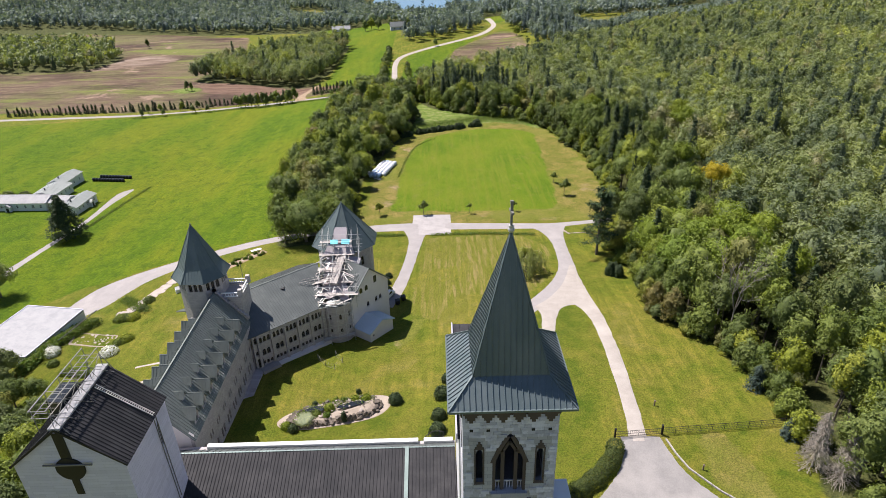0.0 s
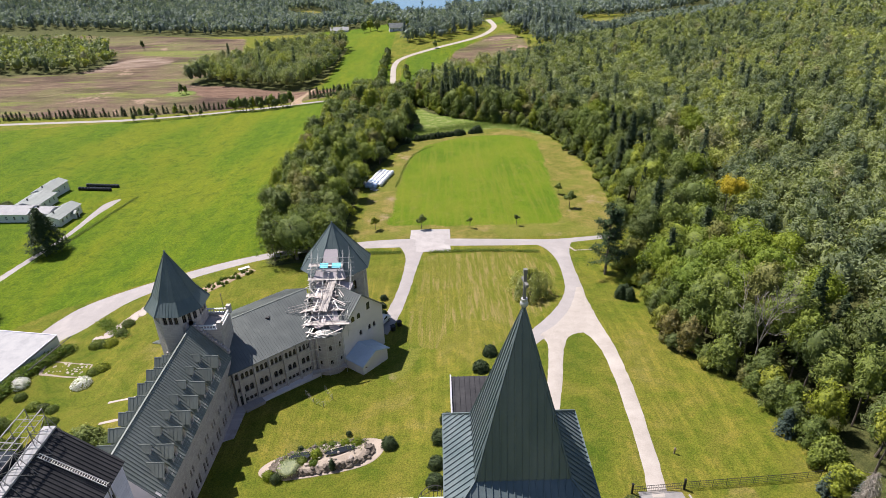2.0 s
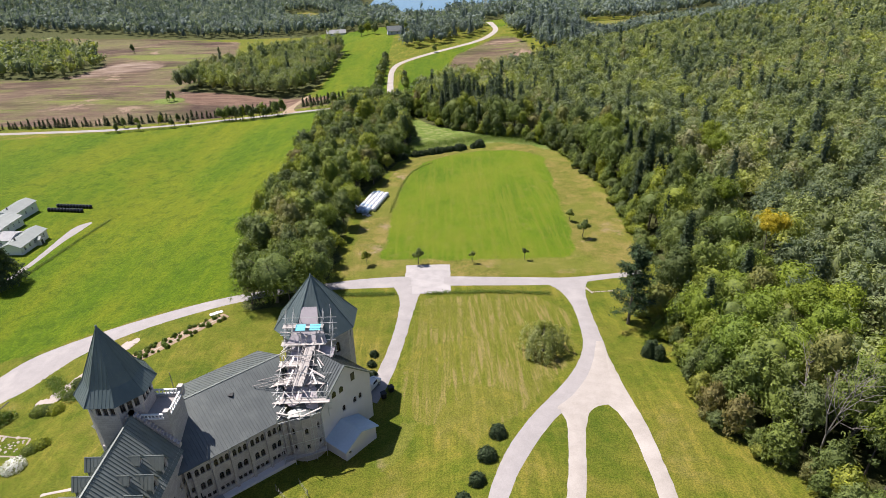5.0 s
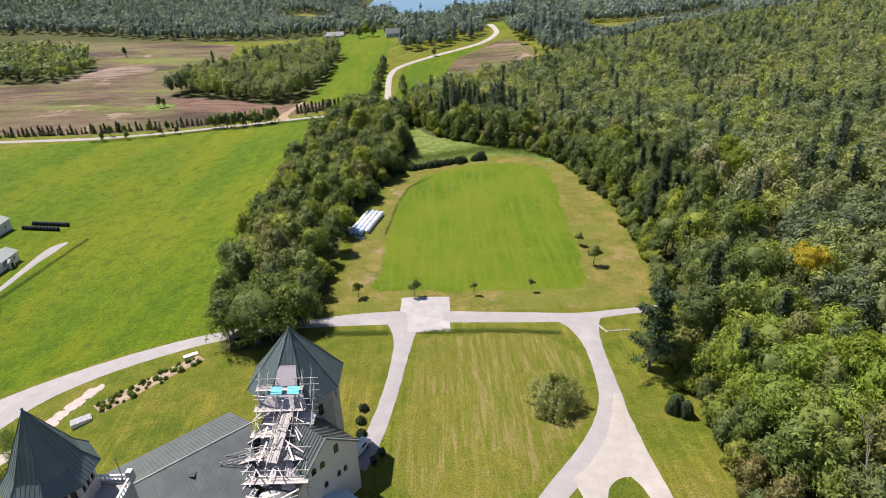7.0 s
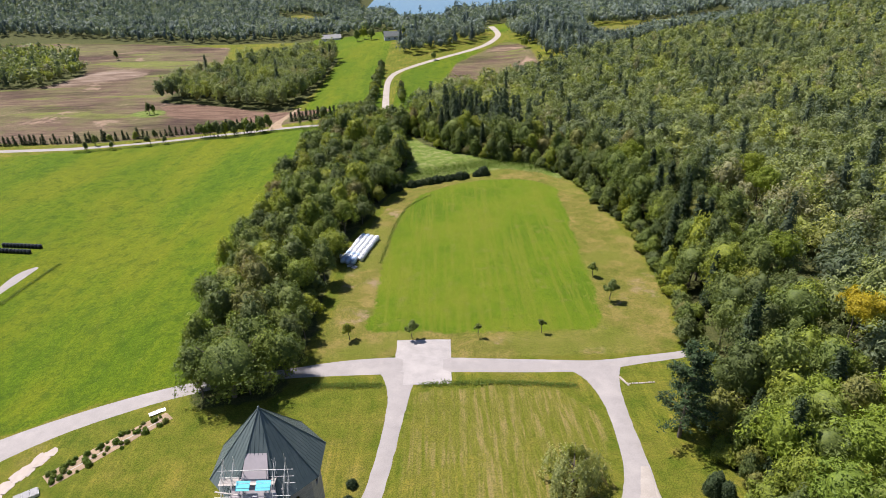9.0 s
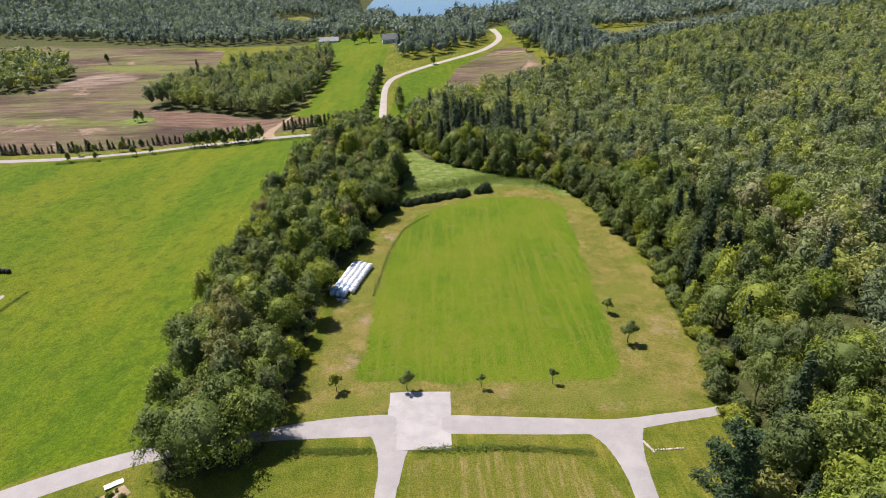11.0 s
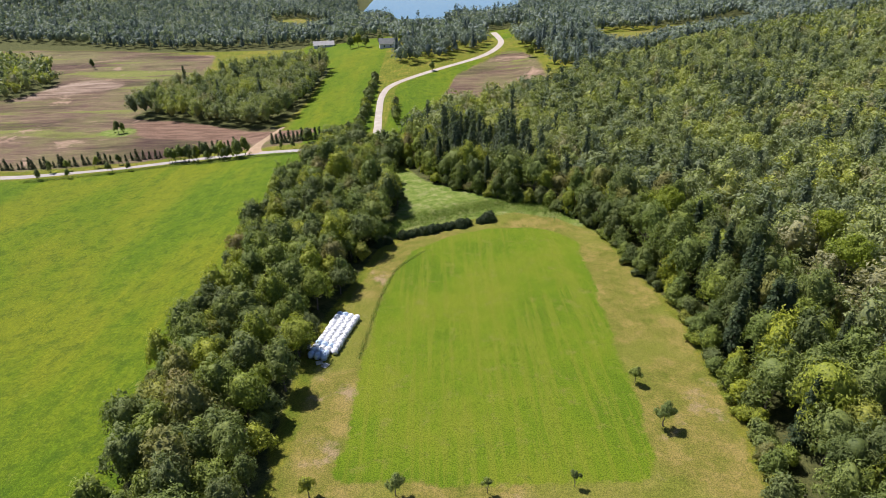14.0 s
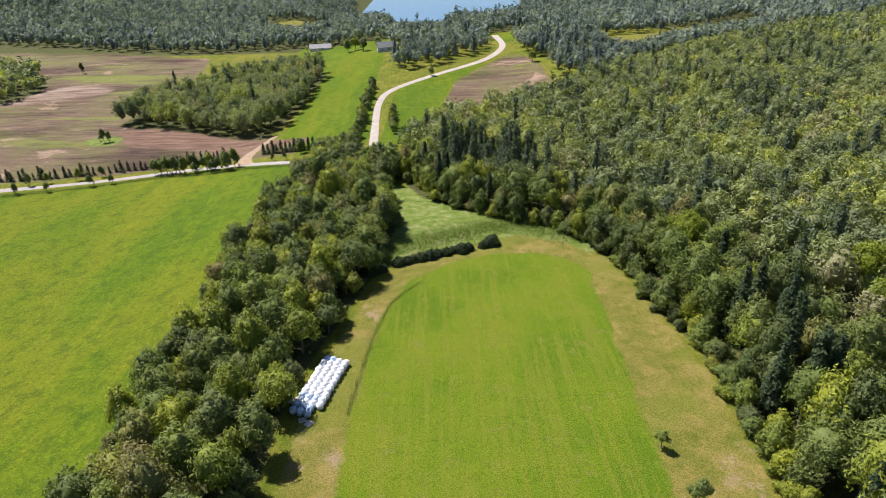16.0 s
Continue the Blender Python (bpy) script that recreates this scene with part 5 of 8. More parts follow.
# ---- the gabled cross wing, its blue-roofed annexe and the round bay
def cross_wing():
    t = thing("cross_wing", "pale plastered gable wing with small arched windows", "building")
    g, w = Vector((-18.4, 101.6, 0)), Vector((0.62, 0.785, 0)).normalized()
    n = Vector((w.y, -w.x, 0))
    W, D, ze, za, z0 = 10.7, 11.0, 10.9, 15.6, 0.5
    p = lambda x, d=0.0: (g + w * x - n * d).to_2d()
    wall_panel(t, "wall", p(0), p(W), z0, ze, RENDERED, [(4.6, 7.0, 0.75, 1.2, 0.4), (7.0, 7.0, 0.75, 1.2, 0.4), (8.2, 7.0, 0.75, 1.2, 0.4)], 0.4)
    gable_end(t, "gable", p(0), p(W), ze, za - 0.1, RENDERED)
    wall_panel(t, "wall", p(0, D), p(0, 0.4), z0, ze, RENDERED, [], 0.4)
    wall_panel(t, "wall", p(W, 0.4), p(W, D), z0, ze, RENDERED, [], 0.4)
    for x, z, ww, hh in ((2.9, 10.95, 0.8, 1.15), (4.4, 10.95, 0.8, 1.15), (7.0, 11.6, 0.8, 1.5)):
        bm = bmesh.new()
        m = Matrix.Translation((g + w * x + n * 0.02)) @ Matrix.Rotation(math.atan2(w.y, w.x), 4, "Z")
        v = [bm.verts.new(m @ Vector((q, -0.02, z + r))) for q, r in arch_points(ww, hh, 0.35 if hh < 1.4 else 0)]
        k = [bm.verts.new(m @ Vector((q, 0.1, z + r))) for q, r in arch_points(ww, hh, 0.35 if hh < 1.4 else 0)]
        bm.faces.new(v)
        for i in range(len(v)):
            bm.faces.new((v[i], v[(i + 1) % len(v)], k[(i + 1) % len(v)], k[i]))
        part("window", bm, GLASS, t)
    a0, a1, r = g + n * 0.3 - w * 0.4, g - n * D - w * 0.4, g + w * W / 2
    ds = 0.4 * (za - ze) / (W / 2)
    seamed_roof(t, "roof", (a1 + UP * (ze - ds), a0 + UP * (ze - ds), r + n * 0.3 + UP * za, r - n * D + UP * za), ROOF_B, 0.5)
    b0, b1 = g + n * 0.3 + w * (W + 0.4), g - n * D + w * (W + 0.4)
    seamed_roof(t, "roof", (b0 + UP * (ze - ds), b1 + UP * (ze - ds), r - n * D + UP * za, r + n * 0.3 + UP * za), ROOF_B, 0.5)
    bm = bmesh.new()
    add_beam(bm, a0 + UP * (ze - ds + 0.05), r + n * 0.3 + UP * (za + 0.05), 0.22, 0.2), add_beam(bm, b0 + UP * (ze - ds + 0.05), r + n * 0.3 + UP * (za + 0.05), 0.22, 0.2)
    part("verge_trim", bm, ROOF_A, t)
    # annexe
    an = thing("lean_to_annexe", "low pale annexe with a pale blue metal gable roof", "building")
    q, aw, ad = g + w * 0.3, 6.6, 4.3
    c = [q + n * 0.02, q + n * ad, q + n * ad + w * aw, q + n * 0.02 + w * aw]
    for i, j in ((0, 1), (1, 2), (2, 3)):
        cut = n * 0.25 if i == 0 else -n * 0.0
        wall_panel(an, "wall", (c[i] - (n * 0.25 if i == 2 else n * 0)).to_2d(), (c[j] - cut).to_2d(), 0.5, 4.6, RENDERED, [(0.9, 3.2, 0.5, 0.5, 0)] if i == 1 else [], 0.25)
    rid = q + w * aw / 2
    gable_end(an, "gable", c[1].to_2d(), c[2].to_2d(), 4.6, 6.0, RENDERED, 0.25)
    seamed_roof(an, "roof", (c[0] - w * 0.4 + UP * 4.45, c[1] - w * 0.4 + n * 0.4 + UP * 4.45, rid + n * (ad + 0.4) + UP * 6.1, rid + n * 0.03 + UP * 6.1), ROOF_BLUE, 0.6, rib=0.03, high=0.03)
    seamed_roof(an, "roof", (c[2] + w * 0.4 + n * 0.4 + UP * 4.45, c[3] + w * 0.4 + UP * 4.45, rid + n * 0.03 + UP * 6.1, rid + n * (ad + 0.4) + UP * 6.1), ROOF_BLUE, 0.6, rib=0.03, high=0.03)
    # round stair bay in the angle
    def bay_roof(owner, ring_pts, tip):
        for pa, pb in zip(ring_pts, ring_pts[1:]):
            bm = bmesh.new()
            add_slab(bm, [pa, pb, tip], 0.12)
            part("roof_face", bm, ROOF_B, owner)

    bay = thing("round_bay", "rounded buff stone bay in the court's corner", "building")
    cen = Vector((-21.4, 102.4, 0))
    pts = [cen + Vector((math.cos(radians(x)), math.sin(radians(x)), 0)) * 3.0 for x in range(-140, 21, 20)]
    for i, (pa, pb) in enumerate(zip(pts, pts[1:])):
        span = (pb - pa).length
        wall_panel(bay, "wall", pa.to_2d(), pb.to_2d(), 0.5, 10.6, STONE_B, [(span / 2, 7.6, 0.5, 1.3, 0.3), (span / 2, 4.6, 0.5, 0.9, 0)] if i % 2 else [], 0.3)
    bay_roof(bay, [p + UP * 10.65 for p in pts], cen + UP * 11.6)


cross_wing()

import itertools

# ---------------------------------------------------------------- trees


def leaf_quads(centres, normals, size, rg, flat=0.45, each=3):
    """Sprays of three-cornered leaves round the centres, turned out along the normals; nine numbers of a corner each."""
    c, n = np.repeat(centres, each, 0), np.repeat(normals, each, 0)
    k = len(c)
    if each > 1:
        c = c + rg.normal(0, size * 0.34, (k, 3))
    n = n + rg.normal(0, flat, (k, 3))
    n /= np.linalg.norm(n, axis=1)[:, None]
    a = np.cross(n, rg.normal(0, 1, (k, 3)))
    a /= np.linalg.norm(a, axis=1)[:, None] + 1e-9
    b = np.cross(n, a)
    s = size * rg.uniform(0.55, 1.35, (k, 1)) * (0.5 if each > 1 else 0.75)
    return np.stack([c - a * s, c + b * s * 0.55 - a * s * 0.1, c + a * s * 0.95 - b * s * 0.45], 1).reshape(-1, 3)


GOLD = (1 + 5 ** 0.5) / 2
BALL = np.array([(-1, GOLD, 0), (1, GOLD, 0), (-1, -GOLD, 0), (1, -GOLD, 0), (0, -1, GOLD), (0, 1, GOLD), (0, -1, -GOLD), (0, 1, -GOLD), (GOLD, 0, -1), (GOLD, 0, 1), (-GOLD, 0, -1), (-GOLD, 0, 1)]) / math.sqrt(1 + GOLD ** 2)
BALL_FACES = np.array([f for f in itertools.combinations(range(12), 3) if max(np.linalg.norm(BALL[f[i]] - BALL[f[j]]) for i, j in ((0, 1), (1, 2), (0, 2))) < 1.1])
for _k, _f in enumerate(BALL_FACES):
    if np.dot(np.cross(BALL[_f[1]] - BALL[_f[0]], BALL[_f[2]] - BALL[_f[0]]), BALL[_f[0]]) < 0:
        BALL_FACES[_k] = _f[::-1]

AROUND, RINGS = 9, 4
DOME = np.array([(math.cos(2 * math.pi * (j + 0.5 * (i % 2)) / AROUND) * math.cos(e), math.sin(2 * math.pi * (j + 0.5 * (i % 2)) / AROUND) * math.cos(e), math.sin(e)) for i, e in enumerate((-0.42, 0.12, 0.58, 1.04)) for j in range(AROUND)] + [(0, 0, 1)])
DOME_FACES = np.array([f for i in range(RINGS - 1) for j in range(AROUND) for f in ((i * AROUND + j, i * AROUND + (j + 1) % AROUND, (i + 1) * AROUND + (j + i % 2) % AROUND), (i * AROUND + (j + 1 - i % 2) % AROUND, (i + 1) * AROUND + (j + 1) % AROUND, (i + 1) * AROUND + j))] + [((RINGS - 1) * AROUND + j, (RINGS - 1) * AROUND + (j + 1) % AROUND, RINGS * AROUND) for j in range(AROUND)])


def crown_points(rg, r, h, lumps, leaves, base=0.0, skirt=0.0):
    """Leaf places on a crown of many small lumps, and the dark inner mass: uneven, lopsided and with gaps. skirt brings leaves down its sides."""
    pts, nrm = [], []
    lean = rg.uniform(0, 2 * math.pi)
    for k in range(lumps):
        d = rg.normal(0, 1, 3)
        d /= np.linalg.norm(d)
        d[2] = abs(d[2]) * 1.15 - 0.32 - skirt * rg.uniform(0, 1)
        a = math.atan2(d[1], d[0])
        wide = 1 + 0.2 * math.sin(2 * a + lean) + 0.15 * math.sin(3 * a + 2 * lean)
        c = d * np.array([r * wide, r * wide, h / 2]) * rg.uniform(0.4, 0.98)
        q = r * rg.uniform(0.13, 0.30) * min(1.15, (80 / lumps) ** 0.35)
        out = d + np.array([0, 0, 0.5])
        v = rg.normal(0, 1, (max(3, int(leaves * 2.3 * (q / r / 0.21) ** 1.6)), 3))
        v /= np.linalg.norm(v, axis=1)[:, None]
        v = v[v @ out > -0.25]
        pts.append(c + v * q * rg.uniform(0.45, 1.4, (len(v), 1)) * np.array([0.95, 0.95, 1.05]))
        nrm.append(v * 1.3 + d * 0.5 + np.array([0, 0, 0.3]))
    p = np.concatenate(pts)
    core = DOME * rg.uniform(0.5, 0.72, (len(DOME), 1)) * np.array([r, r, h / 2])
    p[:, 2] += base + h / 2
    core[:, 2] += base + h * 0.46
    return p, np.concatenate(nrm), (core, DOME_FACES)


def leaf_mesh(name, verts, mat, tint=None, core=None, core_tint=None):
    """Three-cornered leaves, and below them the rounded leaf mass (core)."""
    me = bpy.data.meshes.new(name)
    k, n = len(verts) // 3, len(verts)
    idx = np.arange(n, dtype=np.int32)
    tint = np.zeros(n) if tint is None else tint
    smooth = np.zeros(k, bool)
    if core is not None:
        verts = np.concatenate([verts, core[0]])
        idx = np.concatenate([idx, core[1].ravel() + n]).astype(np.int32)
        tint = np.concatenate([tint, np.zeros(len(core[0])) if core_tint is None else core_tint])
        smooth = np.concatenate([smooth, np.ones(len(core[1]), bool)])
    me.vertices.add(len(verts)), me.loops.add(len(idx)), me.polygons.add(len(idx) // 3)
    me.vertices.foreach_set("co", verts.astype(np.float32).ravel())
    me.loops.foreach_set("vertex_index", idx)
    me.polygons.foreach_set("loop_start", np.arange(0, len(idx), 3, dtype=np.int32))
    me.update(calc_edges=True)
    me.polygons.foreach_set("use_smooth", smooth)
    at = me.attributes.new("tint", "FLOAT", "POINT")
    at.data.foreach_set("value", tint.astype(np.float32))
    me.materials.append(mat)
    return me


def trunk(parent, rg, h, r, limbs, reach, mat=BARK, start=0.35):
    """A tapered, slightly bent trunk with limbs that rise into the crown."""
    bm = bmesh.new()
    at, w = Vector((0, 0, -0.4)), r
    for k in range(4):
        nx = at + Vector((rg.normal(0, 0.03) * h, rg.normal(0, 0.03) * h, h / 4 + (0.4 if k == 0 else 0)))
        cone(bm, at, nx, w, w * 0.72)
        at, w = nx, w * 0.72
    for k in range(limbs):
        a = 2 * math.pi * (k + rg.uniform(0, 0.6)) / limbs
        z = h * rg.uniform(start, 0.85)
        tip = Vector((math.cos(a) * reach * rg.uniform(0.5, 0.9), math.sin(a) * reach * rg.uniform(0.5, 0.9), z + reach * rg.uniform(0.35, 0.9)))
        cone(bm, Vector((0, 0, z)), tip, r * 0.38, r * 0.08)
    return part("trunk", bm, mat, parent)


def cone(bm, a, b, r0, r1, sides=6):
    d = (b - a).normalized()
    s = d.orthogonal().normalized()
    t = d.cross(s)
    ra = [bm.verts.new(a + (s * math.cos(2 * math.pi * k / sides) + t * math.sin(2 * math.pi * k / sides)) * r0) for k in range(sides)]
    rb = [bm.verts.new(b + (s * math.cos(2 * math.pi * k / sides) + t * math.sin(2 * math.pi * k / sides)) * r1) for k in range(sides)]
    for k in range(sides):
        bm.faces.new((ra[k], ra[(k + 1) % sides], rb[(k + 1) % sides], rb[k]))
    bm.faces.new(rb)


def broadleaf(seed, r, h, clear, label, mat=LEAF, lumps=84, leaves=12, size=0.62, name="tree", group="", category="tree", skirt=0.0):
    """A broad-leaved tree: clear metres of bare stem under a crown of radius r and height h."""
    rg = np.random.default_rng(seed)
    t = thing(name, label, category, group)
    p, n, core = crown_points(rg, r, h, lumps, leaves, clear, skirt)
    link("crown", leaf_mesh("crown", leaf_quads(p, n, size, rg, 0.3, 2), mat, None, core), mat, t)
    trunk(t, rg, clear + h * 0.55, 0.06 * r + 0.04, 6, r)
    return t


def needles(rg, h, r, whorls, per, size, clear=0.04, droop=0.25, thin=1.0):
    """Places of needle sprays on a conifer: whorls of boughs, wide below and narrow above."""
    pts, nrm = [], []
    for k in range(whorls):
        f = (k + rg.uniform(0, 0.5)) / whorls
        z = h * (clear + (1 - clear) * f)
        reach = r * (1 - f) ** 0.85 * rg.uniform(0.78, 1.12) + 0.12
        for j in range(max(3, int(per * (1 - f * 0.6)))):
            a = rg.uniform(0, 2 * math.pi)
            m = rg.uniform(0.25, 1.0, max(1, int(3 * thin))) ** 0.6
            for q in m:
                pts.append((math.cos(a) * reach * q, math.sin(a) * reach * q, z - droop * reach * q + rg.normal(0, 0.08)))
                nrm.append((math.cos(a) * 0.8, math.sin(a) * 0.8, 0.75))
    return np.array(pts), np.array(nrm)


def conifer(seed, h, r, label, mat=NEEDLE, whorls=20, per=12, size=0.6, name="conifer", group="", droop=0.25, clear=0.05, category="tree"):
    rg = np.random.default_rng(seed)
    t = thing(name, label, category, group)
    p, n = needles(rg, h, r, whorls, per, size, clear, droop)
    link("crown", leaf_mesh("crown", leaf_quads(p, n, size, rg, 0.4), mat), mat, t)
    bm = bmesh.new()
    cone(bm, Vector((0, 0, -0.4)), Vector((0, 0, h * 0.96)), 0.035 * h * 0.5 + 0.05, 0.02)
    part("trunk", bm, BARK, t)
    return t


placed = set()


def set_down(proto, x, y, scale, turn, stretch=1.0):
    """Puts the first of a kind itself, and then copies of it, on the land."""
    if proto.name not in placed:
        placed.add(proto.name)
        proto.matrix_world = pose(x, y, float(land(x, y)), 0, 0, turn)
        return proto
    return copy_thing(proto, pose(x, y, float(land(x, y)), 0, 0, turn) @ Matrix.Diagonal((scale, scale, scale * stretch, 1)))


def scatter(poly, gap, rg, box=None, tries=30):
    """Places in a polygon, about gap metres apart, jittered."""
    px, py = np.array(poly, float).T
    x0, x1, y0, y1 = box or (px.min(), px.max(), py.min(), py.max())
    xs, ys = np.meshgrid(np.arange(x0, x1, gap), np.arange(y0, y1, gap * 0.87))
    xs = xs + (np.arange(xs.shape[0]) % 2)[:, None] * gap / 2
    xs, ys = xs + rg.uniform(-0.36, 0.36, xs.shape) * gap, ys + rg.uniform(-0.36, 0.36, ys.shape) * gap
    keep = inside(poly, xs, ys)
    return np.stack([xs[keep], ys[keep]], -1)


def to_edge(poly, p):
    """Distance from each place to the outline of the polygon."""
    best = np.full(len(p), 1e9)
    for a, b in zip(poly, poly[1:] + poly[:1]):
        a, b = np.array(a, float), np.array(b, float)
        f = np.clip(((p - a) @ (b - a)) / ((b - a) @ (b - a)), 0, 1)
        best = np.minimum(best, np.linalg.norm(p - a - f[:, None] * (b - a), axis=1))
    return best


WOODS = "trees at the edge of the hillside wood"
ROWS = "trees of the belt beside the field"
kinds = [broadleaf(11, 3.6, 11.0, 2.0, "leafy green maple in the hillside wood", skirt=0.4, name="maple_tree", group=WOODS), broadleaf(12, 3.1, 13.0, 1.8, "tall leafy green ash in the hillside wood", skirt=0.4, name="ash_tree", group=WOODS),
         broadleaf(13, 4.3, 10.8, 1.8, "broad leafy green maple in the hillside wood", skirt=0.4, name="maple_tree", group=WOODS, lumps=110), broadleaf(14, 2.5, 12.0, 2.4, "slim leafy birch in the hillside wood", skirt=0.4, name="birch_tree", group=WOODS, lumps=70),
         broadleaf(15, 3.9, 12.0, 2.0, "rounded leafy green linden in the hillside wood", skirt=0.4, name="linden_tree", group=WOODS, lumps=100), conifer(16, 15, 2.5, "dark green spruce in the hillside wood", name="spruce_tree", group=WOODS, whorls=28, per=16, size=0.7)]
fringe = [broadleaf(17, 3.2, 10.5, 0.2, "leafy tree that branches to the ground at the wood's edge", name="edge_tree", group=WOODS, lumps=110, leaves=13, skirt=0.7), broadleaf(18, 2.6, 8.0, 0.1, "bushy young maple at the wood's edge", name="edge_tree", group=WOODS, lumps=80, leaves=14, skirt=0.7), broadleaf(19, 2.2, 4.2, 0.0, "green thicket shrub at the wood's edge", name="thicket", group=WOODS, lumps=44, leaves=15, skirt=0.6)]
pts = scatter(EASTWOOD, 4.9, rng, (-14, 150, 48, 345))
edge = to_edge(EASTWOOD, pts)
order = np.argsort(edge + np.maximum(0, pts[:, 1] - 260) * 0.12)
order = order[[math.dist(pts[k], (50.5, 59)) > 4.5 for k in order]]
near = pts[order[:285]]
for (x, y), e in zip(near, edge[order[:285]]):
    if inside(SPRUCES, x, y) and e > 3 and rng.uniform() < 0.7:
        proto = kinds[5]
    elif e < 4.2:
        proto = fringe[rng.integers(3)]
    else:
        proto = kinds[rng.integers(5)] if rng.uniform() < 0.92 else kinds[5]
    swell = 1 + 0.16 * noise.noise((x * 0.06, y * 0.06, 3))
    set_down(proto, x, y, rng.uniform(0.74, 1.14) * swell, rng.uniform(0, 360), rng.uniform(0.95, 1.3))
for a, b in zip(EASTWOOD, EASTWOOD[1:] + EASTWOOD[:1]):
    a, b = Vector(a), Vector(b)
    for k in range(int((b - a).length / 2.7)):
        p = a.lerp(b, (k + rng.uniform(0.1, 0.9)) / max(1, int((b - a).length / 2.7)))
        if 52 < p.y < 335 and 0 < p.x < 75 and math.dist(p, (50.5, 59)) > 4:
            set_down(fringe[1 + rng.integers(2)], p.x + rng.normal(0.5, 0.7), p.y + rng.normal(0, 0.7), rng.uniform(0.5, 0.95), rng.uniform(0, 360), rng.uniform(0.8, 1.1))
belt = scatter(ROWWOOD, 4.9, rng)
edge = to_edge(ROWWOOD, belt)
row_kinds = [broadleaf(21, 3.6, 10.8, 1.4, "leafy green maple of the field belt", skirt=0.4, name="maple_tree", group=ROWS), broadleaf(22, 3.2, 12.5, 1.4, "tall leafy ash of the field belt", skirt=0.4, name="ash_tree", group=ROWS), broadleaf(23, 4.2, 10.2, 1.2, "bushy green maple of the field belt", skirt=0.4, name="maple_tree", group=ROWS, lumps=105), broadleaf(24, 2.7, 10.5, 1.4, "slim green birch of the field belt", skirt=0.4, name="birch_tree", group=ROWS, lumps=70),
             broadleaf(25, 2.7, 7.5, 0.1, "bushy low tree on the belt's margin", name="edge_tree", group=ROWS, lumps=80, leaves=14, skirt=0.7)]
for (x, y), e in zip(belt, edge):
    k = 4 if e < 3 and rng.uniform() < 0.6 else rng.integers(4)
    set_down(row_kinds[k], x, y, rng.uniform(0.72, 1.16) * (1 + 0.18 * noise.noise((x * 0.07, y * 0.07, 8))), rng.uniform(0, 360), rng.uniform(0.82, 1.16))


def forest(name, label, places, heights, radii, mat, lod, firs=0.05):
    """Many far trees in one mesh: a crown of leaf sprays in lumps round a small inner mass; lod gives lumps, sprays to the lump and their size. firs: the share of dark conifers."""
    vs, ts, cv, cf, ct, made = [], [], [], [], [], 0
    for (x, y), h, r in zip(places, heights, radii):
        d = math.hypot(x - 2, y - 60)
        lumps, leaves, size = lod(d)
        stand = noise.noise((x * 0.016, y * 0.016, 2))
        fir = rng.uniform() < (0.75 if inside(SPRUCES, x, y) else firs + 0.35 * max(0, stand - 0.25))
        h = h * (1 + 0.22 * noise.noise((x * 0.03, y * 0.03, 5)))
        foot = np.array([x, y, float(land(x, y))])
        if fir:
            k = int(lumps * leaves * 1.2)
            up = rng.uniform(0, 1, k) ** 1.25
            a = rng.uniform(0, 2 * math.pi, k)
            q = (1 - up) * r * 0.66 * rng.uniform(0.7, 1.1, k)
            p = np.stack([np.cos(a) * q, np.sin(a) * q, h * (0.12 + 0.98 * up)], -1)
            v = np.stack([np.cos(a), np.sin(a), np.full(k, 0.5)], -1)
            t = 0.03
            up = np.clip(BALL[:, 2] * 0.5 + 0.45, 0, 1)
            m = np.concatenate([BALL[:, :2] * ((1 - up) * r * 0.5)[:, None], (h * (0.1 + 0.85 * up))[:, None]], 1)
        else:
            c = rng.normal(0, 1, (lumps, 3))
            c /= np.linalg.norm(c, axis=1)[:, None]
            c[:, 2] = np.abs(c[:, 2]) * 1.25 - 0.35 - rng.uniform(0, 0.55, lumps)
            w = r * rng.uniform(0.24, 0.42, lumps)
            c = c * np.array([r, r, h * 0.42]) * rng.uniform(0.5, 0.84, (lumps, 1))
            v = rng.normal(0, 1, (lumps * leaves, 3))
            v[:, 2] = np.abs(v[:, 2]) * 1.2 - 0.35
            v /= np.linalg.norm(v, axis=1)[:, None]
            p = np.repeat(c, leaves, 0) + v * np.repeat(w, leaves)[:, None] * rng.uniform(0.65, 1.2, (lumps * leaves, 1))
            p[:, 2] += h * 0.54
            m = BALL * rng.uniform(0.34, 0.52, (12, 1)) * np.array([r, r, h * 0.6])
            m[:, 2] += h * 0.45
            t = float(np.clip(0.5 + 0.42 * noise.noise((x * 0.022, y * 0.022, 9)) + rng.normal(0, 0.27), 0.08, 0.99))
        vs.append(leaf_quads(p + foot, v * 1.5 + np.array([0, 0, 0.2]), size, rng, 0.24, 2))
        ts.append(np.full(len(p) * 6, t))
        cf.append(BALL_FACES + made)
        cv.append(m + foot)
        made += 12
        ct.append(np.full(12, t))
    core = (np.concatenate(cv), np.concatenate(cf))
    return tagged(link(name, leaf_mesh(name, np.concatenate(vs), mat, np.concatenate(ts), core, np.concatenate(ct)), mat), label, "wood", kind="stuff")


def lod(d):
    return (28, 14, 0.9) if d < 180 else (21, 11, 1.15) if d < 300 else (15, 8, 1.5) if d < 560 else (7, 3, 2.8)


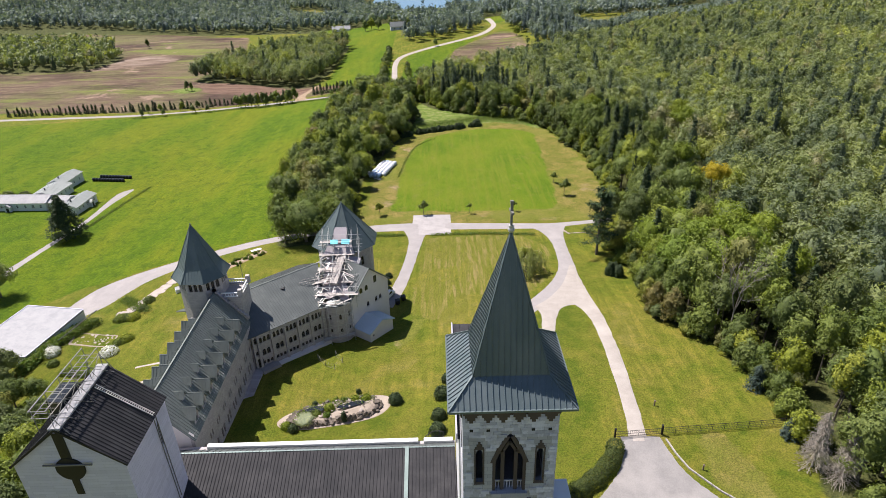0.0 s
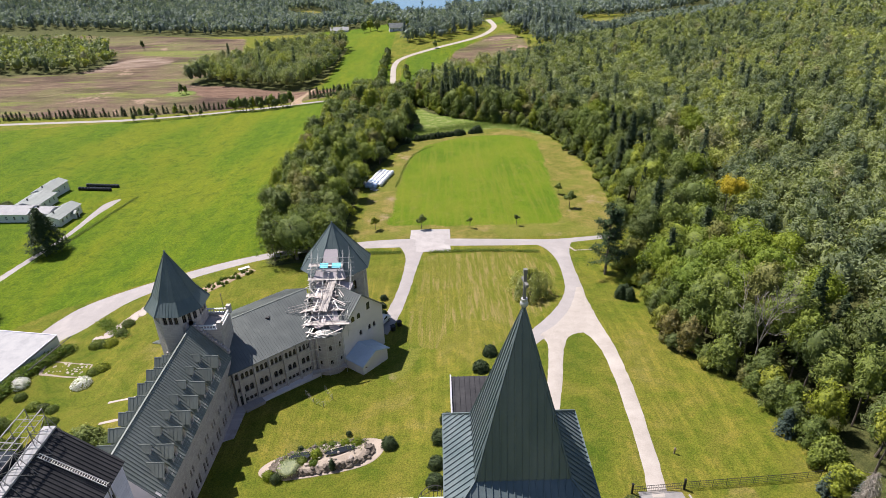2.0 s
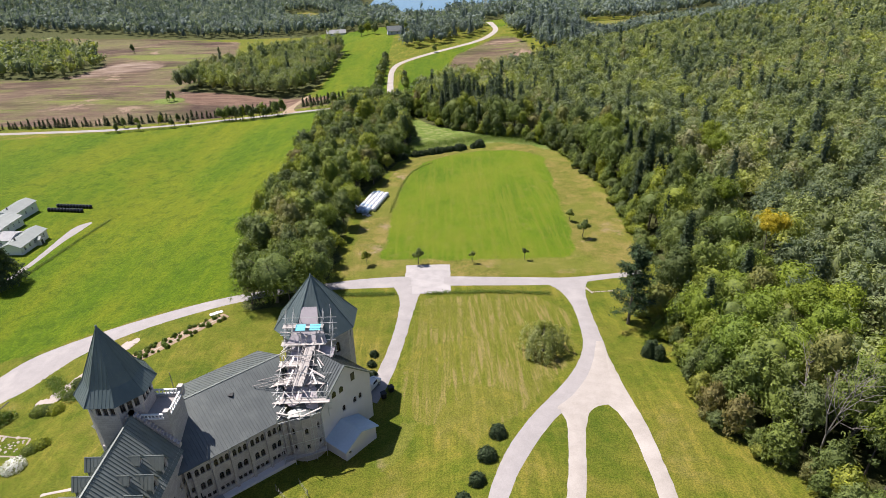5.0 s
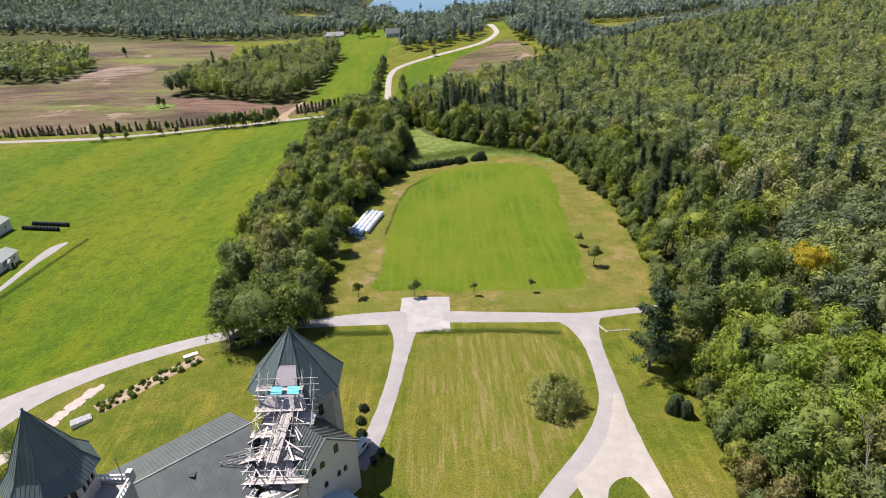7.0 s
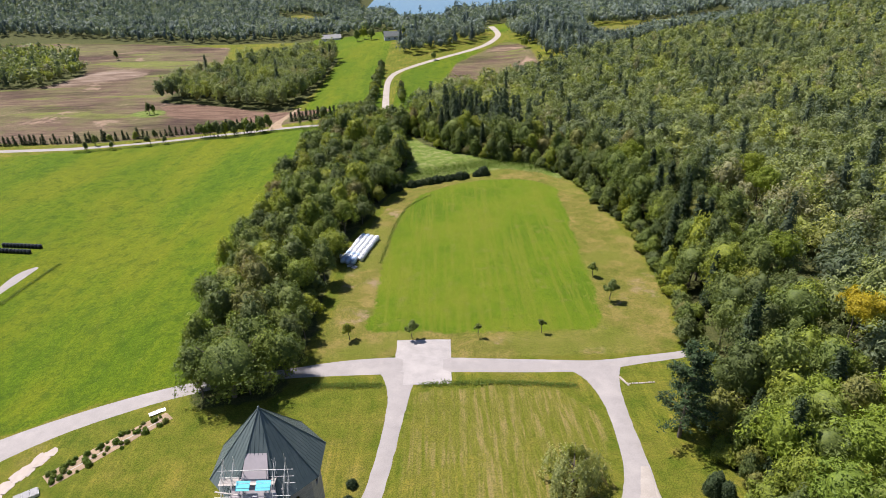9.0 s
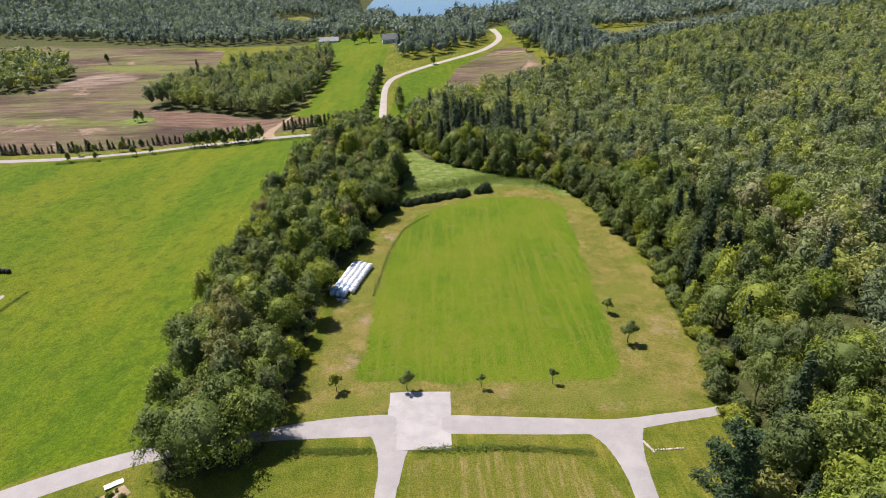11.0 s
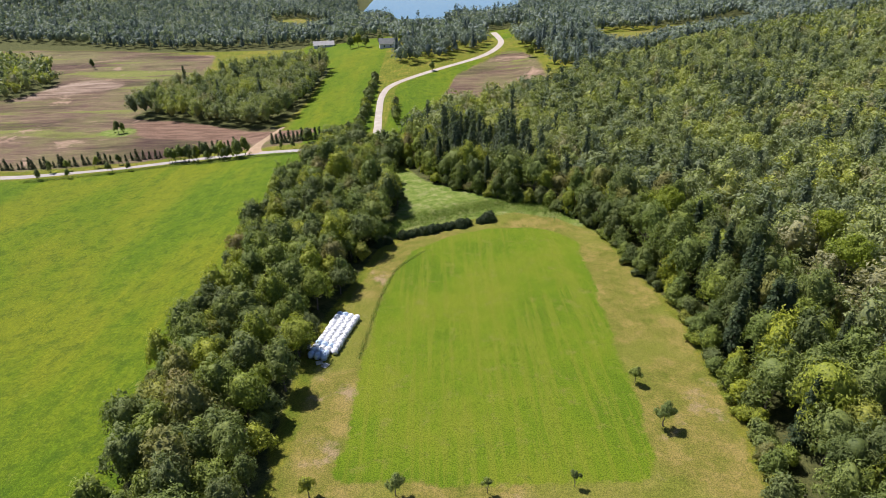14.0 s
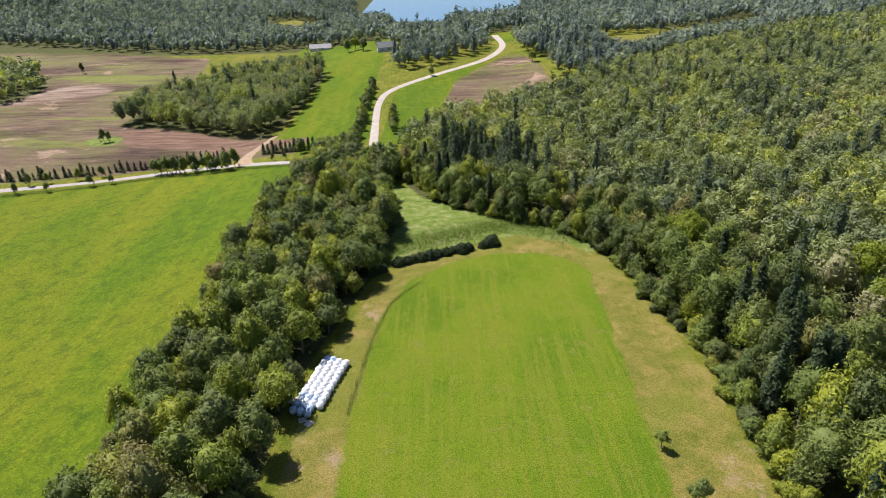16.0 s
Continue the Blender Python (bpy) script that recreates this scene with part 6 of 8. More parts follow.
def young(p, h):
    """Heights of trees where young growth stands before a clearing."""
    for way, poly in (((0.0, 1.0), CLEAR[0]), ((0.25, 0.97), CLEAR[1]), ((0.0, 1.0), CLEAR[4])):
        for s in (110, 90, 70, 50, 30, 15):
            hit = inside(poly, p[:, 0] + way[0] * s, p[:, 1] + way[1] * s)
            h = np.where(hit, np.minimum(h, 2.5 + 0.11 * s), h)
    return h


def sizes(n, h, r):
    return h * rng.uniform(0.74, 1.2, n), r * rng.uniform(0.72, 1.28, n)


deep = scatter(EASTWOOD, 7.2, rng, (-12, 520, 10, 760))
done = np.array([tuple(p) for p in near])
far_d = np.array([np.min(np.hypot(done[:, 0] - p[0], done[:, 1] - p[1])) for p in deep])
side = np.abs(deep[:, 0]) < 40 + (deep[:, 1] + 10) * 0.95
deep = deep[(far_d > 4.4) & side]

deep_h, deep_r = sizes(len(deep), 15.0, 4.2)
forest("woodland", "dense mixed green wood on the rising hillside", deep, young(deep, deep_h), deep_r, FAR_HAZE_LEAF, lod)
gr = scatter(GROVE, 7.0, rng)
forest("woodland", "grove of tall green trees between ploughed land and meadow", gr, *sizes(len(gr), 18, 4.4), FAR_HAZE_LEAF, lambda d: (28, 11, 1.1), 0.03)
lw = scatter(LEFTWOOD, 8.5, rng, (-480, -280, 520, 700))
forest("woodland", "green wood behind the ploughed land", lw, *sizes(len(lw), 16, 5), FAR_HAZE_LEAF, lod)
FARLAND = [(-1000, 770), (-440, 775), (-355, 752), (-300, 722), (-200, 697), (-128, 716), (-60, 668), (-30, 640), (-30, 556), (-6, 558), (28, 596), (45, 622), (48, 700), (66, 700), (66, 612), (78, 560), (80, 500), (100, 505), (126, 532), (152, 558), (225, 606), (330, 660), (700, 850), (1000, 1000), (1000, 1600), (190, 1480), (150, 1300), (110, 1240), (40, 1165), (-60, 1150), (-140, 1260), (-165, 1480), (-1000, 1700)]
fl = scatter(FARLAND, 9.0, rng)
ok = np.abs(fl[:, 0]) < 50 + fl[:, 1] * 0.8
for c in CLEAR:
    ok &= ~inside(c, fl[:, 0], fl[:, 1])
fl = fl[ok]
fl_h, fl_r = sizes(len(fl), 16, 5.0)
forest("woodland", "distant dark green woods towards the lake, tinted by blue haze", fl, young(fl, fl_h), fl_r, DISTANT_HAZE_LEAF, lod, 0.16)

# ---------------------------------------------------------------- single trees and shrubs
YOUNG = "young trees along the mown field"
y1 = broadleaf(31, 1.15, 2.4, 1.5, "young round-headed tree on the field's mown edge", lumps=16, leaves=34, size=0.34, group=YOUNG, name="young_tree")
y2 = broadleaf(32, 0.6, 1.9, 1.4, "thin young sapling on the field's mown edge", lumps=10, leaves=22, size=0.3, group=YOUNG, name="young_tree")
for proto, x, y, s in ((y1, -18.5, 165.6, 0.95), (y1, -5.4, 165.5, 1.08), (y2, 8.2, 165.5, 1.05), (y2, 21.4, 166.2, 1.0), (y1, 38.9, 178.6, 1.3), (y1, 37.6, 190.2, 0.95)):
    set_down(proto, x, y, s, 40 * x)
set_down(broadleaf(33, 7.6, 13.5, 1.0, "huge dark green oak overhanging the drive", name="oak_tree", lumps=360, leaves=22, size=0.5, skirt=0.75), -37.0, 148.2, 1, 30)
set_down(broadleaf(34, 5.2, 11.5, 1.0, "large bushy maple beside the great oak", name="maple_tree", lumps=200, leaves=20, skirt=0.7), -31.5, 153.5, 1, 130)
set_down(conifer(35, 14.5, 6.4, "large dark spreading conifer beside the shed drive", whorls=22, per=38, size=0.9, droop=-0.05, clear=0.12), -120.6, 177.6, 1, 0)
set_down(broadleaf(36, 5.0, 9.0, 1.5, "dark leafy tree by the farm drive", lumps=80, leaves=16), -117.8, 139, 1, 0)
set_down(broadleaf(37, 3.3, 5.6, 12.6, "autumn-yellow tree standing out of the wood", mat=YELLOW, lumps=70, leaves=16), 70.0, 145.5, 0.84, 0)
for i, (x, y) in enumerate(((86.5, 211), (90, 226), (63.5, 118), (74, 176), (66, 100), (62.5, 250))):
    if i == 0:
        lime = broadleaf(38, 4.4, 7.5, 8.5, "bright lime-green tree in the wood", mat=LIME, lumps=70, leaves=16, group="lime-green trees")
    set_down(lime, x, y, 0.9 + 0.05 * (i % 3), 70 * i)

BRIGHT = make_leaves("bright_maple_leaves", [(0.0, (0.215, 0.290, 0.034)), (0.5, (0.270, 0.330, 0.036)), (1.0, (0.180, 0.255, 0.040))], (0.085, 0.125, 0.022), 0.3)
MAPLES = "bright green maples of the hillside wood"
for i, (x, y, s) in enumerate(((48.0, 124.6, 1.0), (57.2, 132.3, 0.95), (56.4, 120.7, 1.05), (49.6, 113.4, 1.0), (67.5, 130.4, 1.0), (55.5, 107.8, 1.05), (64, 114, 1.1), (62, 124, 0.95), (71, 121, 1.0), (60, 101, 1.0))):
    if i == 0:
        maple = broadleaf(39, 4.6, 11.5, 3.5, "spreading bright yellow-green maple in the wood", mat=BRIGHT, lumps=130, leaves=14, size=0.6, skirt=0.4, name="maple_tree", group=MAPLES)
    set_down(maple, x, y, s, 57 * i)


def willow(x, y):
    """A weeping willow: a domed head from which strands of narrow leaves hang."""
    rg = np.random.default_rng(41)
    t = thing("willow", "grey-green weeping willow on the striped lawn", "tree")
    pts, nrm = [], []
    for k in range(210):
        a, q = rg.uniform(0, 2 * math.pi), rg.uniform(0.15, 1.0) ** 0.6
        lobe = 1 + 0.22 * math.sin(3 * a + 1) + 0.12 * math.sin(7 * a)
        r = 4.1 * q * lobe
        top = 5.9 - 2.1 * q ** 2 + rg.normal(0, 0.3)
        low = max(0.5, top - rg.uniform(1.2, 3.8) * (0.5 + q))
        for z in np.arange(low, top, 0.26):
            f = (top - z) / 3
            pts.append((math.cos(a) * r * (1 + 0.06 * f) + rg.normal(0, 0.12), math.sin(a) * r * (1 + 0.06 * f) + rg.normal(0, 0.12), z))
            nrm.append((math.cos(a), math.sin(a), 0.5))
    v = leaf_quads(np.array(pts), np.array(nrm), 0.46, rg, 0.5)
    link("crown", leaf_mesh("crown", v, WILLOW), WILLOW, t)
    trunk(t, rg, 4.2, 0.34, 7, 3.2)
    t.matrix_world = pose(x, y, ground_at(x, y))


willow(19.4, 125.2)


def white_pine(x, y):
    """A tall white pine with open, level layers of boughs."""
    rg = np.random.default_rng(43)
    t = thing("white_pine", "tall white pine with layered blue-green boughs", "tree")
    pts, nrm, bm = [], [], bmesh.new()
    cone(bm, Vector((0, 0, -0.4)), Vector((0.2, 0, 17.5)), 0.36, 0.05, 8)
    for k in range(46):
        z = 3.2 + 14.2 * (k / 46) + rg.uniform(-0.3, 0.3)
        a, reach = rg.uniform(0, 2 * math.pi), (5.0 - 3.7 * max(0, (z - 6) / 12)) * rg.uniform(0.6, 1.1)
        tip = Vector((math.cos(a) * reach, math.sin(a) * reach, z + 0.5))
        cone(bm, Vector((0, 0, z)), tip, 0.07, 0.02, 4)
        for _ in range(60):
            q = rg.uniform(0.2, 1.05)
            pts.append((math.cos(a) * reach * q + rg.normal(0, 0.42), math.sin(a) * reach * q + rg.normal(0, 0.42), z + 0.5 * q + rg.normal(0, 0.22)))
            nrm.append((0, 0, 1))
    link("crown", leaf_mesh("crown", leaf_quads(np.array(pts), np.array(nrm), 0.55, rg, 0.55), PINE), PINE, t)
    part("trunk", bm, BARK, t)
    t.matrix_world = pose(x, y, ground_at(x, y))


white_pine(38.4, 134.4)


def bush(seed, r, h, label, mat=NEEDLE, name="bush", group="", lumps=14, leaves=70, size=0.3):
    """A clipped or rounded shrub that leafs to the ground."""
    rg = np.random.default_rng(seed)
    t = thing(name, label, "shrub", group)
    v = rg.normal(0, 1, (lumps * leaves, 3))
    v /= np.linalg.norm(v, axis=1)[:, None]
    v[:, 2] = np.abs(v[:, 2]) - 0.12
    bulge = 1 + 0.12 * np.sin(v[:, 0] * 6 + seed) * np.sin(v[:, 1] * 5)
    p = v * bulge[:, None] * rg.uniform(0.82, 1.03, (len(v), 1)) * np.array([r, r, h]) + np.array([0, 0, 0.1])
    core = DOME * rg.uniform(0.72, 0.95, (len(DOME), 1)) * np.array([r, r, h]) + np.array([0, 0, 0.1])
    link("foliage", leaf_mesh("foliage", leaf_quads(p, v + 0.1, size, rg, 0.5), mat, None, (core, DOME_FACES)), mat, t)
    bm = bmesh.new()
    cone(bm, Vector((0, 0, -0.3)), Vector((0, 0, h * 0.7)), 0.12, 0.05)
    part("stem", bm, BARK, t)
    return t


SHRUBS = "round clipped shrubs along the lawn"
ball = bush(51, 1.35, 1.9, "dark green rounded yew on the lawn", group=SHRUBS, lumps=16)
for x, y, s in ((8.6, 102.0, 1.0), (6.6, 97.2, 1.05), (4.8, 92.6, 0.9), (2.6, 89.0, 0.95), (0.4, 84.4, 0.9), (-0.8, 80.4, 1.05), (-8.8, 80.2, 0.9), (-1.4, 75.0, 0.9), (-1.6, 71.5, 0.95)):
    set_down(ball, x, y, s, 60 * x)
dark = bush(52, 1.3, 3.4, "dark upright yew at the wood's edge", group="upright yews", lumps=20)
for x, y, s in ((38.8, 122.6, 1.0), (40.4, 121.6, 0.92), (40.0, 123.8, 0.85)):
    set_down(dark, x, y, s, 50 * x)
JUNI = "dark shrubs at the end of the field"
jun = bush(53, 1.7, 2.3, "dark green shrub in the hedge row", group=JUNI, lumps=18, size=0.42)
for k in range(13):
    f = k / 12
    x, y = -9 + 25.4 * f, 259.4 + 10.8 * f ** 0.9
    if k != 10:
        set_down(jun, x + rng.uniform(-0.3, 0.3), y + rng.uniform(-0.4, 0.4), rng.uniform(0.75, 1.15), 77 * k)
for x, y, s in ((-16, 254.6, 1.25), (-13.4, 256.2, 1.0), (16.8, 270.8, 1.3)):
    set_down(jun, x, y, s, 9 * y)
blue = conifer(54, 4.6, 1.7, "blue spruce on the lawn's edge", mat=BLUE, whorls=18, per=20, size=0.42, group="blue spruces", clear=0.02, droop=0.12)
set_down(blue, 51.0, 78.0, 1, 0), set_down(blue, 50.6, 66.4, 0.9, 80), set_down(blue, 53.4, 64, 0.95, 10)


def dead_conifer(x, y, h, seed):
    """A dead grey spruce: bare boughs with fine twigs that droop."""
    rg = np.random.default_rng(seed)
    t = thing("dead_spruce", "dead grey spruce with bare drooping twigs", "tree")
    bm = bmesh.new()
    cone(bm, Vector((0, 0, -0.4)), Vector((0, 0, h)), 0.2, 0.02)
    part("trunk", bm, DEADWOOD, t)
    bm = bmesh.new()
    for k in range(230):
        f = rg.uniform(0.05, 1)
        a, reach = rg.uniform(0, 2 * math.pi), 2.3 * (1 - f) ** 0.8 + 0.25
        base = Vector((0, 0, h * f))
        tip = base + Vector((math.cos(a) * reach, math.sin(a) * reach, -0.25 * reach))
        add_beam(bm, base, tip, 0.05, 0.05, 3)
        for _ in range(7):
            q = base.lerp(tip, rg.uniform(0.3, 1))
            add_beam(bm, q, q + Vector((rg.normal(0, 0.3), rg.normal(0, 0.3), -rg.uniform(0.2, 0.7))), 0.035, 0.035, 3)
    part("dead_crown", bm, DEADWOOD, t)
    t.matrix_world = pose(x, y, ground_at(x, y))


dead_conifer(50.6, 60.6, 10.0, 61)
dead_conifer(52.6, 57.6, 9.0, 62)


def bare_tree(x, y, h, seed):
    """A leafless grey tree whose limbs stand out of the wood."""
    rg = np.random.default_rng(seed)
    t = thing("bare_tree", "bare grey tree among the leafy crowns", "tree")
    bm = bmesh.new()

    def limb(a, d, length, r, depth):
        b = a + d * length
        cone(bm, a, b, r, r * 0.6, 4)
        if depth:
            for _ in range(3):
                e = (d + Vector((rg.normal(0, 0.45), rg.normal(0, 0.45), rg.normal(0.1, 0.2)))).normalized()
                limb(b, e, length * rg.uniform(0.55, 0.8), r * 0.6, depth - 1)

    limb(Vector((0, 0, -0.4)), Vector((0, 0, 1)), h * 0.42, 0.2, 4)
    part("trunk", bm, BARE_WOOD, t)
    t.matrix_world = pose(x, y, ground_at(x, y))


bare_tree(51.5, 95.5, 17, 63)
bare_tree(53.0, 93.0, 15.5, 64)
# trees west of the pale church
WEST = "trees on the west slope"
wt = broadleaf(71, 3.2, 6.0, 1.5, "leafy green tree on the west slope", lumps=70, leaves=16, group=WEST, skirt=0.4)
for x, y, s in ((-55.2, 80.4, 0.85), (-52.2, 79.6, 0.7), (-58, 71, 0.95), (-62, 66, 1.0), (-66, 72, 1.0), (-70, 80, 0.9), (-60, 58, 1.0), (-56, 52, 1.05), (-66, 58, 1.0), (-74, 66, 1), (-78, 74, 0.9), (-80, 84, 0.85), (-86, 92, 0.9), (-53, 62, 0.8), (-80.4, 88, 0.85), (-76.8, 89.5, 0.7), (-70.5, 74.6, 1.0), (-68.6, 80.3, 0.75), (-65.8, 64, 1.05), (-77.3, 80.9, 0.9), (-88, 98, 0.9), (-73, 84, 0.6)):
    set_down(wt, x, y, s, 33 * x)

# ---------------------------------------------------------------- far rows and clumps
CEDARS = "young cedars along the country road"
ced = conifer(81, 5.2, 1.35, "young dark cedar beside the country road", whorls=11, per=11, size=0.55, group=CEDARS, clear=0.02)
for k in range(64):
    x = -262 + k * 2.55
    y = float(np.interp(x, (-300, -190, -165, -137, -124, -108), (368, 374, 379, 387, 391.5, 398)))
    set_down(ced, x + rng.uniform(-0.7, 0.7), y + rng.uniform(-0.9, 0.9) + 1.5, rng.uniform(0.6, 1.2), 50 * k)
for k in range(12):
    set_down(ced, -80 + k * 2.3, 394 - k * 0.75 + rng.uniform(-0.8, 0.8), rng.uniform(0.9, 1.3), 40 * k)
BIRCH = "slim birches beside the country road"
bir = broadleaf(82, 1.7, 9.0, 0.6, "slim leafy birch beside the country road", lumps=40, leaves=12, size=0.6, skirt=0.8, group=BIRCH, name="birch_tree")
for k in range(22):
    set_down(bir, -126 + k * 1.75 + rng.uniform(-0.8, 0.8), 381 + rng.uniform(-3, 3) - 0.15 * k, rng.uniform(0.75, 1.25), 31 * k)
for x, y, s in ((-175, 357, 0.7), (-163, 359, 0.6), (-148, 365, 0.7), (-140, 368, 0.6), (-178, 438, 1.0), (-175.5, 439, 0.8), (-280, 617, 1.1), (-176, 368, 0.8), (-158, 375, 0.75), (-170, 371, 0.7), (-150, 379, 0.7), (-66, 376, 0.5), (-72, 379, 0.5)):
    set_down(bir, x, y, s, 17 * x)
LANE = "trees lining the gravel lane"
lane = broadleaf(83, 2.2, 7.5, 0.5, "leafy tree lining the gravel lane", lumps=50, leaves=11, size=0.7, group=LANE, name="lane_tree", skirt=0.5)
for k in range(30):
    y = 384 + k * 4.6
    set_down(lane, -35.5 - (k % 3) * 1.0 + rng.uniform(-0.8, 0.8) - max(0, y - 400) * 0.025, y, rng.uniform(0.65, 1.15), 41 * k)
for k in range(9):
    set_down(lane, -19.5 - k * 0.35 + rng.uniform(-0.6, 0.6), 404 + k * 5.5, rng.uniform(0.6, 1.0), 23 * k)
for x, y, s in ((-1.5, 536, 0.9), (-36, 380, 1.0), (-40, 384, 1.0), (-46, 380, 0.9), (-60, 383, 1.0), (-58, 640, 1.6), (-72, 650, 1.5), (-66, 655, 1.6), (-46, 648, 1.2), (-27, 640, 1.5), (-17, 632, 1.3), (70, 560, 1.2), (76, 575, 1.4)):
    set_down(lane, x, y, s, 13 * x)
clump = scatter([(-31, 352), (-22, 326), (-12, 326), (-13, 346), (-20, 350), (-26, 352)], 5.0, rng)
for k, (x, y) in enumerate(clump):
    set_down(lane, x, y, rng.uniform(1.2, 1.7), 19 * k)


def tall_grass(name, label, line, width, n, height, mat, seed):
    """A band of tall weeds along a line on the ground."""
    rg = np.random.default_rng(seed)
    line = np.array(line, float)
    d = np.concatenate([[0], np.cumsum(np.hypot(*np.diff(line, axis=0).T))])
    s = rg.uniform(0, d[-1], n)
    x, y = np.interp(s, d, line[:, 0]) + rg.normal(0, width / 2, n), np.interp(s, d, line[:, 1]) + rg.normal(0, width / 2, n)
    p = np.stack([x, y, land(x, y) + rg.uniform(0.05, height, n)], -1)
    v = leaf_quads(p, np.tile((0.0, -0.3, 0.8), (n, 1)), 0.12 + height * 0.4, rg, 0.8)
    return tagged(link(name, leaf_mesh(name, v, mat, np.repeat(rg.uniform(0, 1, n), 9)), mat), label, "weeds", kind="stuff")


WEED = make_leaves("ditch_weeds", [(0.0, (0.085, 0.145, 0.020)), (0.6, (0.13, 0.19, 0.030)), (1.0, (0.20, 0.21, 0.060))], (0.060, 0.105, 0.016), 0.3)
tall_grass("weeds", "tall green weeds in the field's ditch", [(-14.8, 200), (-12.7, 224), (-10, 238.5), (-5, 247), (-1.8, 250.5)], 0.6, 900, 0.3, WEED, 91)
tall_grass("weeds", "lush green weeds in the roadside ditch", [(-25.4, 150.2), (-18, 150.2), (-10.6, 150)], 0.9, 800, 0.45, WEED, 92)
tall_grass("weeds", "lush green weeds in the roadside ditch", [(-3.4, 149.8), (8, 150), (18, 149.4), (25, 148.2)], 0.8, 1200, 0.45, WEED, 93)
tall_grass("weeds", "rank grasses at the end of the field", [(-14, 268), (2, 276), (18, 284), (32, 284), (40, 274)], 7, 6000, 0.7, WEED, 94)
tall_grass("weeds", "rank yellow-green weeds by the flat-roofed barn", [(-80.6, 117.5), (-82.6, 110), (-84.2, 102.5), (-85.5, 98)], 1.5, 3600, 1.2, WEED, 95)
tall_grass("weeds", "weeds on the verge of the drive", [(-79, 129), (-74, 124), (-70, 121)], 1.5, 900, 0.6, WEED, 96)
tall_grass("weeds", "weeds on the verge of the shed drive", [(-114.7, 225), (-116.8, 205), (-118.8, 186), (-121.4, 170)], 0.7, 1400, 0.5, WEED, 97)
tall_grass("weeds", "bushy field margin along the country road", [(-180, 354), (-150, 363), (-120, 376), (-84, 373), (-56, 362)], 1.6, 2600, 0.8, WEED, 98)


# ---------------------------------------------------------------- hedge, gate and fence
def hedge():
    rg = np.random.default_rng(101)
    t = thing("clipped_hedge", "long clipped green hedge beside the asphalt forecourt", "hedge")
    line = np.array([(24.6, 65.6), (23.2, 62.6), (20.6, 59.6), (17, 56.8), (13.5, 53.6), (10.5, 49)])
    d = np.concatenate([[0], np.cumsum(np.hypot(*np.diff(line, axis=0).T))])
    n = 5200
    s = rg.uniform(0, d[-1], n)
    a = rg.uniform(-0.1, math.pi + 0.1, n)
    x, y = np.interp(s, d, line[:, 0]), np.interp(s, d, line[:, 1])
    x2, y2 = np.interp(s + 0.1, d, line[:, 0]), np.interp(s + 0.1, d, line[:, 1])
    ux, uy = x2 - x, y2 - y
    L = np.hypot(ux, uy) + 1e-6
    off = np.cos(a) * 1.15 * (1 + 0.1 * np.sin(s * 1.7))
    p = np.stack([x - uy / L * off, y + ux / L * off, land(x, y) + 0.15 + np.abs(np.sin(a)) ** 0.6 * 1.35 * (1 + 0.06 * np.sin(s * 2.3))], -1)
    nrm = np.stack([-uy / L * np.cos(a), ux / L * np.cos(a), np.sin(a)], -1)
    HEDGE = make_leaves("hedge_leaves", [(0.0, (0.075, 0.100, 0.030)), (1.0, (0.095, 0.120, 0.036))], (0.035, 0.055, 0.016), 0.25)
    link("foliage", leaf_mesh("foliage", leaf_quads(p, nrm, 0.26, rg, 0.5), HEDGE), HEDGE, t)
    bm = bmesh.new()
    for q in np.arange(0.5, d[-1], 1.2):
        px, py = float(np.interp(q, d, line[:, 0])), float(np.interp(q, d, line[:, 1]))
        cone(bm, Vector((px, py, ground_at(px, py) - 0.3)), Vector((px, py, ground_at(px, py) + 0.9)), 0.08, 0.03, 5)
    part("stems", bm, BARK, t)


hedge()


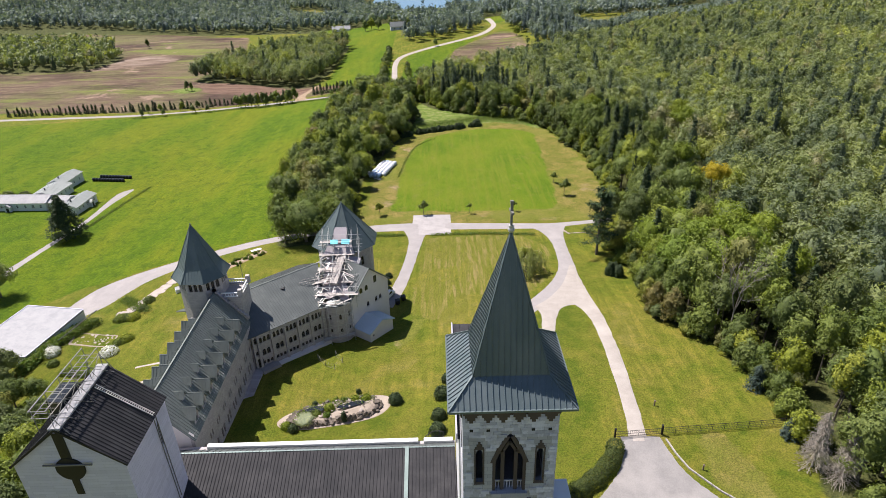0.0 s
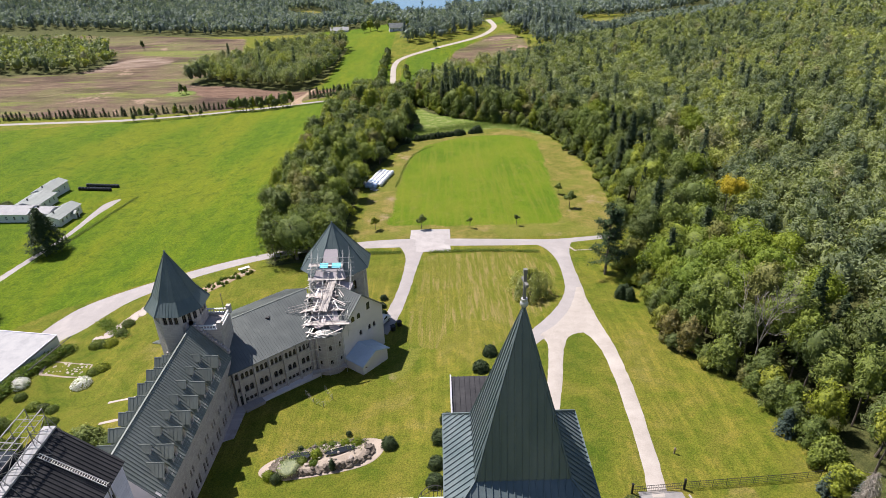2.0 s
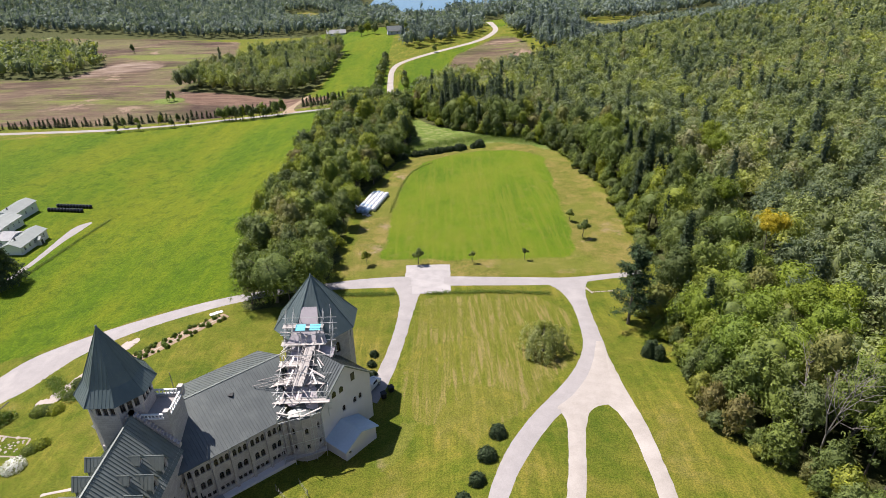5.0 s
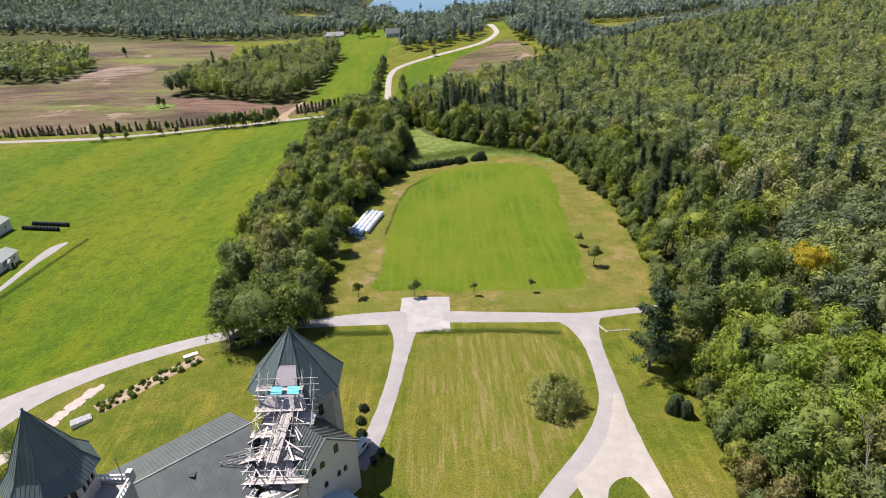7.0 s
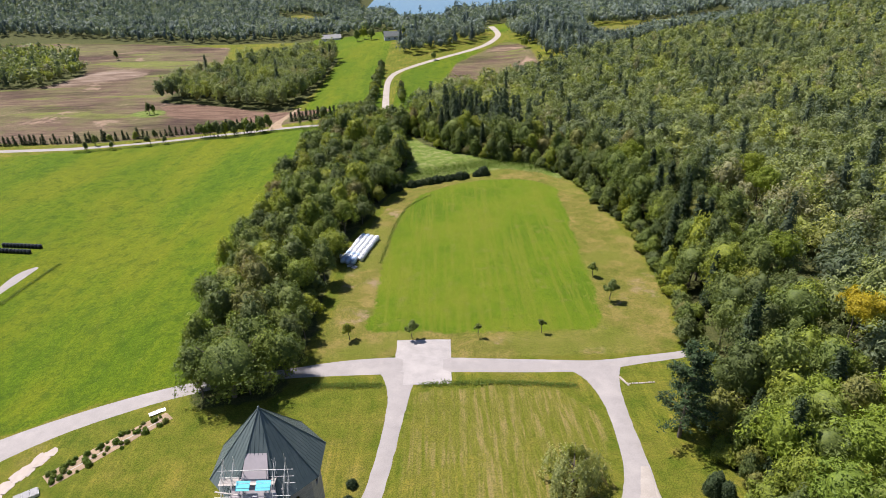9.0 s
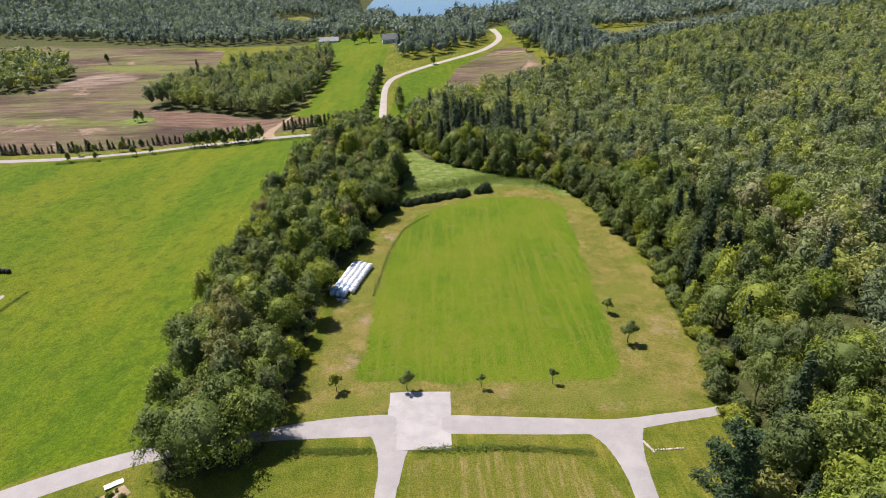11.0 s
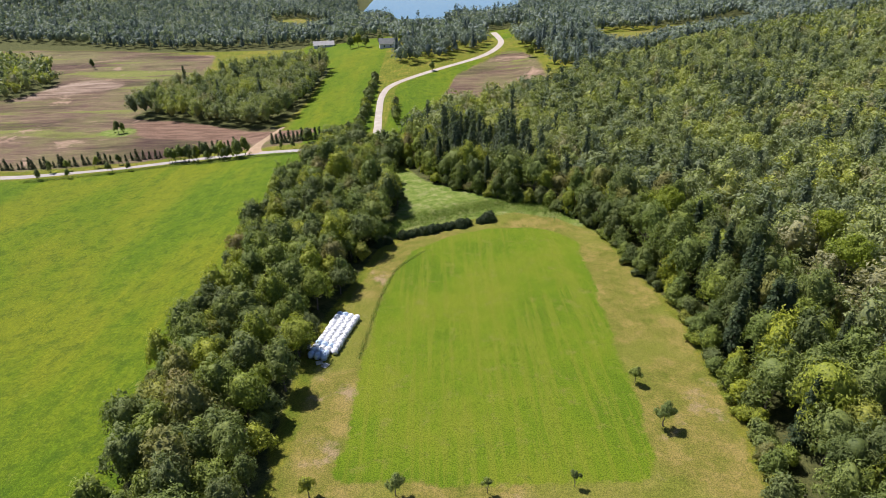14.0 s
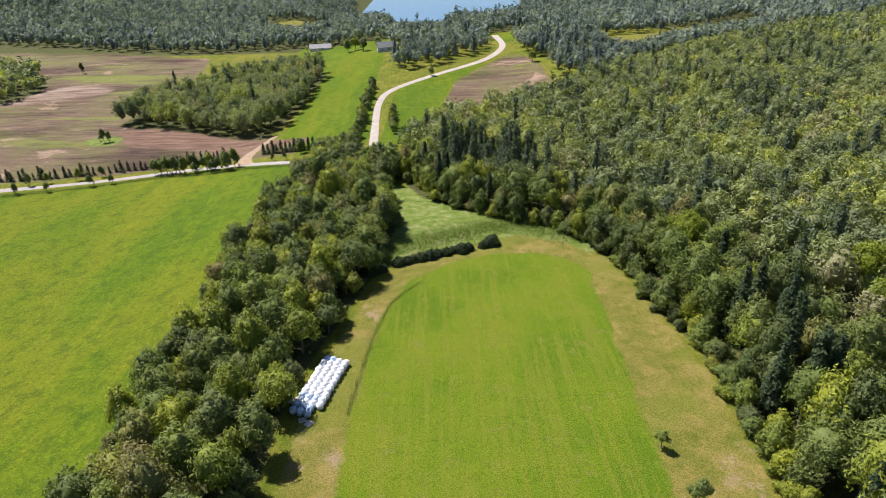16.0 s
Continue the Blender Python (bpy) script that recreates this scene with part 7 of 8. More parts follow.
def gate_and_fence():
    g = thing("drive_gate", "black iron drive gate between two posts", "gate")
    for x, y in ((24.9, 67.4), (32.1, 67.9)):
        bm = bmesh.new()
        z = ground_at(x, y)
        add_beam(bm, (x, y, z - 0.3), (x, y, z + 1.7), 0.22), add_beam(bm, (x, y, z + 1.7), (x, y, z + 1.85), 0.3)
        part("gate_post", bm, BLACK, g)
    for s, (xa, xb) in enumerate(((25.05, 28.45), (28.55, 31.95))):
        bm = bmesh.new()
        ya, yb = 67.4 + (xa - 24.9) * 0.07, 67.4 + (xb - 24.9) * 0.07
        za, zb = ground_at(xa, ya), ground_at(xb, yb)
        for h in (0.2, 0.7, 1.2):
            add_beam(bm, (xa, ya, za + h), (xb, yb, zb + h), 0.05)
        for k in range(12):
            f = k / 11
            x, y, z = xa + (xb - xa) * f, ya + (yb - ya) * f, za + (zb - za) * f
            add_beam(bm, (x, y, z + 0.12), (x, y, z + 1.25), 0.03)
        part("gate_leaf", bm, BLACK, g)
    f = thing("wire_fence", "black wire mesh fence across the lawn", "fence")
    pts = [(32.3 + k * 1.9, 67.95 + 0.12 * k) for k in range(11)]
    for x, y in pts:
        bm = bmesh.new()
        z = ground_at(x, y)
        add_beam(bm, (x, y, z - 0.3), (x, y, z + 1.35), 0.08, 0.08, 6)
        part("post", bm, BLACK, f)
    for (xa, ya), (xb, yb) in zip(pts, pts[1:]):
        bm = bmesh.new()
        a, b = Vector((xa, ya, ground_at(xa, ya))), Vector((xb, yb, ground_at(xb, yb)))
        for h in (0.15, 0.5, 0.85, 1.25):
            add_beam(bm, a + UP * h, b + UP * h, 0.03 if h < 1.2 else 0.05)
        for k in range(1, 8):
            p = a.lerp(b, k / 8)
            add_beam(bm, p + UP * 0.1, p + UP * 1.25, 0.018)
        part("mesh_panel", bm, BLACK, f)
    for x, y, h, lab, m in ((33.2, 74.6, 0.9, "short rusty-brown stake on the lawn", WOOD), (35.4, 60.6, 0.8, "small planted stand beside the forecourt", WOOD)):
        p = thing("stake", lab, "post", at=(x, y, ground_at(x, y)))
        bm = bmesh.new()
        add_beam(bm, (0, 0, -0.3), (0, 0, h), 0.22, 0.22, 6), add_beam(bm, (0, 0, h), (0.1, 0, h + 0.12), 0.4, 0.4, 6)
        part("stake_body", bm, m, p)
    # kerb stones of the forecourt
    k = thing("kerb", "pale concrete kerb along the forecourt", "kerb", kind="structure")
    line = [(32.4, 66.8), (32.8, 63.8), (33.6, 60.8), (36.2, 56.7), (39.2, 53.5), (42, 46)]
    for (xa, ya), (xb, yb) in zip(line, line[1:]):
        n = max(1, int(math.dist((xa, ya), (xb, yb)) / 1.0))
        for j in range(n):
            p, q = ((xa + (xb - xa) * f, ya + (yb - ya) * f) for f in (j / n + 0.01, (j + 1) / n - 0.01))
            bm = bmesh.new()
            add_beam(bm, (*p, ground_at(*p) + 0.08), (*q, ground_at(*q) + 0.08), 0.2, 0.26)
            part("kerb_stone", bm, CONCRETE, k)


gate_and_fence()


# ---------------------------------------------------------------- the rock garden in the court
def rock(bm, c, r, rg, flat=0.7):
    m = Matrix.Translation(c) @ Euler((rg.uniform(-0.3, 0.3), rg.uniform(-0.3, 0.3), rg.uniform(0, 6))).to_matrix().to_4x4() @ Matrix.Diagonal((r * rg.uniform(0.8, 1.4), r * rg.uniform(0.7, 1.1), r * flat, 1))
    res = bmesh.ops.create_icosphere(bm, subdivisions=1, radius=1.0, matrix=m)
    for v in res["verts"]:
        v.co += Vector(rg.normal(0, 0.13 * r, 3))


def rock_garden():
    rg = np.random.default_rng(111)
    cx, cy, ang = -18.6, 77.6, radians(17)
    ca, sa = math.cos(ang), math.sin(ang)

    def at(u, v):
        x, y = cx + u * ca - v * sa, cy + u * sa + v * ca
        return x, y, ground_at(x, y)

    outline = [(9.6 * math.cos(a) * (1 + 0.04 * math.sin(3 * a)), 4.0 * math.sin(a) * (1 + 0.14 * math.cos(2 * a + 0.6)) * (0.92 + 0.1 * math.cos(a))) for a in np.linspace(0, 2 * math.pi, 49)[:-1]]
    verts, faces = [], []
    for f, lift in ((1.0, -0.03), (0.985, 0.05), (0.8, 0.06)):
        verts += [(lambda p: (p[0], p[1], p[2] + lift))(at(u * f, v * f)) for u, v in outline]
    n = len(outline)
    for k in range(2):
        for i in range(n):
            faces.append((k * n + i, k * n + (i + 1) % n, (k + 1) * n + (i + 1) % n, (k + 1) * n + i))
    mesh("path", verts, faces, SAND)
    tagged(bpy.data.objects["path"], "pale gravel path round the rock garden", "path", kind="structure")
    t = thing("rock_garden", "oval rock garden of dark stones, plants and small ponds", "garden")
    # raised bed with a bumpy top
    rows = []
    for f, h in ((0.82, -0.1), (0.78, 0.45), (0.66, 0.85), (0.42, 0.95), (0.18, 0.7)):
        rows.append([(lambda p: Vector((p[0], p[1], p[2] + h + 0.18 * noise.noise((p[0] * 0.9, p[1] * 0.9, f)))))(at(u * f, v * f * (1.0 if f > 0.5 else 0.8))) for u, v in outline])
    bm = bmesh.new()
    vs = [[bm.verts.new(p) for p in r] for r in rows]
    for a, b in zip(vs, vs[1:]):
        for i in range(n):
            bm.faces.new((a[i], a[(i + 1) % n], b[(i + 1) % n], b[i]))
    bm.faces.new(vs[-1])
    part("bed", bm, SAND, t, "gritty tan rockery bed")
    for i in range(0, n):
        for ring_f, hh, rr in ((0.80, 0.2, 0.5), (0.75, 0.5, 0.5), (0.70, 0.8, 0.4)):
            if rg.uniform() < 0.75:
                u, v = outline[i]
                p = at(u * ring_f * rg.uniform(0.96, 1.03), v * ring_f * rg.uniform(0.96, 1.03))
                bm = bmesh.new()
                rock(bm, Vector((p[0], p[1], p[2] + hh)), rr * rg.uniform(0.7, 1.3), rg)
                part("stone", bm, ROCK, t)
    for u, v, r1, r2 in ((-3.4, 0.7, 1.7, 0.8), (2.6, 0.1, 2.4, 0.55)):
        bm = bmesh.new()
        p = at(u, v)
        bmesh.ops.create_circle(bm, cap_ends=True, segments=20, radius=1.0, matrix=Matrix.Translation((p[0], p[1], p[2] + 1.12)) @ Matrix.Rotation(ang, 4, "Z") @ Matrix.Diagonal((r1, r2, 1, 1)))
        part("pond", bm, GLASS, t, "still dark pond water")
    for k in range(70):
        u, v = rg.uniform(-6.6, 6.6), rg.uniform(-2.3, 2.3)
        if (u / 6.8) ** 2 + (v / 2.5) ** 2 < 1:
            p = at(u, v)
            bm = bmesh.new()
            rock(bm, Vector((p[0], p[1], p[2] + 0.98)), rg.uniform(0.12, 0.32), rg)
            part("stone", bm, SLABROCK if k % 3 else ROCK, t)
    tall_grass("ground_cover", "low flowering rockery plants among the stones", [at(u, v)[:2] for u, v in ((-6.4, 0.6), (-2.0, 1.2), (1.0, 1.3), (6.2, 0.9))], 1.5, 420, 0.5, WEED, 119).location.z += 0.8
    SAGE = make_leaves("silver_plants", [(0.0, (0.30, 0.34, 0.20)), (1.0, (0.36, 0.38, 0.26))], (0.18, 0.22, 0.12), 0.3)
    for i, (u, v, r, h, m, lab, nm) in enumerate(((-8.2, -1.0, 1.0, 0.9, LIME, "yellow-green mound of garden foliage", "garden_shrub"), (-7.2, -2.0, 0.85, 1.1, NEEDLE, "dark green dwarf rockery conifer", "garden_shrub"), (-5.2, -0.9, 1.9, 0.35, SAGE, "silvery mat of ground-cover plants", "ground_cover"), (-1.0, 0.4, 0.95, 0.95, LIME, "bright green rounded garden shrub", "garden_shrub"), (-5.0, 2.0, 0.6, 0.6, LIME, "small yellow-green garden shrub", "garden_shrub"), (-3.0, 2.6, 0.6, 1.2, NEEDLE, "small dark cone-shaped conifer", "garden_shrub"), (-1.6, -1.2, 0.6, 0.4, WEED, "low green rockery plants", "ground_cover"), (1.0, -2.4, 0.55, 1.9, NEEDLE, "dark upright conifer by the path", "garden_shrub"), (3.6, 1.6, 0.7, 0.5, LIME, "low golden rockery plants", "ground_cover"), (5.4, 1.2, 0.8, 0.5, LIME, "low golden rockery plants", "ground_cover"), (0.4, 3.0, 0.55, 0.9, LIME, "small golden garden shrub", "garden_shrub"), (1.6, 1.9, 0.5, 0.4, WEED, "low green rockery plants", "ground_cover"), (4.6, 4.2, 0.4, 0.5, NEEDLE, "low dark garden shrub", "garden_shrub"), (-3.2, -0.2, 0.8, 0.4, WEED, "low green rockery plants", "ground_cover"))):
        b = bush(120 + i, r, h, lab, m, nm, lumps=5, leaves=50, size=0.24)
        p = at(u, v)
        b.matrix_world = pose(p[0], p[1], p[2] + (0.85 if abs(v) < 2 and abs(u) < 7 else 0.15))


rock_garden()


# ---------------------------------------------------------------- the scaffold on the tower's inner corner
def scaffold():
    t = thing("scaffold", "pale timber and tube scaffold around the tower's damaged corner", "scaffold")
    rg = np.random.default_rng(131)

    def tube(a, b, w=0.1, m=ALU, name="tube"):
        bm = bmesh.new()
        add_beam(bm, a, b, w, w, 6)
        part(name, bm, m, t)

    def deck(a, b, w, m=PLANK, name="deck"):
        """A run of three boards from a to b."""
        a, b = Vector(a), Vector(b)
        s = (b - a).cross(UP).normalized()
        for k in (-1, 0, 1):
            bm = bmesh.new()
            add_beam(bm, a + s * k * w / 3, b + s * k * w / 3 + Vector((0, 0, 0.02 * k)), w / 3 - 0.04, 0.08)
            part("plank", bm, m, t)

    xs, ys = (-25.0, -22.6, -20.0, -17.4), (102.6, 105.4, 108.4, 111.4, 113.6)
    tops = (12.6, 13.8, 15.0, 16.8, 18.6)
    for j, y in enumerate(ys):
        for i, x in enumerate(xs):
            zb = 11.0 + 0.35 * j
            tube((x + rg.normal(0, 0.1), y, zb - 2.5), (x + rg.normal(0, 0.1), y, tops[j] + rg.uniform(0, 1.2)), name="standard")
        for z in np.arange(tops[j] - 2.6, tops[j] + 0.9, 1.1):
            tube((xs[0] - 0.6, y, z), (xs[-1] + 0.6, y, z), 0.085, name="ledger")
    for x in xs:
        for (ya, za), (yb, zb) in zip(zip(ys, tops), zip(ys[1:], tops[1:])):
            tube((x, ya, za), (x, yb, zb), 0.085, name="transom"), tube((x, ya, za - 1.6), (x, yb, zb - 0.2), 0.07, name="brace")
    for j, (y, z) in enumerate(zip(ys, tops)):
        deck((xs[0] - 0.5, y - 0.5, z - 0.6), (xs[-1] + 0.5 - 0.5 * j, y - 0.5, z - 0.6), 1.1)
    # the gangway that climbs over the valley, with its rails
    a, b = Vector((-21.8, 103.6, 13.6)), Vector((-20.6, 111.6, 16.4))
    deck(a, b, 1.5)
    for s in (-0.75, 0.75):
        for h in (0.5, 1.0):
            tube(a + Vector((s, 0, h)), b + Vector((s, 0, h)), 0.08, PLANK, "handrail")
        for k in range(7):
            p = a.lerp(b, k / 6)
            tube(p + Vector((s, 0, 0)), p + Vector((s, 0, 1.05)), 0.08, PLANK, "baluster")
    # the deck that stands out over the angled wing's roof
    deck((-28.6, 104.0, 12.9), (-22.6, 105.6, 13.4), 1.3)
    for h in (0.5, 1.0):
        tube((-28.6, 103.5, 12.9 + h), (-22.6, 105.1, 13.4 + h), 0.08, PLANK, "handrail"), tube((-28.4, 104.6, 12.9 + h), (-22.6, 106.2, 13.4 + h), 0.08, PLANK, "handrail")
    for k in range(5):
        x = -28.4 + 1.4 * k
        tube((x, 103.6 + 0.27 * 1.4 * k, 11.4), (x, 103.6 + 0.27 * 1.4 * k, 14.0 + 0.1 * k), 0.08, PLANK, "baluster")
    # ladders lying on the wing's roof and hung down the wall
    for p, q in (((-26.4, 102.4, 12.2), (-24.8, 104.2, 13.0)), ((-25.6, 101.0, 11.6), (-24.4, 102.8, 12.4)), ((-24.6, 99.4, 10.9), (-23.4, 101.2, 11.8))):
        p, q = Vector(p), Vector(q)
        s = (q - p).cross(UP).normalized() * 0.28
        bm = bmesh.new()
        for k in (-1, 1):
            add_beam(bm, p + s * k, q + s * k, 0.07)
        for k in range(6):
            c = p.lerp(q, (k + 0.5) / 6)
            add_beam(bm, c - s, c + s, 0.06)
        part("ladder", bm, ALU, t)
    # shorn roof: pale boarding in the valley, sheeted dormer and the tarpaulins
    for quad, m in ((((-24.6, 103.2, 11.0), (-20.6, 100.6, 10.7), (-20.2, 111.4, 15.6), (-24.0, 111.8, 15.4)), PLANK), (((-20.5, 100.7, 10.8), (-18.6, 101.9, 10.9), (-17.0, 111.0, 15.2), (-20.2, 111.3, 15.5)), ROOF_WHITE)):
        bm = bmesh.new()
        add_slab(bm, quad, 0.15)
        part("temporary_roof", bm, MEMBRANE, t, "pale temporary boarding")
    for k in range(9):
        bm = bmesh.new()
        y = 103.4 + k * 0.9
        add_beam(bm, (-24.2, y, 11.5 + k * 0.45), (-20.6, y - 0.5, 11.6 + k * 0.45), 0.2, 0.18)
        part("batten", bm, PLANK, t)
    for quad in (((-23.1, 112.2, 17.2), (-19.6, 112.2, 17.2), (-20.1, 115.6, 20.7), (-22.5, 115.6, 20.7)), ((-24.6, 110.9, 16.1), (-18.2, 110.9, 16.1), (-19.0, 112.6, 17.7), (-23.8, 112.6, 17.7))):
        bm = bmesh.new()
        add_slab(bm, quad, 0.3)
        part("roof_membrane", bm, MEMBRANE, t, "lilac sheeting over the roof opening")
    for x0, x1 in ((-23.2, -21.6), (-20.9, -19.2)):
        bm = bmesh.new()
        for k in range(4):
            y, z = 111.6 + 0.26 * k, 18.2 + 0.12 * k + 0.05 * math.sin(2.1 * k)
            add_slab(bm, ((x0, y, z), (x1, y, z), (x1, y + 0.26, z + 0.12), (x0, y + 0.26, z + 0.12)), 0.03)
        part("tarpaulin", bm, TARP, t, "turquoise tarpaulin panel")
    # taller tubes beside the opening, and loose boards and tubes thrown over the valley
    for x in (-24.8, -23.6, -18.9, -17.6):
        for y in (111.2, 112.6, 114.0):
            z = 16.2 + (y - 111.2) * 0.9
            tube((x, y, z - 0.6), (x + rg.normal(0, 0.15), y + rg.normal(0, 0.1), z + rg.uniform(1.6, 2.8)), 0.07, name="standard")
        tube((x, 111.0, 17.4), (x + rg.normal(0, 0.2), 114.2, 20.0), 0.06, name="brace")
        tube((x, 111.0, 18.4), (x, 114.2, 20.6), 0.06, name="ledger")
    for k in range(26):
        f = rg.uniform()
        y = 101.6 + 10.2 * f
        c = Vector((rg.uniform(-25.2, -18.2), y, 12.0 + 0.46 * (y - 101.6) + rg.uniform(-0.3, 1.3)))
        a = rg.uniform(0, math.pi)
        d = Vector((math.cos(a), math.sin(a), rg.uniform(-0.25, 0.55))) * rg.uniform(0.6, 1.7)
        bm = bmesh.new()
        add_beam(bm, c - d, c + d, rg.uniform(0.08, 0.24), 0.06)
        part("board", bm, PLANK if k % 3 else ALU, t)
    # the scaffold's foot in the court
    for k in range(5):
        x, y = -24 + 1.5 * k, 98.2 + 0.55 * k
        tube((x, y, 1.5), (x, y, 12.4), 0.09, name="standard")
        if k:
            for z in (4, 6.4, 8.8, 11.2):
                tube((x - 1.5, y - 0.55, z), (x, y, z), 0.08, name="ledger")
            tube((x - 1.5, y - 0.55, 4), (x, y, 6.4), 0.06, name="brace")
    deck((-24, 98.6, 3.6), (-18, 100.8, 3.6), 1.2)
    for k, (p, q) in enumerate((((-24.6, 100.2, 11.5), (-21.6, 99.6, 11.2)), ((-22.4, 99.4, 11.4), (-19.6, 100.0, 11.0)), ((-20.4, 99.7, 11.3), (-18.0, 101.0, 11.6)), ((-23.6, 99.8, 11.1), (-20.2, 100.4, 11.7)))):
        bm = bmesh.new()
        add_beam(bm, p, q, 0.28, 0.08)
        part("board", bm, PLANK, t)


scaffold()


# ---------------------------------------------------------------- outbuildings and vehicles
def barn():
    t = thing("flat_roofed_barn", "low white barn with a stained pale flat roof", "building")
    a, b, c, d = Vector((-83.2, 118.9, 0)), Vector((-97.3, 121.3, 0)), Vector((-100.6, 103.6, 0)), Vector((-86.2, 101.4, 0))
    for p, q in ((b, a), (a, d), (d, c), (c, b)):
        wall_panel(t, "wall", q.to_2d(), p.to_2d(), -9, -1.0, WHITE, [], 0.3)
    bm = bmesh.new()
    add_slab(bm, [p - UP * 0.6 for p in (a, b, c, d)], 0.5)
    part("roof", bm, ROOF_WHITE, t, "stained pale flat roof")
    u = (d - a).normalized()
    s = Vector((u.y, -u.x, 0))
    bm = bmesh.new()
    add_beam(bm, a - s * 3.4 - UP * 0.57, d - s * 2.6 - UP * 0.57, 0.22, 0.1)
    part("roof_joint", bm, BLACK, t)
    bm = bmesh.new()
    for p, q in ((a, b), (b, c), (c, d), (d, a)):
        add_beam(bm, p - UP * 0.55, q - UP * 0.55, 0.2, 0.14)
    part("roof_trim", bm, PALE, t)


barn()


def shed(name_label, p, q, width, wall_h, rise, roof, z, windows=5, porch=False):
    """A long low shed whose ridge runs from p to q."""
    t = thing("white_shed", name_label, "building", "white sheds in the meadow")
    p, q = Vector((*p, 0)), Vector((*q, 0))
    u = (q - p).normalized()
    n = Vector((u.y, -u.x, 0))
    h, L = width / 2, (q - p).length
    c = [p + n * h, q + n * h, q - n * h, p - n * h]
    ops = [(L * (k + 0.7) / (windows + 0.4), z + 1.0, 0.9, 1.2, 0) for k in range(windows)]
    wall_panel(t, "wall", c[0].to_2d(), c[1].to_2d(), z - 1.5, z + wall_h, WHITE, ops, 0.2, frame_mat=WHITE)
    wall_panel(t, "wall", c[2].to_2d(), c[3].to_2d(), z - 1.5, z + wall_h, WHITE, [], 0.2)
    wall_panel(t, "wall", c[1].to_2d(), c[2].to_2d(), z - 1.5, z + wall_h, WHITE, [(width / 2, z + 1.0, 0.9, 1.1, 0)], 0.2, frame_mat=WHITE)
    wall_panel(t, "wall", c[3].to_2d(), c[0].to_2d(), z - 1.5, z + wall_h, WHITE, [], 0.2)
    gable_end(t, "gable", c[1].to_2d(), c[2].to_2d(), z + wall_h, z + wall_h + rise, WHITE, 0.2)
    gable_end(t, "gable", c[3].to_2d(), c[0].to_2d(), z + wall_h, z + wall_h + rise, WHITE, 0.2)
    e, o = z + wall_h - 0.1, 0.35
    P, Q = p - u * o + UP * (z + wall_h + rise + 0.08), q + u * o + UP * (z + wall_h + rise + 0.08)
    seamed_roof(t, "roof", (p - u * o + n * (h + o) + UP * e, q + u * o + n * (h + o) + UP * e, Q, P), roof, 0.9, 0.12, 0.03, 0.03)
    seamed_roof(t, "roof", (q + u * o - n * (h + o) + UP * e, p - u * o - n * (h + o) + UP * e, P, Q), roof, 0.9, 0.12, 0.03, 0.03)
    bm = bmesh.new()
    v = p.lerp(q, 0.2) + UP * (z + wall_h + rise)
    add_beam(bm, v, v + UP * 0.7, 0.35)
    part("roof_vent", bm, BLACK, t)
    if porch:
        m = p.lerp(q, 0.62) + n * h
        bm = bmesh.new()
        k = Matrix.Translation(m + UP * z) @ Matrix.Rotation(math.atan2(u.y, u.x), 4, "Z")
        add_box(bm, (-1.1, -1.2, -1.0), (1.1, 0, 2.0), k)
        part("porch", bm, WHITE, t)
        bm = bmesh.new()
        add_slab(bm, [k @ Vector(c) for c in ((-1.4, -1.5, 2.0), (0, -1.5, 2.8), (0, 0.2, 2.8), (-1.4, 0.2, 2.0))], 0.1), add_slab(bm, [k @ Vector(c) for c in ((0, -1.5, 2.8), (1.4, -1.5, 2.0), (1.4, 0.2, 2.0), (0, 0.2, 2.8))], 0.1)
        part("porch_roof", bm, roof, t)
        bm = bmesh.new()
        add_box(bm, (-0.5, -1.24, -0.8), (0.5, -1.18, 1.6), k)
        part("door", bm, BLACK, t)


shed("long low white shed with a white metal roof", (-178, 208.5), (-142, 207), 8.0, 3.2, 1.2, ROOF_WHITE, ground_at(-150, 205), 12, True)
shed("white shed wing with a white roof", (-141.4, 207), (-134.9, 206.6), 6.4, 3.0, 0.8, ROOF_WHITE, ground_at(-137, 205), 3)
shed("white shed wing with a pale sage roof", (-131.6, 198.4), (-131.2, 211.4), 6.2, 3.0, 1.1, ROOF_PALE, ground_at(-130, 205), 5, True)
shed("white shed with a pale sage roof", (-148.2, 211.5), (-147.8, 223.6), 8.6, 3.2, 1.1, ROOF_PALE, ground_at(-146, 217), 4)
shed("white far shed with a pale sage roof", (-150.2, 224.2), (-149.8, 237.0), 6.6, 3.6, 1.1, ROOF_PALE, ground_at(-148, 230), 3)
for i, (x, y, s) in enumerate(((-172, 216, 1.1), (-165, 217, 1.2), (-158, 216, 1.2), (-151, 219, 0.9), (-178, 214, 1.2))):
    if i == 0:
        sb = bush(141, 2.2, 2.6, "rounded green shrub behind the sheds", LEAF, group="shrubs behind the sheds", size=0.5)
    set_down(sb, x, y, s, 50 * i)

# black and white wrapped bales


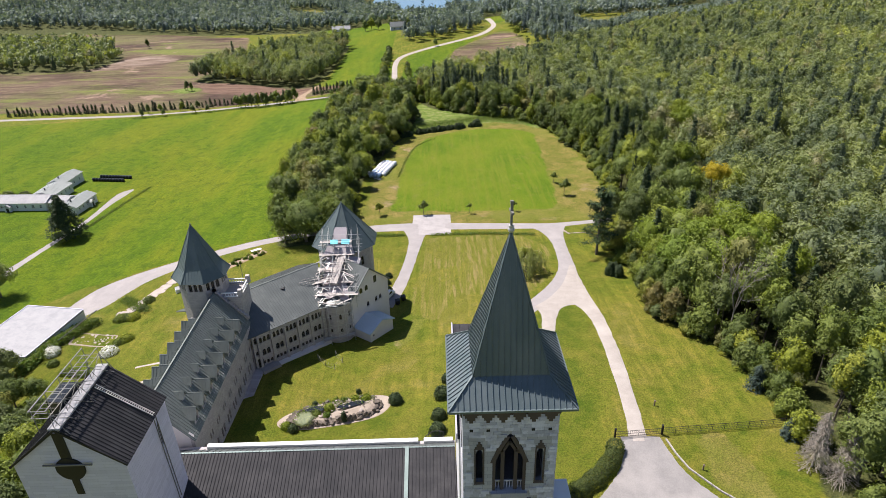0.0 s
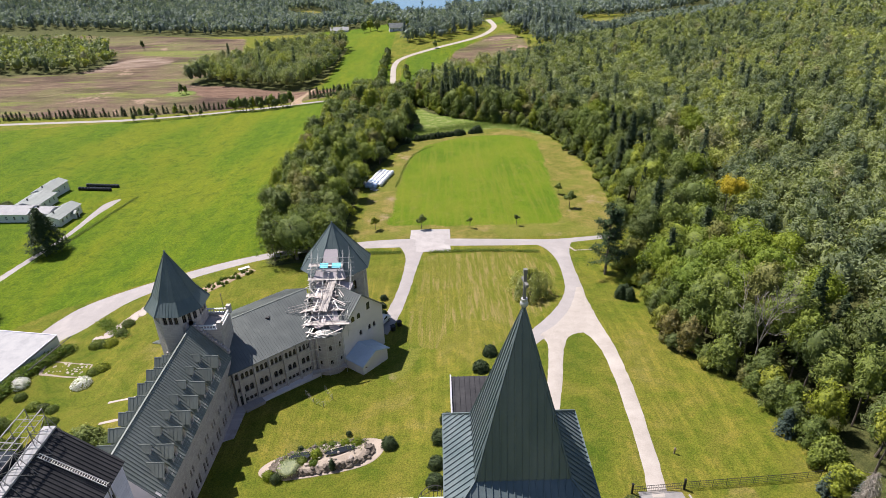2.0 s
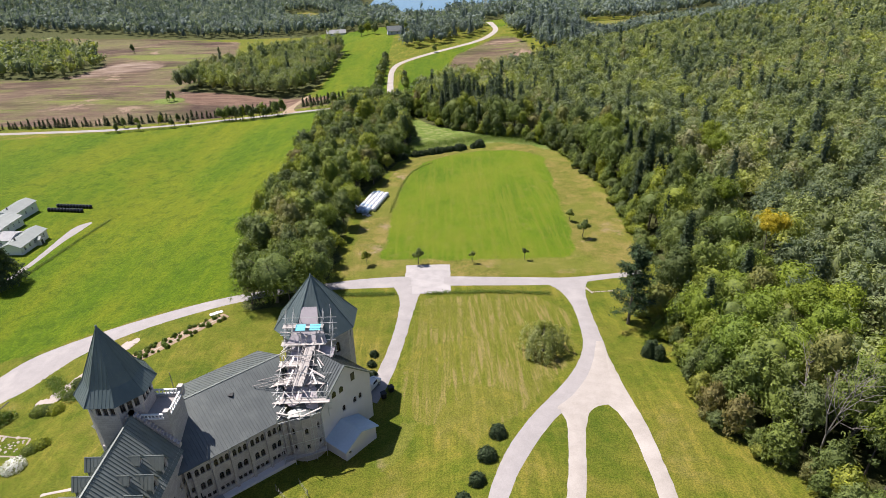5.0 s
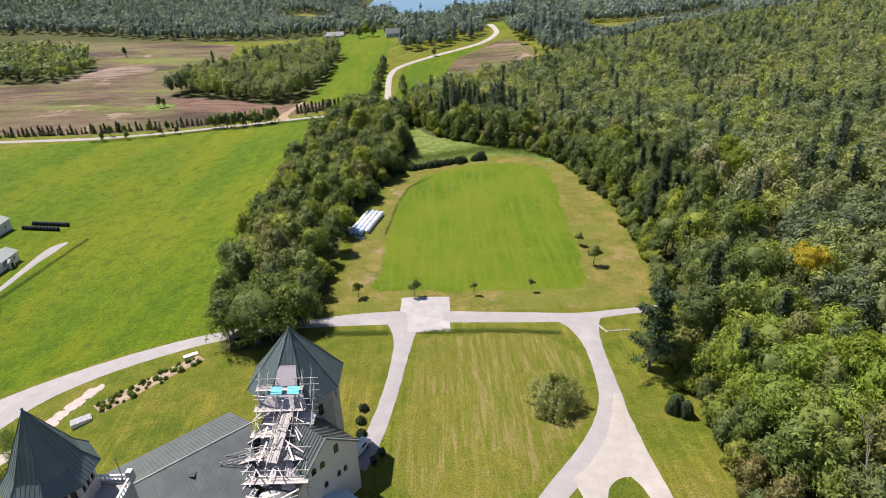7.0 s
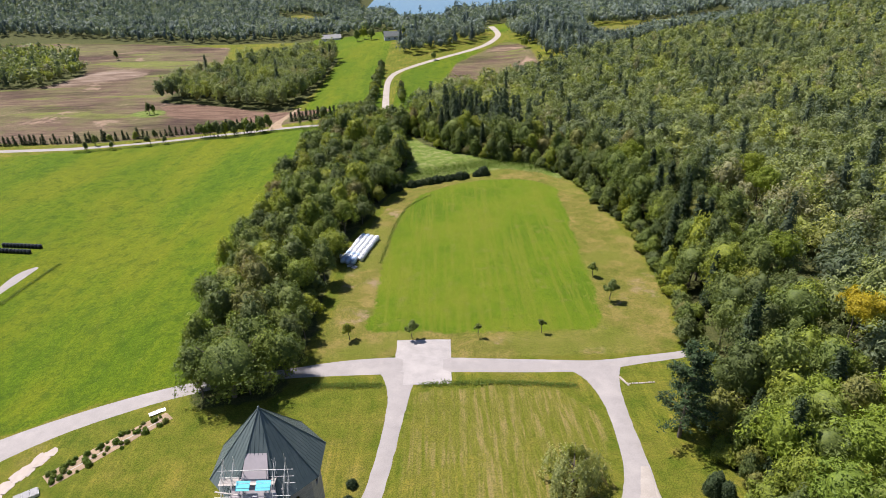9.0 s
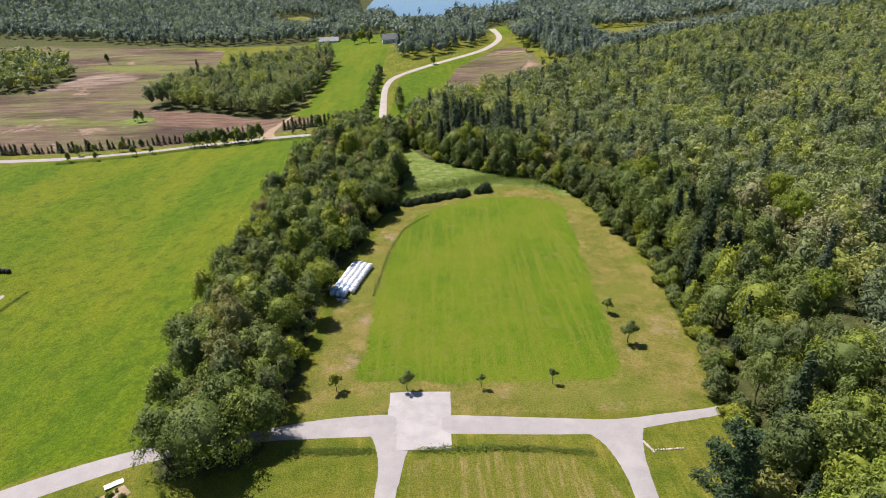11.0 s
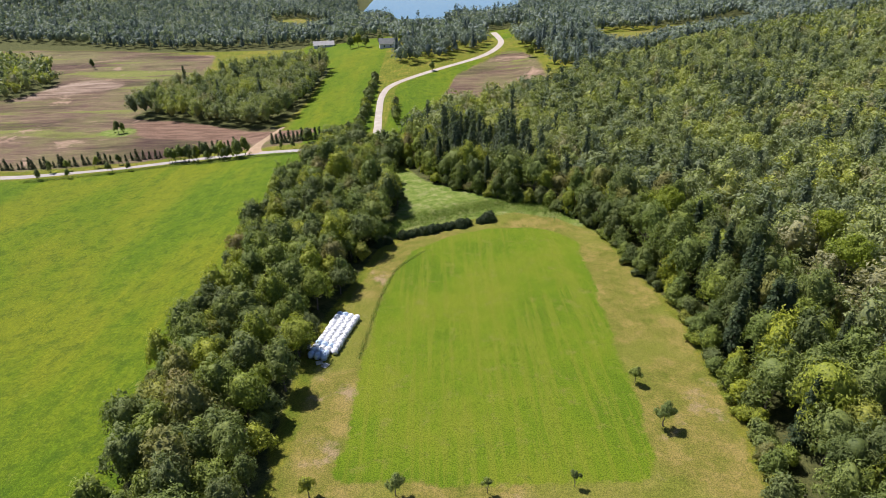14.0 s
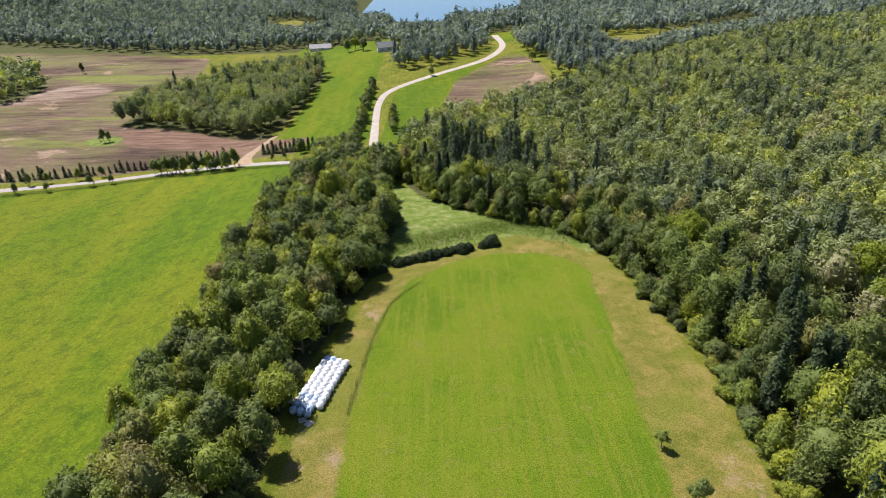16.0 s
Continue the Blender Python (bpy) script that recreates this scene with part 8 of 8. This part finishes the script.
def bale(label, mat, group):
    t = thing("hay_bale", label, "hay bale", group)
    bm = bmesh.new()
    bmesh.ops.create_cone(bm, segments=16, radius1=0.68, radius2=0.68, depth=1.25, cap_ends=True)
    bmesh.ops.bevel(bm, geom=[e for e in bm.edges if abs(e.verts[0].co.z - e.verts[1].co.z) < 0.01], offset=0.16, segments=2, affect="EDGES")
    for v in bm.verts:
        v.co += Vector((noise.noise(v.co * 2.2), noise.noise(v.co * 2.2 + Vector((5, 0, 0))), noise.noise(v.co * 2.2 + Vector((0, 5, 0))))) * 0.05
        v.co.z += 0.62
    part("wrap", bm, mat, t, shade=True)
    bm = bmesh.new()
    bmesh.ops.create_circle(bm, cap_ends=True, segments=10, radius=0.3, matrix=Matrix.Translation((0, 0, 1.29)))
    part("end_fold", bm, mat, t)
    return t


WB, BB = "white wrapped bales by the belt", "black wrapped bales in the meadow"
wbale, bbale, kbale = bale("white plastic-wrapped hay bale", BALE, WB), bale("pale blue plastic-wrapped hay bale", BALE_BLUE, WB), bale("black plastic-wrapped hay bale", BLACKWRAP, BB)
for r in range(13):
    for c in range(4):
        if (r, c) in ((0, 3), (1, 3)):
            continue
        x, y = -24.6 + 1.32 * c + 0.30 * r + rng.uniform(-0.1, 0.1), 201.4 + 1.28 * r - 0.55 * c + rng.uniform(-0.1, 0.1)
        set_down(bbale if (r in (0, 1, 3) and c < 3) or (r == 12 and c < 2) else wbale, x, y, rng.uniform(0.94, 1.05), rng.uniform(0, 360))
for x, y in ((-18.6, 213.4), (-25.6, 204.2)):
    set_down(wbale, x, y, 0.8, 30)
for k in range(2):
    pl = thing("pallet", "grey weathered timber pallet beside the bales", "pallet", "pallets", at=(-22.6 + 1.3 * k, 199.2 - 0.9 * k, ground_at(-22, 199)), turn=20 + 40 * k)
    for j in range(6):
        bm = bmesh.new()
        add_box(bm, (-0.7, -0.6 + j * 0.22, 0.12), (0.7, -0.6 + j * 0.22 + 0.14, 0.16))
        part("board", bm, ALU, pl)
    for j in range(3):
        bm = bmesh.new()
        add_box(bm, (-0.7 + j * 0.62, -0.6, 0.0), (-0.6 + j * 0.62, 0.64, 0.12))
        part("bearer", bm, WOOD, pl)
for k in range(22):
    row = k // 11
    set_down(kbale, -142.0 + 1.28 * (k % 11) + 1.2 * row, 236.0 - 0.21 * (k % 11) + 3.9 * row, 1.0, rng.uniform(0, 360))


def wheel(parent, x, y, r):
    bm = bmesh.new()
    bmesh.ops.create_cone(bm, segments=16, radius1=r, radius2=r, depth=0.22, cap_ends=True, matrix=pose(x, y, r, 90))
    w = part("wheel", bm, BLACK, parent)
    bm = bmesh.new()
    bmesh.ops.create_cone(bm, segments=12, radius1=r * 0.6, radius2=r * 0.6, depth=0.24, cap_ends=True, matrix=pose(x, y, r, 90))
    part("rim", bm, ALU, w)


def van(x, y, turn):
    t = thing("van", "white van parked at the end of the side drive", "car")
    bm = bmesh.new()
    prof = [(-2.3, 0.4), (2.3, 0.4), (2.35, 0.95), (1.5, 1.1), (0.9, 1.85), (-2.2, 1.95), (-2.35, 1.6)]
    a = [bm.verts.new((p, -0.9, q)) for p, q in prof]
    b = [bm.verts.new((p, 0.9, q)) for p, q in prof]
    bm.faces.new(a), bm.faces.new(b[::-1])
    for i in range(len(prof)):
        bm.faces.new((a[i], b[i], b[(i + 1) % 7], a[(i + 1) % 7]))
    bmesh.ops.bevel(bm, geom=list(bm.edges), offset=0.07, segments=2, affect="EDGES")
    part("body", bm, WHITE, t, shade=False)
    bm = bmesh.new()
    add_slab(bm, ((1.46, -0.78, 1.2), (1.46, 0.78, 1.2), (0.98, 0.76, 1.8), (0.98, -0.76, 1.8)), 0.02)
    part("windscreen", bm, GLASS, t)
    for s in (-1, 1):
        bm = bmesh.new()
        add_box(bm, (-0.2, s * 0.905 - 0.012, 1.25), (1.0, s * 0.905 + 0.012, 1.75))
        part("side_window", bm, GLASS, t)
        for q in (-1.5, 1.45):
            wheel(t, q, s * 0.85, 0.34)
    bm = bmesh.new()
    add_box(bm, (-2.38, -0.7, 1.1), (-2.33, 0.7, 1.7))
    part("rear_window", bm, GLASS, t)
    t.matrix_world = pose(x, y, ground_at(x, y) + 0.1, 0, 0, turn)


van(-13.0, 117.2, 62)
for i, (x, y) in enumerate(((-9.2, 116.3), (-10.4, 114.6))):
    if i == 0:
        bn = thing("waste_bin", "black wheeled waste bin beside the drive", "bin", "waste bins")
        bm = bmesh.new()
        add_box(bm, (-0.42, -0.4, 0.1), (0.42, 0.4, 1.1)), bmesh.ops.bevel(bm, geom=list(bm.edges), offset=0.06, segments=1, affect="EDGES")
        part("body", bm, BLACK, bn)
        bm = bmesh.new()
        add_slab(bm, ((-0.48, -0.46, 1.14), (0.48, -0.46, 1.14), (0.48, 0.46, 1.26), (-0.48, 0.46, 1.26)), 0.06)
        part("lid", bm, BLACK, bn)
    set_down(bn, x, y, 1.0, 30)
for i, (x, y) in enumerate(((-13.2, 127.0), (-13.4, 124.0), (-13.0, 121.0))):
    if i == 0:
        pb = bush(151, 0.8, 1.0, "dark shrub in the bed beside the tower", NEEDLE, group="shrubs beside the tower", lumps=6)
    set_down(pb, x, y, 1, 40 * i)

# ---------------------------------------------------------------- kitchen garden on the west lawn
fl = thing("flagstones", "broad sandy natural rock slabs in the grass", "paving", kind="structure")
rgf = np.random.default_rng(161)
for k in range(96):
    f = rgf.uniform()
    x, y = -75.8 + 9.6 * f + rgf.uniform(-0.95, 0.95), 121.0 + 17.6 * f + rgf.uniform(-0.9, 0.9)
    n = rgf.integers(5, 8)
    r = rgf.uniform(0.45, 0.95)
    bm = bmesh.new()
    add_slab(bm, [(x + r * rgf.uniform(0.7, 1.2) * math.cos(a), y + 1.3 * r * rgf.uniform(0.7, 1.2) * math.sin(a), ground_at(x, y) + 0.12) for a in np.linspace(0, 2 * math.pi, n + 1)[:-1]], 0.25)
    part("slab", bm, SLABROCK, fl)
ribbon("flower_bed", [(-64.4, 133.4), (-56, 139.8), (-48.6, 145.4)], [(-61.4, 130.6), (-53.8, 137.2), (-46.6, 143.6)], DIRT, 0.14, "long bare-earth flower bed with pale edging", "garden bed", kind="structure", step=1)
ribbon("path", [(-62.2, 132.0), (-54.6, 138.3), (-48.4, 143.6)], [(-61.9, 131.7), (-54.3, 138.0), (-48.1, 143.3)], SLABROCK, 0.18, "narrow pale stone edging path", "path", step=1)
gl = [bush(171, 0.5, 0.8, "small green garden plant in the long bed", WEED, "garden_plant", "plants in the long bed", 5, 40, 0.25)]
for k in range(60):
    f = k / 59
    set_down(gl[0], -63.6 + 15 * f + rgf.normal(0, 0.4) + 0.5 * (k % 3), 132.9 + 12 * f + rgf.normal(0, 0.4) - 0.9 * (k % 3), rgf.uniform(0.4, 1.1), 61 * k)
cf = thing("cold_frame", "white garden cold frame with a glazed lid", "cold frame", at=(-64.2, 129.0, ground_at(-64.2, 129.0)), turn=33)
bm = bmesh.new()
add_box(bm, (-1.7, -0.7, -0.2), (1.7, 0.7, 0.7))
part("box", bm, WHITE, cf)
for k in range(3):
    bm = bmesh.new()
    add_slab(bm, ((-1.65 + k * 1.12, -0.7, 0.76), (-0.6 + k * 1.12, -0.7, 0.76), (-0.6 + k * 1.12, 0.7, 0.95), (-1.65 + k * 1.12, 0.7, 0.95)), 0.04)
    part("lid", bm, ROOF_WHITE, cf)
tarp = thing("fleece_sheet", "white garden fleece sheet on the bed's end", "sheet", at=(-50.2, 145.6, ground_at(-50.2, 145.6)), turn=34)
bm = bmesh.new()
bmesh.ops.create_grid(bm, x_segments=12, y_segments=6, size=0.5, matrix=Matrix.Diagonal((2.8, 1.0, 1, 1)))
for v in bm.verts:
    v.co.z = 0.3 + 0.15 * noise.noise(v.co * 1.3)
part("cloth", bm, WHITE, tarp)
for i, (x, y, r) in enumerate(((-70.3, 103.6, 1.75), (-82.0, 103.6, 1.5))):
    hb = bush(181 + i, r, 1.15, "white-flowering hydrangea on the lawn", LEAF, "hydrangea", "white hydrangeas", 10, 60, 0.3)
    hb.matrix_world = pose(x, y, ground_at(x, y))
    rg2 = np.random.default_rng(191 + i)
    v = rg2.normal(0, 1, (300, 3))
    v /= np.linalg.norm(v, axis=1)[:, None]
    v[:, 2] = np.abs(v[:, 2])
    link("blossom", leaf_mesh("blossom", leaf_quads(v * np.array([r, r, 1.2]) * 1.05 + np.array([0, 0, 0.1]), v, 0.42, rg2, 0.3), BLOSSOM), BLOSSOM, hb, "white flower heads")
for i, (x, y, s) in enumerate(((-69.0, 108.8, 1.2), (-70.2, 107.6, 0.9), (-72.0, 118.5, 1.1), (-74.8, 118.3, 1.15), (-73.4, 118.6, 1.0), (-71.4, 122.4, 0.9), (-74, 97, 0.8), (-76, 97.4, 0.9), (-72, 96.4, 0.8), (-70, 92.5, 0.9), (-80, 100, 0.8), (-71.5, 126, 1.0))):
    if i == 0:
        gs = bush(201, 1.4, 1.1, "low dark green shrub on the west lawn", LEAF, group="low shrubs on the west lawn", size=0.34)
    set_down(gs, x, y, s, 25 * x)
for k, (a, b) in enumerate((((-82.0, 112.4), (-72.2, 110.9)), ((-80.6, 107.2), (-71.3, 106.4)), ((-82.0, 112.4), (-80.6, 107.2)), ((-72.2, 110.9), (-71.3, 106.4)), ((-61.4, 96.5), (-54.0, 97.4)), ((-60, 90.4), (-52.6, 91.6)))):
    d = Vector((b[0] - a[0], b[1] - a[1]))
    s = Vector((-d.y, d.x)).normalized() * (0.3 if k > 3 else 0.22)
    ribbon("path", [(a[0] + s.x, a[1] + s.y), (b[0] + s.x, b[1] + s.y)], [(a[0] - s.x, a[1] - s.y), (b[0] - s.x, b[1] - s.y)], SLABROCK if k > 3 else SAND, 0.12 + 0.004 * k, "narrow pale stone garden path", "path", step=1, cross=3)
for k in range(34):
    x, y = rgf.uniform(-80, -72.6), rgf.uniform(107.4, 111.4)
    bm = bmesh.new()
    rock(bm, Vector((0, 0, 0.04)), rgf.uniform(0.12, 0.34), rgf, 0.4)
    st = part("pale_stone", bm, SLABROCK)
    st.matrix_world = pose(x, y, ground_at(x, y))
    tagged(st, "pale flat stone lying in the old garden plot", "stone", "stones in the garden plot")
for k in range(26):
    f = k / 25
    x, y = (33.4 + 0.9 * f * 2, 150.6 - 4.6 * f) if k < 14 else (33.9 + 5.2 * (f - 0.52) * 2.1, 148.3 + 0.5 * f)
    bm = bmesh.new()
    rock(bm, Vector((0, 0, 0.05)), rgf.uniform(0.16, 0.3), rgf)
    st = part("edging_stone", bm, SLABROCK)
    st.matrix_world = pose(x, y, ground_at(x, y))
    tagged(st, "pale edging stone beside the drive", "stone", "edging stones by the drive")


# ---------------------------------------------------------------- far house by the lake
def far_house(x, y, w, d, h, roof, label):
    t = thing("house", label, "house", at=(x, y, ground_at(x, y)), turn=8)
    for a, b in (((-w, -d), (w, -d)), ((w, -d), (w, d)), ((w, d), (-w, d)), ((-w, d), (-w, -d))):
        wall_panel(t, "wall", a, b, -1, h, PALE, [(w * 0.5, 0.9, 1.1, 1.3, 0), (w * 1.2, 0.9, 1.1, 1.3, 0)] if a[1] == b[1] == -d else [], 0.25)
    gable_end(t, "gable", (w, -d), (w, d), h, h + d * 0.7, PALE), gable_end(t, "gable", (-w, d), (-w, -d), h, h + d * 0.7, PALE)
    o = 0.5
    seamed_roof(t, "roof", ((-w - o, -d - o, h - 0.3), (w + o, -d - o, h - 0.3), (w + o, 0, h + d * 0.7 + 0.1), (-w - o, 0, h + d * 0.7 + 0.1)), roof, 1.2)
    seamed_roof(t, "roof", ((w + o, d + o, h - 0.3), (-w - o, d + o, h - 0.3), (-w - o, 0, h + d * 0.7 + 0.1), (w + o, 0, h + d * 0.7 + 0.1)), roof, 1.2)


far_house(-37.6, 626, 7.5, 5, 3.4, ROOF_B, "pale grey house with a grey gable roof by the trees")
far_house(-104, 700, 9.5, 4, 2.6, ROOF_WHITE, "long low white building at the meadow's end")


# ---------------------------------------------------------------- the small wire fence in the court
def wire_fence():
    t = thing("wire_fence", "small see-through wire fence on slim posts in the court", "fence")
    line = [(-24.4, 93.6), (-22.6, 91.4), (-20.7, 90.2), (-19.5, 92.3), (-21.2, 94.6)]
    tops = []
    for x, y in line:
        z = ground_at(x, y)
        bm = bmesh.new()
        add_beam(bm, (x, y, z - 0.3), (x, y, z + 1.3), 0.07)
        part("post", bm, STEEL, t)
        tops.append(Vector((x, y, z)))
    for a, b in zip(tops, tops[1:]):
        for h in (0.15, 0.5, 0.85, 1.2):
            bm = bmesh.new()
            add_beam(bm, a + UP * h, b + UP * h, 0.014)
            part("wire", bm, STEEL, t)


wire_fence()
